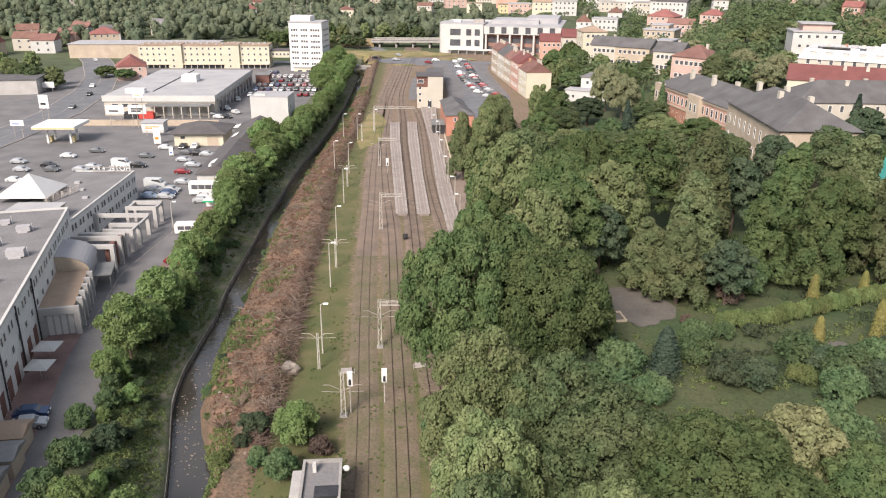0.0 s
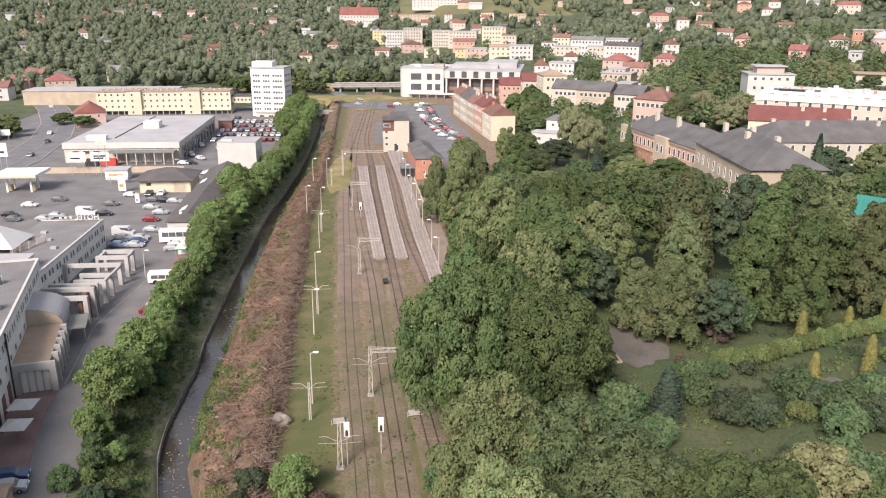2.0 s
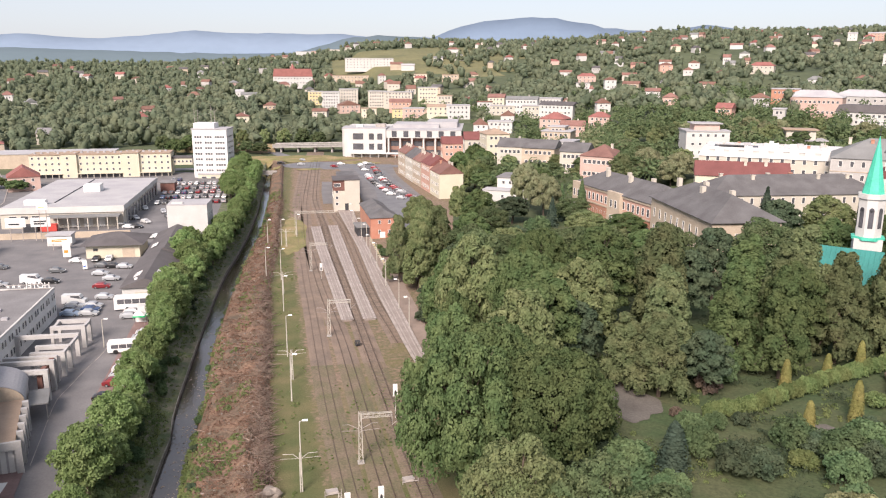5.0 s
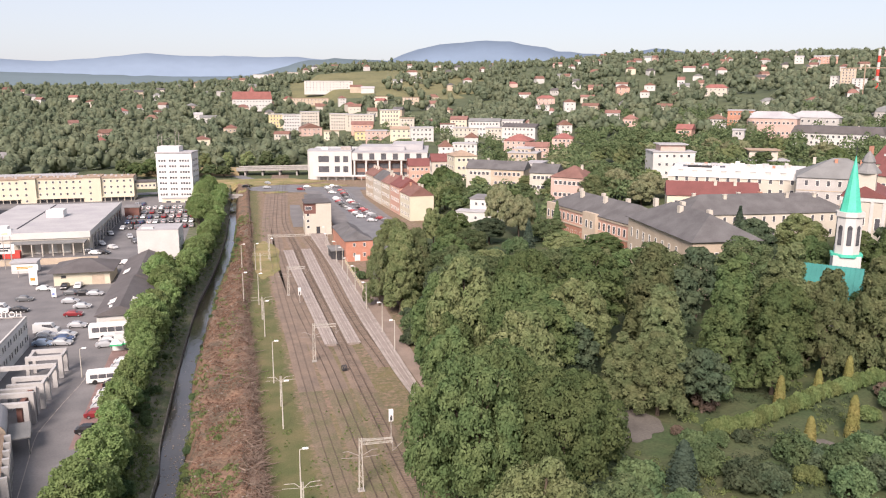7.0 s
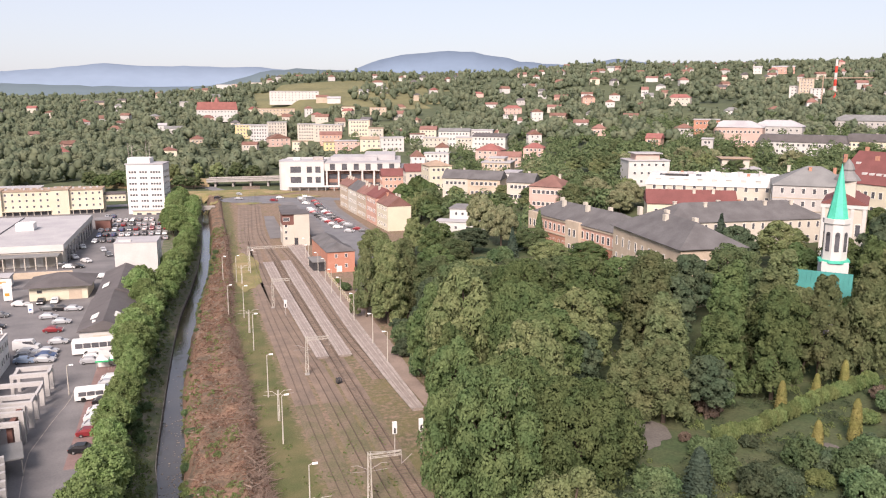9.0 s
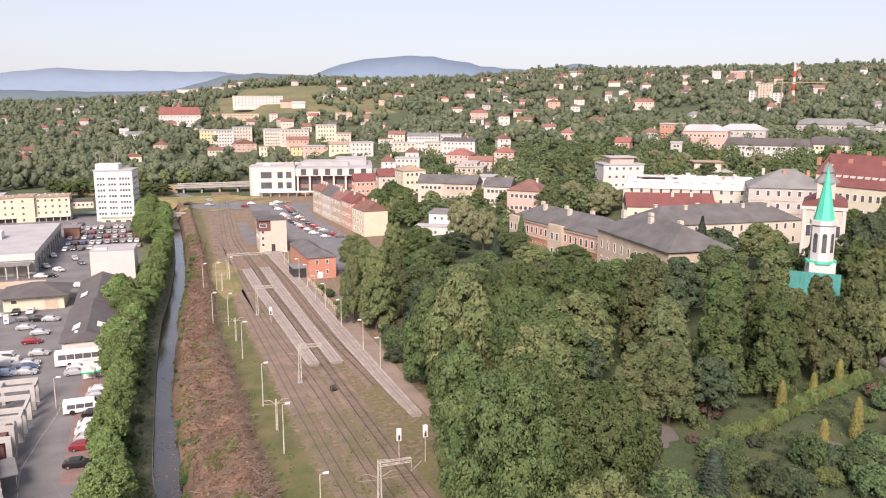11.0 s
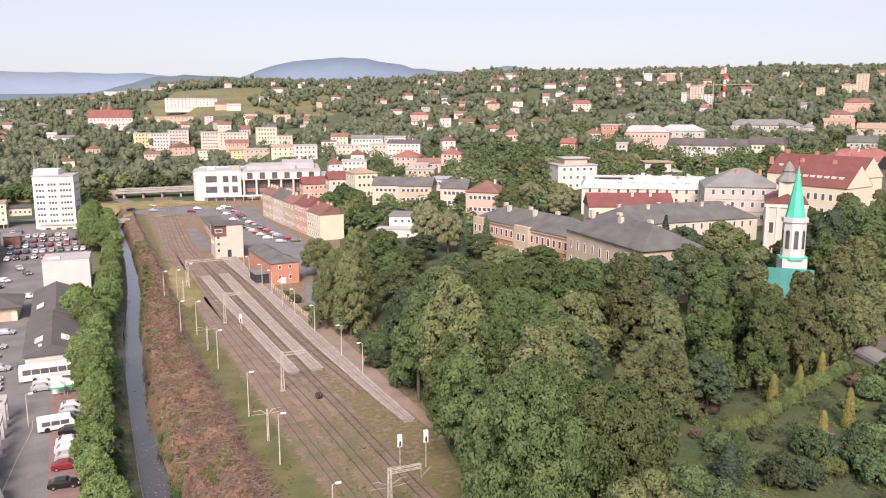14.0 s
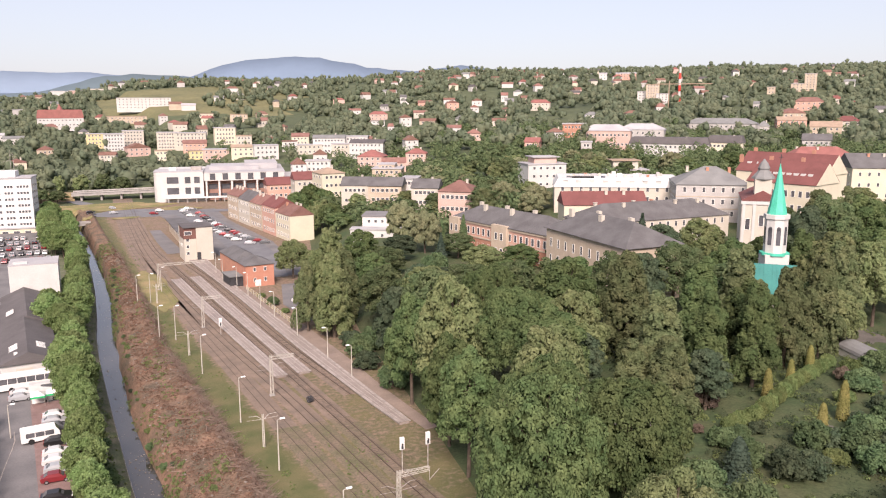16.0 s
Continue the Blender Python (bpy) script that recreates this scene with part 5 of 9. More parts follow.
def overpass():
    t = thing("road_bridge", pose(0, 0, 0), "concrete road bridge over the railway on round piers", "bridge")
    a, b = Vector((-4, 505, 6.0)), Vector((48, 497, 6.8))
    u = (b - a).normalized()
    n = Vector((-u.y, u.x, 0)).normalized()
    g = Geo()
    q = [a - n * 5, b - n * 5, b + n * 5, a + n * 5]
    g.add([(*p[:2], p.z - 1.3) for p in q] + [tuple(p) for p in q], [(0, 3, 2, 1), (4, 5, 6, 7), (0, 1, 5, 4), (1, 2, 6, 5), (2, 3, 7, 6), (3, 0, 4, 7)])
    part("deck", g, ["concrete"], t)
    for s in (-1, 1):
        p, r = a + n * 5 * s, b + n * 5 * s
        part("parapet", Geo().tube(p + Vector((0, 0, 0.55)), r + Vector((0, 0, 0.55)), 0.5, n=4), ["concrete"], t)
    for k in range(5):
        p = a + u * (5 + k * 10.5)
        for s in (-3, 3):
            c = p + n * s
            part("pier", Geo().tube((c.x, c.y, -4), (c.x, c.y, 5.0), 0.7, 0.7, 8), ["concrete"], t)
    emb = Geo()
    for i in range(13):
        x = -74 + i * 5.9
        hh = 6.0 * ease((i + 1) / 5) + 0.5 * noise.noise((x * 0.2, 3, 1))
        emb.v += [(x, 498 - x * 0.12, -1.0), (x, 501 - x * 0.12, hh * 0.5), (x, 504 - x * 0.12, hh), (x, 513 - x * 0.12, hh), (x, 524 - x * 0.12, -1.0)]
    for i in range(12):
        for j in range(4):
            emb.f.append((5 * i + j, 5 * i + 5 + j, 5 * i + 6 + j, 5 * i + 1 + j))
            emb.m.append(0)
    emb.f.append((64, 63, 62, 61, 60))
    emb.m.append(0)
    solid("embankment", emb, ["embankment"], "bare orange soil embankment of the road bridge", "embankment", kind="structure")
    # low river bridge
    w = thing("river_bridge", pose(-6.5, 418, 0), "low concrete bridge over the river", "bridge")
    part("deck", Geo().box(-9, 6, -4, 4, -0.2, 0.9), ["concrete"], w)
    part("parapet", Geo().box(-9, 6, -4.2, -3.9, 0.9, 1.9), ["concrete"], w)


overpass()


# ---- town on the slope ----
def white_house():
    t = building("modern_house", "white modern house with stepped flat roofs", 89.4, 272.4, -30, 17, 12, 7.5, "white_wall", "tar_roof", z=8.2, floors=2, south=6, east=3, size=(1.1, 1.2), first=2.4, dz=3.4)
    part("lower_wing", Geo().box(-12, 7, -12, -6.01, -3, 3.6), ["white_wall"], t)
    part("lower_roof", Geo().box(-12.3, 7.3, -12.3, -6.02, 3.604, 3.9), ["light_roof"], t)
    for i in range(4):
        part("window", WIN_SMALL, None, t, m=pose(-9 + i * 4.2, -12, 1.6))


white_house()


def brick_palace():
    # its long facade looks west
    yaw = -82.0
    t = thing("brick_school", pose(98.5, 238.3, 9.6, 0, 0, yaw), "long brick and plaster town building with a slate roof", "town house")
    L, d, h = 46, 14, 9.6
    part("wall", Geo().box(0, L, 0, d, -3, h), ["salmon"], t)
    part("plinth", Geo().box(-0.06, L + 0.06, -0.1, d, -3, 4.5), ["brick_wall"], t)
    part("roof", roof_geo("hip", L, d, 4.2, 0.6), ["slate_roof"], t, m=pose(L / 2, d / 2, h + 0.004))
    for a, b in ((0, 5), (22, 29)):
        part("bay", Geo().box(a, b, -1.2, -0.004, -3, h + 0.6), ["beige"], t)
    part("cornice", Geo().box(-0.2, L + 0.2, -0.35, -0.004, h - 0.7, h - 0.1), ["beige"], t)
    part("cornice", Geo().box(-0.2, L + 0.2, -0.3, -0.004, 4.6, 5.0), ["beige"], t)
    win = window_mesh(1.3, 2.3)
    for r in range(2):
        for c in range(18):
            u = 1.4 + c * 2.55
            off = -1.2 if (0 < u < 5 or 22 < u < 29) else 0
            part("window", win, None, t, m=pose(u, off, 2.2 + r * 4.6))
    for c in range(4):
        part("window", win, None, t, m=pose(0, d - 2 - c * 3.2, 6.8, 0, 0, -90))
    for c in range(5):
        part("chimney", Geo().box(-0.6, 0.6, -0.5, 0.5, 0, 2.6), ["pale_cream"], t, m=pose(5 + c * 6.5, d / 2 + (-2 if c % 2 else 1.5), h + 2.4))


brick_palace()


def school_wings():
    t = thing("school", pose(101.1, 187.9, 11.4, 0, 0, -94.0), "plastered town building with broad dark slate roofs", "town house")
    h = 11.2
    part("wall", Geo().box(0, 36, 0, 16, -3, h), ["beige"], t)
    part("roof", roof_geo("hip", 36, 16, 4.8, 0.7), ["slate_roof"], t, m=pose(18, 8, h + 0.004))
    win = window_mesh(1.0, 2.4)
    for r in range(2):
        for c in range(8):
            part("window", win, None, t, m=pose(2.5 + c * 3.7, 0, 3.2 + r * 4.4))
    for c in range(4):
        part("window", win, None, t, m=pose(36, 2.5 + c * 3.4, 7.6, 0, 0, 90))
    for c in range(4):
        part("chimney", Geo().box(-0.7, 0.7, -0.5, 0.5, 0, 2.2), ["pale_cream"], t, m=pose(3 + c * 7, 8 + (2 if c % 2 else -2), h + 3.0))
    building("school_wing", "pale pink plastered wing with a long slate roof", 145, 190, -4, 50, 16, 8.5, "pale_cream", "slate_roof", "hip", 4.6, floors=2, south=16, size=(1.0, 1.8), first=3.0, dz=4.0, chimneys=6, z=13)


school_wings()
building("red_roofed_house", "long cream house with a dark red roof", 142.2, 214.2, -26, 27, 12, 8.4, "cream", "dark_red_roof", "gable_x", 4.0, floors=2, south=8, size=(1.1, 1.5), first=2.6, dz=3.6, chimneys=3, z=14.8)
building("palace_house", "large cream town palace with a white metal roof", 164.5, 234.7, -34, 46, 22, 10.0, "pale_cream", "white_roof", "mansard", 3.0, floors=3, south=13, east=6, size=(1.2, 1.7), first=2.6, chimneys=8, z=16)
solid("solar_panel", Geo().box(-4, 4, -0.08, 0.08, 0, 2.4), ["pane_dark"], "dark solar panel on a white metal roof", "solar panel", pose(156, 245, 28.6, 60, 0, -34))
villa = building("villa", "white and pink flat-roofed villa with terraces", 171.5, 290, -14, 17, 13, 10.2, "white_wall", "light_roof", floors=3, south=5, east=3, size=(1.3, 1.3), z=20)
part("upper_storey", Geo().box(-5, 5, -4, 4, 10.6, 13), ["pink"], villa)
part("upper_roof", Geo().box(-6, 6, -4.9, 4.9, 13.004, 13.4), ["light_roof"], villa)
villa = building("terraced_villa", "cream villa with stepped terraces", 206, 280, -24, 18, 12, 6.0, "pale_cream", "light_roof", floors=2, south=6, east=3, size=(1.4, 1.2), z=21, over=0.8)
part("upper_storey", Geo().box(-5.5, 5.5, -4, 4, 6.4, 10), ["pale_cream"], villa)
part("upper_roof", Geo().box(-6.4, 6.4, -4.9, 4.9, 10.004, 10.4), ["tan_roof"], villa)
building("grey_palace", "grey plastered palace with a mansard roof", 178, 203, -37, 24, 20, 12.0, "grey_wall", "grey_roof", "hip", 5.4, floors=3, south=7, west=6, size=(1.1, 1.8), first=2.4, chimneys=3, z=17, bands=True)


def red_school():
    """Two parallel ranges under red roofs, their cream gable ends towards the park, and the church front beside them."""
    for label, x, y, w, h in (("large cream building with a red roof and tall gable end", 178.0, 164.5, 21, 14.2), ("cream school range with a red roof and a row of dormers", 196.0, 175.0, 30, 15.4)):
        t = thing("red_roofed_school", pose(x, y, 18, 0, 0, 103), label, "building")
        part("wall", Geo().box(0, w, -15, 0, -3, h), ["cream"], t)
        part("roof", roof_geo("gable_x", w, 15, 6.2, 0.25), ["dark_red_roof"], t, m=pose(w / 2, -7.5, h + 0.004))
        part("gable_wall", Geo().add([(-0.02, -15, h), (-0.02, 0, h), (-0.02, -7.5, h + 6.1), (0.25, -15, h), (0.25, 0, h), (0.25, -7.5, h + 6.1)], [(0, 2, 1), (3, 4, 5), (0, 1, 4, 3), (1, 2, 5, 4), (2, 0, 3, 5)]), ["cream"], t, m=pose(-0.3, 0, 0))
        win = window_mesh(1.2, 2.0)
        for r in range(3):
            for c in range(9):
                part("window", win, None, t, m=pose(2 + c * w / 9.5, 0, 3.0 + r * 4.2, 0, 0, 180))
        for i in range(8):
            part("dormer", Geo().box(-0.7, 0.7, -0.6, 0.6, 0, 1.0), ["white_wall"], t, m=pose(3 + i * (w - 6) / 7, -3.2, h + 2.0))
        for i in range(3):
            part("chimney", Geo().box(-0.5, 0.5, -0.4, 0.4, 0, 2.4), ["brick_wall"], t, m=pose(8 + i * 10, -8.2, h + 5.0))
    b = thing("baroque_church", pose(143.3, 153.2, 16, 0, 0, -45), "cream baroque church front with a small domed turret", "church")
    part("wall", Geo().box(-4.8, 4.8, -3.5, 14, -6, 15.5), ["pale_cream"], b)
    part("roof", roof_geo("gable_y", 9.6, 17.5, 2.6, 0.2), ["dark_red_roof"], b, m=pose(0, 5.25, 15.504))
    part("cornice", Geo().box(-5.0, 5.0, -3.8, -3.504, 14.6, 15.4), ["white_wall"], b)
    for x in (-4.3, -1.8, 1.8, 4.3):
        part("pilaster", Geo().box(-0.35, 0.35, -0.25, -0.004, -2, 14.6), ["white_wall"], b, m=pose(x, -3.5, 0))
    win = window_mesh(1.3, 3.0)
    for x in (-3.2, 3.2):
        part("window", win, None, b, m=pose(x, -3.5, 9.5))
    part("window", win, None, b, m=pose(0, -3.5, 10.5))
    part("turret", Geo().box(-2.0, 2.0, -3.0, 1.0, 15.5, 21.0), ["pale_cream"], b)
    dome, n = Geo(), 8
    rings = ((2.9, 21.0), (2.7, 21.5), (1.7, 22.6), (1.3, 23.2), (1.5, 23.6), (1.0, 24.8), (0.1, 26.0))
    for (r0, z0), (r1, z1) in zip(rings, rings[1:]):
        dome.tube((0, -1.0, z0), (0, -1.0, z1), r0, r1, n)
    part("turret_dome", dome, ["grey_roof"], b)


red_school()
building("yellow_house", "cream corner house with a grey roof", 276, 204, -32, 34, 16, 12.5, "cream", "slate_roof", "gable_x", 5.5, floors=3, south=9, west=4, size=(1.1, 1.6), chimneys=4, z=18)
building("white_house", "white town house with a red roof", 291, 248, -30, 30, 14, 9, "white_wall", "bright_red_roof", "hip", 5, floors=2, south=8, size=(1.1, 1.5), chimneys=3, z=22)


def church():
    z0 = 10.0
    t = thing("church", pose(114.4, 124.0, z0, 0, 0, 146), "white church with a green copper spire and teal roof", "church")
    part("tower", Geo().box(-2.4, 2.4, -2.4, 2.4, -1, 15.0), ["white_wall"], t)
    g = Geo()
    oct_r = 2.3
    ring = [(oct_r * math.cos(math.pi / 8 + math.pi / 4 * i), oct_r * math.sin(math.pi / 8 + math.pi / 4 * i)) for i in range(8)]
    g.prism(ring, 15.0, 23.0)
    part("belfry", g, ["white_wall"], t)
    part("belfry_skirt", Geo().prism([(x * 1.3, y * 1.3) for x, y in ring], 14.8, 15.3), ["copper_green"], t)
    part("belfry_cornice", Geo().prism([(x * 1.13, y * 1.13) for x, y in ring], 22.4, 23.3), ["white_wall"], t)
    s = Geo()
    top = (0, 0, 34.0)
    r2 = [(x * 0.86, y * 0.86, 23.3) for x, y in ring]
    r3 = [(x * 0.63, y * 0.63, 26.0) for x, y in ring]
    s.add(r2 + r3 + [top], [(i, (i + 1) % 8, 8 + (i + 1) % 8, 8 + i) for i in range(8)] + [(8 + i, 8 + (i + 1) % 8, 16) for i in range(8)])
    part("spire", s, ["copper_green"], t)
    part("cross", Geo().tube((0, 0, 33.8), (0, 0, 35.6), 0.07, n=5).tube((-0.4, 0, 35.0), (0.4, 0, 35.0), 0.05, n=5), ["dark_steel"], t)
    for i in range(8):
        a = math.pi / 4 * i
        m = Matrix.Rotation(a + math.pi / 2, 4, "Z")
        ap = oct_r * math.cos(math.pi / 8)
        w = Geo()
        w.profile([(-0.08, 0), (-0.004, 0), (-0.004, 3.4), (-0.08, 3.4)], -0.42, 0.42)
        w.tube((0, -0.08, 3.4), (0, -0.004, 3.4), 0.42, n=10)
        part("belfry_opening", w, ["pane_dark"], t, m=Matrix.Translation((math.cos(a) * ap, math.sin(a) * ap, 17.0)) @ m)
    nv = pose(0, 7.4, 0, 0, 0, 78)
    part("nave", Geo().box(-5.0, 5.0, -8, 2, -1, 7.0), ["white_wall"], t, m=nv)
    part("nave_roof", roof_geo("gable_y", 10, 10, 7.0, 0.4), ["teal_roof"], t, m=nv @ pose(0, -3, 7.004))
    for i in range(13):
        for sd in (-1, 1):
            part("roof_seam", Geo().tube((sd * 5.3, 0, 0.15), (0, 0, 7.02), 0.05, n=4), ["teal_roof"], t, m=nv @ pose(0, -7.8 + i * 0.8, 7.06))
    win = window_mesh(1.4, 4.2)
    for i in range(2):
        for sd in (-1, 1):
            part("window", win, None, t, m=nv @ pose(sd * 5.0, -5.6 + i * 4.4, 3.6, 0, 0, 90 * sd))


church()

# greenhouse, arch and coop in the allotments
gh = thing("greenhouse", pose(112, 101, height(112, 101), 0, 0, -20), "small greenhouse with a curved grey roof", "greenhouse")
gg = Geo()
for i in range(8):
    a, b = math.pi * i / 8, math.pi * (i + 1) / 8
    gg.add([(-2.4 * math.cos(a), -3.5, 1.4 + 1.4 * math.sin(a)), (-2.4 * math.cos(b), -3.5, 1.4 + 1.4 * math.sin(b)), (-2.4 * math.cos(b), 3.5, 1.4 + 1.4 * math.sin(b)), (-2.4 * math.cos(a), 3.5, 1.4 + 1.4 * math.sin(a))], [(0, 1, 2, 3)])
part("roof", gg, ["grey_roof"], gh)
part("wall", Geo().box(-2.3, 2.3, -3.4, 3.4, -0.3, 1.4), ["white_wall"], gh)
arch = Geo()
for k in (-0.6, 0.6):
    for i in range(8):
        a, b = math.pi * i / 8, math.pi * (i + 1) / 8
        arch.tube((-1.3 * math.cos(a), k, 1.7 * math.sin(a)), (-1.3 * math.cos(b), k, 1.7 * math.sin(b)), 0.06, n=5)
solid("garden_arch", arch, ["white_paint"], "white garden arch over the allotment", "arch", pose(100, 82, height(100, 82) - 0.05, 0, 0, -50))
shed = building("garden_shed", "small red-brown garden shed among trees", 64.5, 158, -10, 6, 5, 2.8, "brown_wall", "brown_roof", "gable_x", 1.6)
sand = thing("sandbox", pose(50.6, 91.8, height(50.6, 91.8), 0, 0, 6), "square sandbox frame on the playground", "sandbox")
for a in ((-1.7, 1.7, -1.5, -1.3), (-1.7, 1.7, 1.3, 1.5), (-1.7, -1.5, -1.3, 1.3), (1.5, 1.7, -1.3, 1.3)):
    part("board", Geo().box(*a, -0.1, 0.3), ["beige"], sand)


def patch(name, cx, cy, rx, ry, mats, label, category, lift=0.08, seed=1, n=64, rings=5):
    """A rounded patch of ground cover that follows the land."""
    rnd = random.Random(seed)
    o1, o2, o3 = (rnd.uniform(0, 6.28) for _ in range(3))
    k = [1 + 0.11 * math.sin(2 * math.pi * 2 * i / n + o1) + 0.07 * math.sin(2 * math.pi * 5 * i / n + o2) + 0.04 * math.sin(2 * math.pi * 11 * i / n + o3) for i in range(n)]
    g = Geo()
    g.v.append((cx, cy, surface(cx, cy) + lift))
    for r in range(1, rings + 1):
        for i in range(n):
            a = 2 * math.pi * i / n
            x, y = cx + rx * k[i] * r / rings * math.cos(a), cy + ry * k[i] * r / rings * math.sin(a)
            g.v.append((x, y, surface(x, y) + lift))
    for i in range(n):
        g.f.append((0, 1 + i, 1 + (i + 1) % n))
        g.m.append(0)
        for r in range(rings - 1):
            o = 1 + r * n
            g.f.append((o + i, o + n + i, o + n + (i + 1) % n, o + (i + 1) % n))
            g.m.append(0)
    return solid(name, g, mats, label, category, kind="structure")


patch("playground", 54.8, 96, 5.0, 7.5, ["gravel"], "grey gravel playground under the trees", "playground", seed=3)
patch("churchyard_path", 124, 116, 7, 12, ["gravel"], "grey gravel path before the church", "path", seed=4)
patch("garden_soil", 77, 82, 3.2, 2.6, ["gravel"], "bare soil among the garden beds", "soil", seed=5)
patch("cleared_ground", 8, 262, 5, 26, ["grass"], "green weeds on the cleared strip", "grass", seed=6, lift=0.12)


# ---- houses in the distance ----
def far_house(x, y, w, d, h, yaw, wall, roof, kind, label, roof_h=3.0, z=None, group="houses on the hill", rows=None, cols=None, name="house"):
    z = height(x, y) if z is None else z
    t = thing(name, pose(x, y, z, 0, 0, yaw), label, "house", group)
    part("wall", Geo().box(-w / 2, w / 2, -d / 2, d / 2, -4, h), [wall], t)
    part("roof", roof_geo(kind, w, d, roof_h, 0.4), [roof], t, m=pose(0, 0, h + 0.004))
    r = math.hypot(x, y)
    if r > 1000 and name == "house" or r > 1400:
        return t
    rows = rows or (max(1, int(h / 3.2)) if r < 640 else 1)
    cols = cols or (max(2, int(w / 4.5)) if r < 640 else 3)
    windows_on(t, "s", w, d, rows, cols, h / rows * 0.55, h / rows, (1.5, 1.6))
    if r < 700:
        windows_on(t, "w", w, d, rows, max(2, int(d / 4.5)), h / rows * 0.55, h / rows, (1.5, 1.6))
        for k in range(1 if kind != "flat" else 0):
            part("chimney", Geo().box(-0.45, 0.45, -0.35, 0.35, 0, 2.0).box(-0.55, 0.55, -0.45, 0.45, 2.0, 2.2), ["pale_cream"], t, m=pose(w * 0.2, d * 0.08, h + roof_h * 0.55))
    return t


# dormers, vents and panels on the palace roof
_palace = bpy.data.objects["palace_house"]
_r = random.Random(8)
for i in range(9):
    part("dormer", Geo().box(-0.9, 0.9, -0.7, 0.7, 0, 1.7).profile([(-0.9, 1.704), (0.9, 1.704), (0, 2.3)], -1.0, 1.0), ["white_wall"], _palace, m=pose(-19 + i * 4.7, -10.0, 10.6))
for i in range(14):
    part("roof_vent", Geo().box(-_r.uniform(0.4, 1.4), _r.uniform(0.4, 1.4), -0.5, 0.5, 0, _r.uniform(0.5, 1.6)), [_r.choice(("white_roof", "light_roof", "grey_wall"))], _palace, m=pose(_r.uniform(-19, 19), _r.uniform(-7, 8), 13.0))
for i in range(4):
    part("roof_panel", Geo().box(-1.6, 1.6, -1.0, 1.0, 0, 0.12), ["pane_dark"], _palace, m=pose(-17 + i * 3.6, -6, 13.1, 18, 0, 0))


# ---- trees ----
def leaf_cloud(rng, clumps, per, size, up=0.35, flat=0.27, droop=0.0):
    """Leaf quads round clump centres; clumps: rows of x, y, z, rx, ry, rz. Returns vertices of shape (n, 4, 3)."""
    c = np.repeat(clumps[:, :3], per, axis=0)
    r = np.repeat(clumps[:, 3:6], per, axis=0)
    n = len(c)
    d = rng.normal(size=(n, 3))
    d[:, 2] = np.where(d[:, 2] < -0.45, -d[:, 2] * 0.6, d[:, 2])
    d /= np.linalg.norm(d, axis=1, keepdims=True)
    p = c + d * r * rng.uniform(0.62, 1.08, (n, 1))
    nor = d + rng.normal(size=(n, 3)) * flat + (0, 0, up)
    nor /= np.linalg.norm(nor, axis=1, keepdims=True)
    a = np.cross(nor, rng.normal(size=(n, 3)))
    if droop:
        a = a * (1 - droop) + np.array((0, 0, -1.0)) * droop
        a -= nor * (a * nor).sum(1, keepdims=True)
    a /= np.linalg.norm(a, axis=1, keepdims=True) + 1e-9
    b = np.cross(nor, a)
    s = size * rng.uniform(0.65, 1.3, (n, 1))
    ln = s * (1 + droop * 1.5)
    return np.stack([p - a * ln, p - b * s * 0.62, p + a * ln, p + b * s * 0.62], 1)


def quad_mesh(name, quads, material):
    me = bpy.data.meshes.new(name)
    n = len(quads)
    me.vertices.add(4 * n)
    me.vertices.foreach_set("co", quads.reshape(-1).astype(np.float32))
    me.loops.add(4 * n)
    me.loops.foreach_set("vertex_index", np.arange(4 * n, dtype=np.int32))
    me.polygons.add(n)
    me.polygons.foreach_set("loop_start", np.arange(0, 4 * n, 4, dtype=np.int32))
    me.materials.append(material)
    me.update(calc_edges=True)
    return me


def trunk_geo(rng, h, r, lobes):
    g = Geo()
    bend = rng.uniform(-0.03, 0.03, 2) * h
    fork = (bend[0], bend[1], h * 0.45)
    g.tube((0, 0, -1.0), fork, r, r * 0.75, 8)
    for x, y, z, rx, ry, rz in lobes:
        g.tube(fork, (x * 0.75, y * 0.75, z), r * 0.5, r * 0.14, 6)
        for _ in range(2):
            e = rng.normal(size=3) * (rx * 0.5, ry * 0.5, rz * 0.4)
            g.tube((x * 0.4, y * 0.4, fork[2] + (z - fork[2]) * 0.55), (x + e[0], y + e[1], z + e[2]), r * 0.25, r * 0.06, 5)
    return g


CROWNS = {}


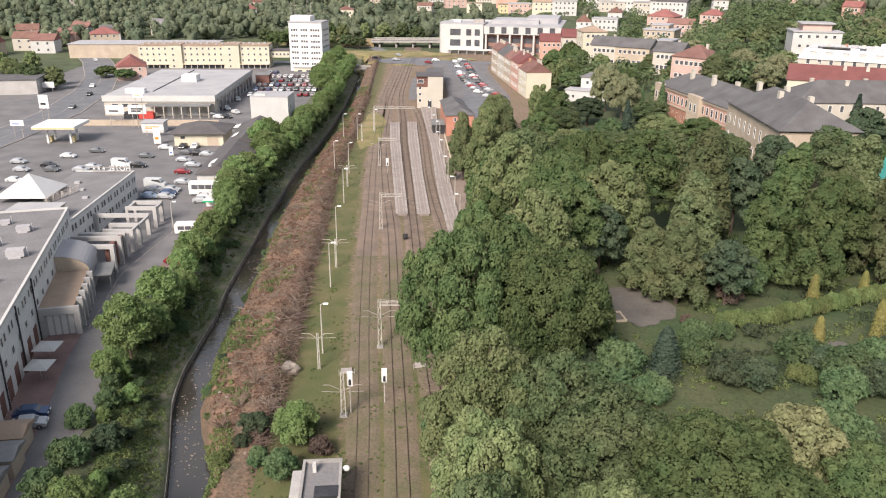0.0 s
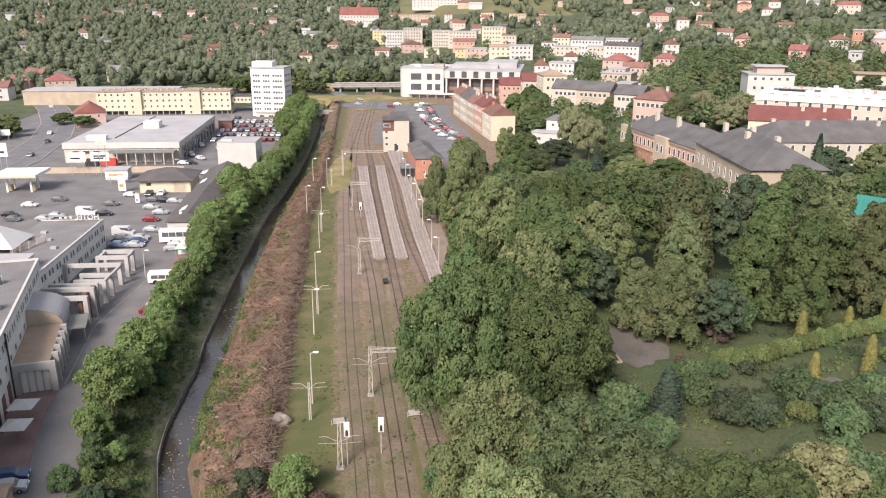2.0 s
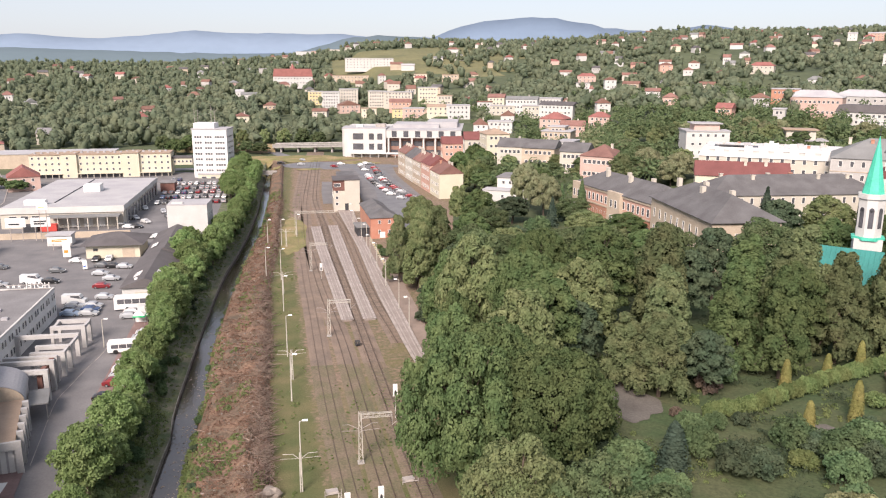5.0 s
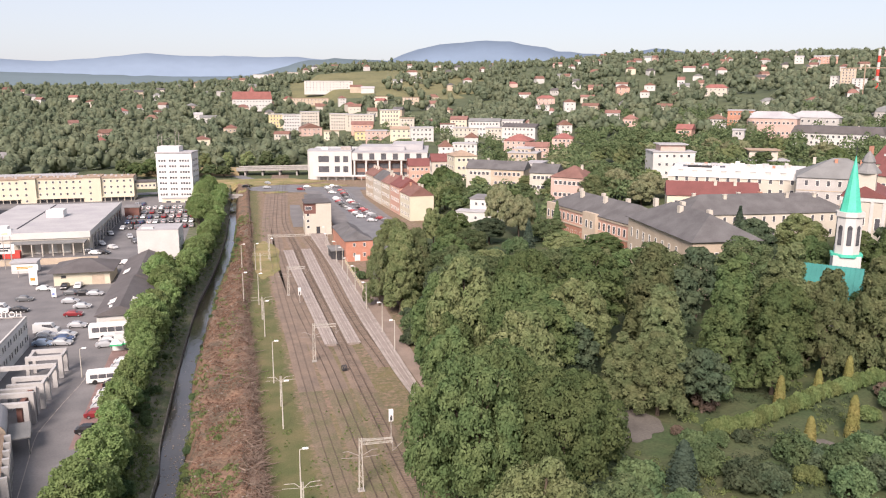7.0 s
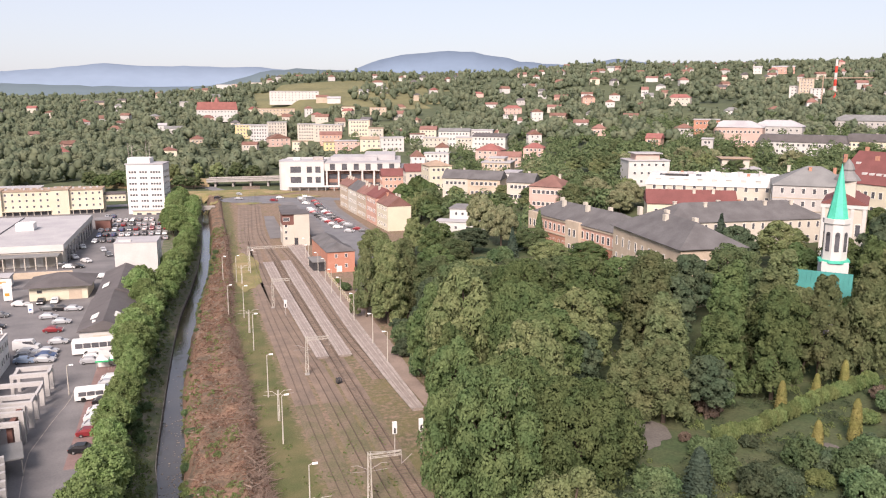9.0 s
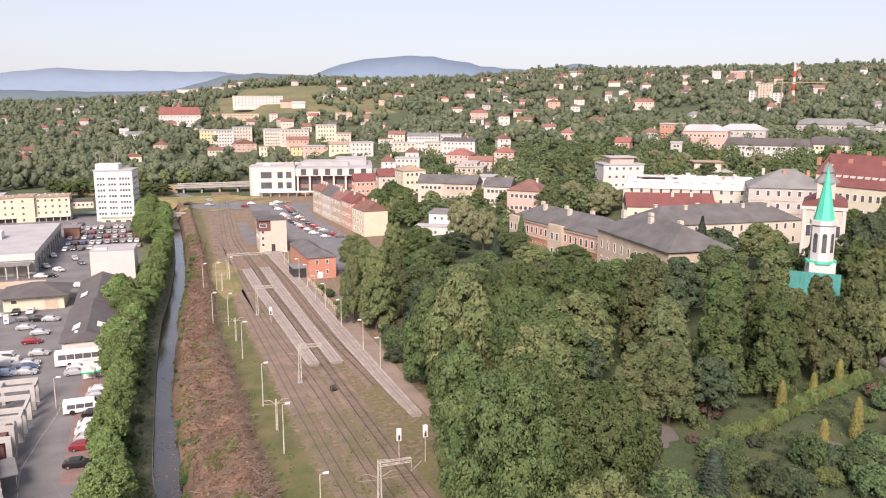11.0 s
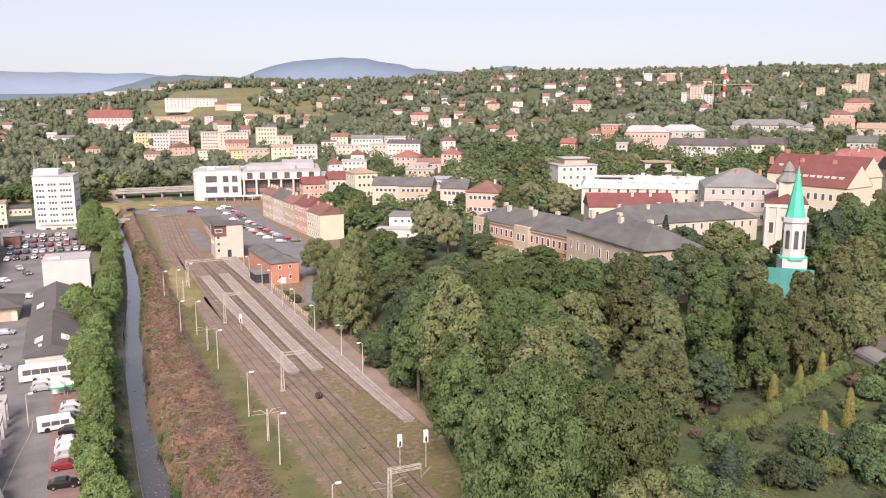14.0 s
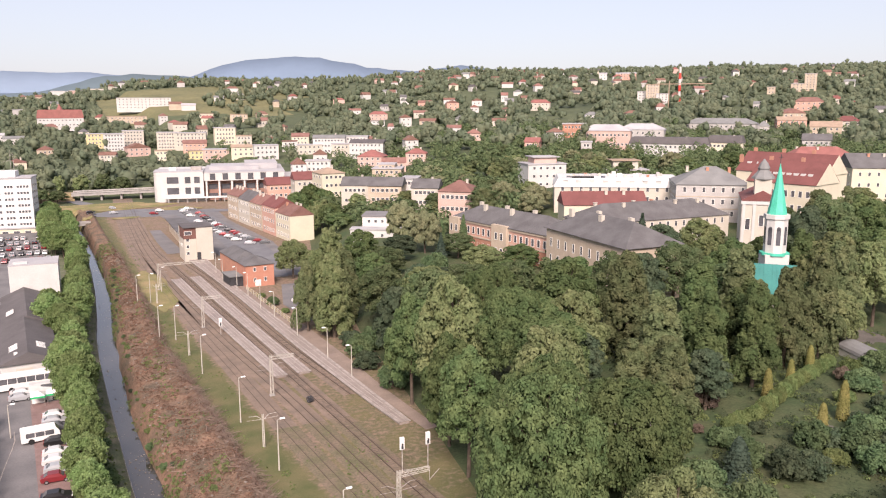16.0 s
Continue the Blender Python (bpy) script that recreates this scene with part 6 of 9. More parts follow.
def crown_shell(rng, lobes, leaves, size, droop=0.0, flat=0.4, up=0.2, knobs=44, loose=0.08):
    """Leaves on the outer skin of the crown's heads; each head is knobbly with sprays of leaves."""
    lobes = np.array(lobes, float)
    area = lobes[:, 3] * lobes[:, 5]
    k = rng.choice(len(lobes), size=int(leaves * 3.2), p=area / area.sum())
    n = len(k)
    d = rng.normal(size=(n, 3))
    d /= np.linalg.norm(d, axis=1, keepdims=True)
    d[:, 2] = np.where(d[:, 2] < -0.5, -d[:, 2], d[:, 2])
    dirs = rng.normal(size=(len(lobes), knobs, 3))
    dirs /= np.linalg.norm(dirs, axis=2, keepdims=True)
    dots = np.einsum("nj,nkj->nk", d, dirs[k])
    best = dots.argmax(1)
    top = dots[np.arange(n), best]
    b = dirs[k, best]
    swell = np.clip((top - 0.885) / 0.115, 0, 1)
    swell = swell * swell * (3 - 2 * swell)
    p = lobes[k, :3] + d * lobes[k, 3:6] * ((0.78 + 0.25 * swell) * (1 - loose * 1.3 + loose * 2.1 * rng.random(n)))[:, None]
    tang = d - b * top[:, None]
    keep = np.ones(n, bool)
    for c in lobes:
        inside = (((p - c[:3]) / (c[3:6] * 0.84)) ** 2).sum(1) < 1
        keep &= ~inside
    keep &= rng.random(n) < 0.24 + 0.76 * swell
    idx = np.nonzero(keep)[0][:leaves]
    p, d, tang = p[idx], d[idx], tang[idx]
    n = len(p)
    nor = d + tang * 2.6 + rng.normal(size=(n, 3)) * flat + (0, 0, up)
    nor /= np.linalg.norm(nor, axis=1, keepdims=True)
    a = np.cross(nor, rng.normal(size=(n, 3)))
    if droop:
        a = a / (np.linalg.norm(a, axis=1, keepdims=True) + 1e-9) * (1 - droop) + np.array((0, 0, -1.0)) * droop
        a -= nor * (a * nor).sum(1, keepdims=True)
    a /= np.linalg.norm(a, axis=1, keepdims=True) + 1e-9
    e = np.cross(nor, a)
    s = size * rng.uniform(0.65, 1.3, (n, 1))
    ln = s * (1 + droop * 1.2)
    return np.stack([p - a * ln, p - e * s * 0.66, p + a * ln, p + e * s * 0.66], 1)


def broad_tree(key, seed, R, H, species, leaves, size, heads=30, low=0.1, head=0.25, droop=0.0, tall=False, flat=0.4):
    """One broad crown: rounded heads of foliage set over a dome or a tall column, each skinned with leaves."""
    rng = np.random.default_rng(seed)
    base, top = H * low, H
    mid = (base + top) / 2
    if tall:
        lobes = [(0, 0, base + (top - base) * 0.45, R * 0.50, R * 0.50, (top - base) * 0.46)]
        for i in range(heads):
            a = i * 2.4 + rng.uniform(-0.4, 0.4)
            k = (i + 0.5) / heads
            q = R * (0.66 - 0.50 * k ** 1.8) * rng.uniform(0.75, 1.2)
            s = R * head * (1.25 - 0.45 * k) * rng.uniform(0.8, 1.2)
            lobes.append((q * math.cos(a), q * math.sin(a), base + s + (top - base - 2.2 * s) * (k + rng.uniform(-0.05, 0.05)), s, s, s * rng.uniform(1.1, 1.7)))
    else:
        lobes = [(0, 0, mid, R * 0.60, R * 0.60, (top - base) * 0.40)]
        lean = rng.uniform(-0.12, 0.12, 2) * R
        for i in range(heads):
            k = 1 - 1.6 * (i + 0.5) / heads
            a = i * 2.39996 + rng.uniform(-0.3, 0.3)
            s = R * head * (rng.uniform(0.72, 1.28) if R > 4.3 else rng.uniform(0.5, 1.4))
            q = math.sqrt(max(0.0, 1 - k * k)) * (R - s * 0.9) * rng.uniform(0.84, 1.04)
            lobes.append((q * math.cos(a) + lean[0] * k, q * math.sin(a) + lean[1] * k, mid + k * ((top - base) / 2 - s * 0.8) * rng.uniform(0.88, 1.03), s, s, s * rng.uniform(0.75, 1.0)))
    small = R < 4.3
    quads = crown_shell(rng, lobes, leaves, size, droop, 0.8 if small else flat, loose=0.24 if small else 0.08)
    inner = np.array([(x, y, z, rx * 0.66, ry * 0.66, rz * 0.66) for x, y, z, rx, ry, rz in lobes])
    core = leaf_cloud(rng, inner, max(16, leaves // 5 // len(inner)), size * 1.9, up=0.0)
    me = quad_mesh("crown", np.concatenate([quads, core]), LEAF[species])
    tr = trunk_geo(rng, H, max(0.18, H * 0.022), lobes[1:6]).mesh("trunk", ["bark"])
    CROWNS[key] = (me, tr)


def conifer(key, seed, R, H, species, leaves, size, power=0.9, droop=0.35, low=0.05, steps=14):
    rng = np.random.default_rng(seed)
    t = rng.uniform(0, 1, leaves) ** 0.75
    z = H * (low + (1 - low) * t)
    rad = R * (1 - t) ** power * rng.uniform(0.55, 1.05, leaves) * (0.82 + 0.18 * np.sin(t * steps * 6.28)) + 0.06
    a = rng.uniform(0, 6.283, leaves)
    p = np.stack([rad * np.cos(a), rad * np.sin(a), z - droop * rad * 0.5], 1)
    d = np.stack([np.cos(a), np.sin(a), np.full(leaves, 0.55)], 1) + rng.normal(size=(leaves, 3)) * 0.35
    d /= np.linalg.norm(d, axis=1, keepdims=True)
    u = np.cross(d, rng.normal(size=(leaves, 3)))
    u /= np.linalg.norm(u, axis=1, keepdims=True)
    v = np.cross(d, u)
    s = size * rng.uniform(0.6, 1.3, (leaves, 1))
    quads = np.stack([p - u * s, p - v * s * 0.6, p + u * s, p + v * s * 0.6], 1)
    me = quad_mesh("crown", quads, LEAF[species])
    tr = Geo().tube((0, 0, -1), (0, 0, H * 0.92), max(0.1, H * 0.018), 0.03, 7).mesh("trunk", ["bark"])
    CROWNS[key] = (me, tr)


TREE_LABEL = {}


def tree(key, x, y, s=1.0, yaw=0.0, top=None, name="tree", label="", group="", z=None, sz=None):
    """A tree of a built kind; top: height of its tip over the valley."""
    me, tr = CROWNS[key]
    z = surface(x, y) if z is None else z
    tall = max(v.co.z for v in me.vertices) if key not in TREE_LABEL else TREE_LABEL[key]
    TREE_LABEL[key] = tall
    kz = (top - z) / tall if top else (sz or s)
    t = thing(name, Matrix.LocRotScale((x, y, z - (0.12 * tall * kz if name == "bush" else 0.05)), Euler((0, 0, radians(yaw))), (s, s, kz)), label, "tree", group)
    part("trunk", tr, None, t)
    part("crown", me, None, t)
    return t


broad_tree("chestnut_a", 11, 9.0, 16, "chestnut", 30000, 0.17, 44, 0.10, 0.24)
broad_tree("chestnut_b", 12, 8.5, 15, "chestnut", 27000, 0.17, 38, 0.10, 0.25)
broad_tree("linden_a", 21, 7.0, 18, "linden", 22000, 0.16, 34, 0.08, 0.25)
broad_tree("linden_b", 22, 6.5, 17, "maple", 20000, 0.16, 32, 0.08, 0.26)
broad_tree("blossom", 23, 4.5, 12, "blossom", 10000, 0.17, 22, 0.2, 0.28)
broad_tree("maple_a", 31, 6.5, 17, "maple", 14000, 0.20, 32, 0.06, 0.26)
broad_tree("maple_b", 32, 6.0, 18, "chestnut", 14000, 0.20, 30, 0.06, 0.27, droop=0.2)
broad_tree("maple_c", 37, 6.4, 16, "linden", 12000, 0.20, 28, 0.06, 0.28, droop=0.3)
broad_tree("ash_a", 33, 5.2, 19, "ash", 15000, 0.21, 34, 0.02, 0.27, 0.35, True)
broad_tree("ash_b", 34, 5.5, 20, "ash", 15000, 0.21, 38, 0.02, 0.25, 0.35, True)
broad_tree("ash_c", 38, 5.0, 20, "chestnut", 14000, 0.21, 30, 0.02, 0.28, 0.3, True)
broad_tree("ash_d", 39, 5.2, 19, "linden", 15000, 0.21, 34, 0.02, 0.27, 0.35, True)
broad_tree("dark_a", 35, 5.0, 15, "dark", 9000, 0.24, 26, 0.08, 0.27, 0.2)
broad_tree("willow", 36, 5.5, 14, "willow", 9000, 0.26, 26, 0.02, 0.26, 0.75)
broad_tree("river_a", 41, 3.8, 9.0, "river", 6500, 0.20, 24, 0.05, 0.28)
broad_tree("river_b", 42, 3.4, 7.5, "river", 5500, 0.20, 20, 0.02, 0.29)
broad_tree("river_c", 43, 3.0, 6.0, "shrub", 4500, 0.19, 18, 0.0, 0.30)
broad_tree("river_d", 44, 4.2, 10.5, "river", 7500, 0.20, 26, 0.06, 0.27)
broad_tree("bush_a", 45, 2.4, 3.6, "shrub", 3000, 0.17, 16, 0.0, 0.30)
broad_tree("bush_b", 46, 2.0, 2.8, "dark", 2600, 0.16, 14, 0.0, 0.31)
broad_tree("bush_c", 47, 1.8, 2.4, "hedge", 2200, 0.16, 14, 0.0, 0.31)
broad_tree("bush_d", 48, 1.6, 2.6, "red", 1800, 0.16, 12, 0.0, 0.32)
broad_tree("town_a", 51, 5.0, 13, "maple", 5000, 0.38, 20, 0.05, 0.30)
broad_tree("town_b", 52, 4.5, 12, "linden", 5000, 0.38, 18, 0.05, 0.30)
broad_tree("town_c", 53, 5.5, 12, "chestnut", 5000, 0.38, 22, 0.05, 0.29)
conifer("spruce", 61, 2.4, 9, "spruce", 2600, 0.30)
conifer("weeping_spruce", 62, 2.3, 9, "spruce", 3600, 0.26, 0.55, 0.6)
conifer("thuja", 63, 1.2, 6.0, "thuja", 4200, 0.13, 0.42, 0.0, 0.0, 0)
conifer("thuja_dark", 64, 1.3, 7.5, "hedge", 1800, 0.2, 0.6, 0.0, 0.0, 0)
conifer("larch", 65, 3.0, 15, "shrub", 3000, 0.32, 0.8, 0.2)

BIG = "tall dark green chestnut with a broad leafy crown"
LIN = "pale green linden with a rounded leafy crown"
PARK = "tall green park tree with a dense uneven crown"
# the two big chestnuts beside the railway and the trees before them
tree("chestnut_a", 29.5, 83.5, 1.0, 20, 25.0, label=BIG, group="chestnuts")
tree("chestnut_b", 40.0, 82.0, 1.0, 120, 23.5, label=BIG, group="chestnuts")
tree("chestnut_b", 34.0, 91.0, 0.9, 220, 24.0, label=BIG, group="chestnuts")
tree("linden_a", 30.0, 63.0, 0.95, 10, 21.8, label=LIN, group="lindens")
tree("linden_b", 37.0, 60.5, 0.85, 80, 20.5, label=PARK, group="park trees")
tree("linden_b", 40.5, 51.5, 1.0, 150, 21.5, label=PARK, group="park trees")
tree("linden_a", 30.0, 51.5, 0.8, 200, 20.0, label=LIN, group="lindens")
tree("linden_b", 29.5, 43.5, 0.8, 250, 19.0, label=PARK, group="park trees")
tree("linden_a", 38.0, 40.5, 0.75, 300, 20.5, label=LIN, group="lindens")
tree("chestnut_b", 48.5, 44.5, 0.95, 30, 21.5, label=BIG, group="chestnuts")
tree("blossom", 56.0, 49.0, 0.95, 0, 21.0, label="tree in pale cream blossom", group="lindens")
tree("chestnut_b", 61.0, 43.5, 0.75, 70, 19.5, label=BIG, group="chestnuts")
tree("maple_a", 70.0, 40.0, 0.8, 70, 18.5, label=PARK, group="park trees")
tree("river_d", 31.0, 71.5, 0.7, 40, 13.0, label="small light green tree under the chestnuts", group="park trees")
# height of the tree tops over the valley, by y
TREE_LINE = [(60, 31), (124, 31), (132, 28.5), (145, 25), (165, 18), (185, 17.5), (215, 16.5), (250, 19)]
# the park behind
def park(key, px, py, ps, pyaw, ptop):
    if key != "willow" and 48 < px < 112:
        ptop = min(ptop, lerp_pts(py, TREE_LINE))
    words = "tall green tree with drooping foliage in the park" if key.startswith("ash") else ("weeping willow with pale hanging foliage" if key == "willow" else PARK)
    return tree(key, px, py, ps, pyaw, ptop, label=words, group="park trees")


park("maple_c", 41, 100, 1.0, 0, 25.5)
park("maple_b", 33, 109, 0.85, 40, 21)
park("maple_b", 46.5, 107.5, 1.05, 80, 26)
park("maple_c", 40.5, 128, 1.1, 120, 27.5)
park("maple_b", 35.5, 120, 0.8, 160, 20)
park("chestnut_b", 48, 118, 0.9, 60, 26.5)
park("maple_c", 55, 113, 0.95, 200, 26.5)
park("ash_a", 64.5, 103, 1.05, 240, 27)
park("ash_b", 61, 96.5, 0.8, 20, 22)
park("maple_b", 64, 128, 1.1, 280, 28.5)
park("ash_b", 72, 120, 1.05, 300, 30)
park("maple_a", 77, 130, 1.0, 20, 28)
park("dark_a", 80, 126, 1.0, 90, 24)
park("ash_c", 84, 114, 1.1, 320, 29)
park("ash_a", 89, 110, 1.0, 10, 28.5)
park("ash_c", 82.5, 100, 0.85, 50, 27)
park("ash_a", 96, 116, 1.1, 90, 30)
park("maple_a", 102, 126, 1.0, 130, 24)
park("ash_b", 95, 104, 0.85, 170, 28)
park("maple_b", 109, 111, 0.85, 210, 22)
park("ash_a", 105, 105, 0.9, 30, 29.5)
park("maple_c", 113, 107, 0.8, 60, 21)
park("ash_b", 103, 118, 0.9, 70, 22)
park("ash_a", 120, 112, 1.0, 250, 29)
park("maple_c", 130, 122, 1.2, 290, 29)
park("dark_a", 138, 130, 1.3, 330, 27)
park("maple_b", 128, 136, 1.1, 10, 27)
park("dark_a", 146, 118, 1.2, 50, 26)
park("maple_b", 118, 138, 1.0, 90, 26)
park("maple_a", 104, 142, 1.1, 10, 28.5)
park("dark_a", 92, 138, 1.0, 30, 25)
park("maple_a", 45, 146, 1.0, 130, 25)
park("maple_b", 38, 140, 0.9, 170, 22)
park("chestnut_b", 56, 142, 0.8, 210, 25)
park("maple_a", 66, 148, 1.0, 250, 26)
park("ash_a", 76, 150, 1.0, 290, 26)
park("maple_b", 86, 154, 1.1, 330, 26)
park("maple_b", 50, 162, 1.0, 40, 23)
park("maple_a", 58, 170, 1.0, 80, 22)
park("dark_a", 43, 158, 1.0, 120, 19)
park("maple_a", 70, 176, 1.0, 160, 22)
park("maple_b", 82, 176, 1.1, 200, 23)
park("ash_a", 96, 168, 1.0, 240, 24)
park("maple_a", 106, 160, 1.1, 280, 25)
park("ash_d", 39.5, 188, 0.95, 0, 18.5)
park("ash_d", 42, 196, 1.05, 60, 20)
park("ash_b", 46.5, 200, 1.0, 120, 20)
park("ash_d", 43, 211, 0.95, 180, 18)
park("maple_a", 52, 186, 1.0, 240, 20)
park("maple_b", 57, 206, 1.0, 300, 19)
park("maple_a", 64, 214, 0.95, 30, 19)
park("willow", 84, 246, 1.0, 0, 25)
park("willow", 86.5, 234, 1.0, 70, 23)
park("maple_a", 131, 272, 1.3, 15, 25.9)
park("ash_b", 124, 262, 1.1, 95, 25.5)
park("maple_b", 98, 277, 1.0, 65, 21)
park("ash_a", 141, 284, 1.3, 35, 26)
park("willow", 143, 256, 1.1, 35, 26.5)
park("willow", 137, 250, 1.0, 75, 24.5)
park("maple_a", 92, 222, 0.9, 110, 20)
park("dark_a", 74, 226, 1.1, 150, 18)
park("maple_b", 66, 238, 1.0, 200, 18)
park("town_b", 66, 266, 1.0, 20, 15)
park("maple_c", 50, 257, 0.95, 45, 13)
park("willow", 136, 268, 1.2, 30, 27)
park("maple_b", 98, 196, 1.0, 30, 22)
park("maple_c", 88, 200, 1.0, 60, 21)
park("ash_c", 106, 190, 0.9, 20, 22)
park("dark_a", 128, 172, 1.2, 80, 24)
park("maple_c", 140, 170, 1.1, 120, 25)
park("maple_b", 150, 158, 1.2, 160, 25)
park("dark_a", 118, 160, 1.1, 200, 24)
park("maple_c", 165, 150, 1.2, 160, 27)
park("maple_b", 172, 172, 1.2, 20, 27)
park("dark_a", 186, 180, 1.2, 60, 28)
park("maple_c", 205, 180, 1.2, 100, 28)
park("maple_b", 160, 130, 1.2, 140, 26)
park("dark_a", 176, 142, 1.2, 180, 27)
park("maple_c", 225, 184, 1.2, 220, 28)
park("maple_b", 190, 155, 1.2, 260, 27)
park("maple_a", 148, 100, 1.2, 120, 26)
park("dark_a", 160, 112, 1.2, 12, 27)
park("maple_a", 150, 139, 1.2, 30, 34.0)
park("ash_b", 160, 149, 1.2, 80, 34.0)
park("maple_b", 168, 142, 1.2, 130, 33.0)
park("dark_a", 141, 138, 1.2, 200, 32.0)
park("ash_a", 177, 152, 1.2, 250, 33.5)
park("maple_a", 188, 158, 1.2, 300, 30)
park("ash_c", 127, 127, 1.0, 40, 29)
park("maple_c", 134, 114, 1.1, 10, 28)
park("ash_a", 57.5, 101, 0.75, 10, 21)
park("dark_a", 68, 96, 0.8, 60, 19)
park("maple_b", 88, 106, 0.9, 90, 26)
park("ash_c", 76, 104, 0.9, 200, 26)
park("dark_a", 52, 108, 0.9, 120, 21)
park("ash_b", 35.5, 196, 0.7, 20, 18.5)
park("maple_c", 60, 178, 1.1, 20, 21)

# garden conifers, hedge and bushes in the park
for px, py, pt, ps in ((80, 94.6, 14.4, 0.95), (73.3, 79.5, 15.0, 1.0), (83.3, 83.5, 15.4, 1.0), (89, 97.6, 13.6, 0.85), (96, 99.4, 14.6, 0.9)):
    tree("thuja", px, py, ps, px * 9, pt, name="conifer", label="yellow-green columnar garden conifer", group="garden conifers")
tree("weeping_spruce", 53.2, 76, 1.05, 0, 15.5, name="conifer", label="dark weeping spruce on the lawn")
for px, py, ps in ((92, 170, 1.0), (84, 218, 1.0), (90, 226, 0.8), (133, 186, 1.4), (99, 232, 0.9)):
    tree("spruce", px, py, ps, px, name="conifer", label="dark blue-green spruce between the trees", group="spruces")
tree("larch", 96, 226, 0.9, 0, 22, name="conifer", label="slender green conifer before the brick building")
tree("larch", 92, 233, 0.8, 0, 20, name="conifer", label="slender green conifer before the brick building")
HEDGE = [(64, 88), (71, 89), (81, 93), (88, 96), (95, 98), (104, 101)]
for i in range(31):
    hx = 64.5 + i * 1.28
    tree("bush_c", hx, lerp_pts(hx, HEDGE), 0.62, i * 50, name="bush", label="clipped bright green hedge bush", group="hedge", sz=1.1 + 0.12 * ((i * 7) % 3))
rnd = random.Random(17)


def shrub(key, px, py, ps):
    return tree(key, px, py, ps, rnd.uniform(0, 360), name="bush", label="leafy green shrub in the garden" if key != "bush_b" else "dark green shrub in the garden", group="shrubs")


shrub("bush_a", 60, 85, 0.9)
shrub("bush_a", 64, 85.5, 0.7)
shrub("bush_b", 68, 86, 0.7)
shrub("bush_b", 60.5, 74, 1.5)
shrub("bush_b", 63, 73, 1.4)
shrub("bush_d", 60.5, 90, 0.6)
shrub("bush_a", 71, 79, 1.2)
shrub("bush_b", 73, 77, 1.2)
shrub("bush_a", 75, 74.5, 1.3)
shrub("bush_b", 77, 71, 1.5)
shrub("bush_a", 72, 70, 1.2)
shrub("bush_c", 69, 74, 1.0)
shrub("bush_a", 80, 77, 1.2)
shrub("bush_b", 83, 80, 1.0)
shrub("bush_a", 88, 79, 1.1)
shrub("bush_b", 92, 83, 1.0)
shrub("bush_c", 90, 88, 1.0)
shrub("bush_a", 97, 90, 1.2)
shrub("bush_d", 99, 95, 1.0)
shrub("bush_c", 104, 97, 1.1)
shrub("bush_a", 108, 95, 1.2)
shrub("bush_a", 45, 72, 1.5)
shrub("bush_b", 44, 79, 1.4)
shrub("bush_a", 48, 77, 1.3)
shrub("bush_b", 47, 84, 1.3)
shrub("bush_a", 50, 70, 1.0)
shrub("river_c", 43, 86, 1.0)
shrub("bush_d", 69, 97, 1.4)
shrub("bush_a", 72, 100, 1.4)
shrub("river_c", 58, 79, 0.8)
shrub("bush_a", 38, 73, 1.4)
shrub("bush_b", 35, 75, 1.4)
shrub("bush_a", 34, 70, 1.2)
shrub("river_c", 26.5, 75.5, 0.9)
shrub("bush_b", 32, 98, 1.6)
shrub("bush_a", 36, 104, 1.6)
shrub("bush_b", 39, 110, 1.6)
shrub("bush_a", 80, 64, 1.6)
shrub("bush_b", 86, 70, 1.6)
shrub("bush_a", 66, 60, 1.6)
shrub("bush_b", 72, 55, 1.6)
shrub("bush_a", 60, 58, 1.4)
shrub("bush_a", 34.5, 45, 1.5)
shrub("bush_b", 33, 57, 1.4)
shrub("river_c", 45, 55, 1.0)
shrub("bush_a", 39, 150, 1.6)
shrub("bush_b", 38, 163, 1.6)
shrub("bush_a", 40, 172, 1.5)
shrub("bush_b", 41, 180, 1.5)
shrub("bush_a", 45, 176, 1.6)
shrub("bush_d", 48, 152, 1.6)
shrub("bush_a", 62, 190, 1.8)
shrub("bush_b", 72, 192, 1.8)
shrub("bush_a", 76, 206, 1.8)
shrub("bush_b", 68, 200, 1.8)
shrub("bush_a", 36.5, 206, 0.8)
shrub("bush_c", 35.5, 216, 0.7)
shrub("bush_a", 34.8, 226, 0.8)
shrub("bush_c", 34.2, 236, 0.7)


def undergrowth():
    """Beds, low plants and saplings on the lawns of the gardens."""
    rng = np.random.default_rng(91)
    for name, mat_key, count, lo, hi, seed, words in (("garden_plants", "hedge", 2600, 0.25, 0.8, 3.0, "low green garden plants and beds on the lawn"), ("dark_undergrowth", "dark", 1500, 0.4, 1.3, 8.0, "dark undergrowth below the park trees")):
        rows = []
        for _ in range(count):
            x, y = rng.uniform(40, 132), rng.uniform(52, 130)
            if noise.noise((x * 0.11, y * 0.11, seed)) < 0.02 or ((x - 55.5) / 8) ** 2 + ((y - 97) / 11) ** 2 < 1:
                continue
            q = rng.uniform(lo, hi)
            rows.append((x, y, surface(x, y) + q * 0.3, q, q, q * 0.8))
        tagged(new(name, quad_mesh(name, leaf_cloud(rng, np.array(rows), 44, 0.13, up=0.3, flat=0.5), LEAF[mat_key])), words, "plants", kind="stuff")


undergrowth()

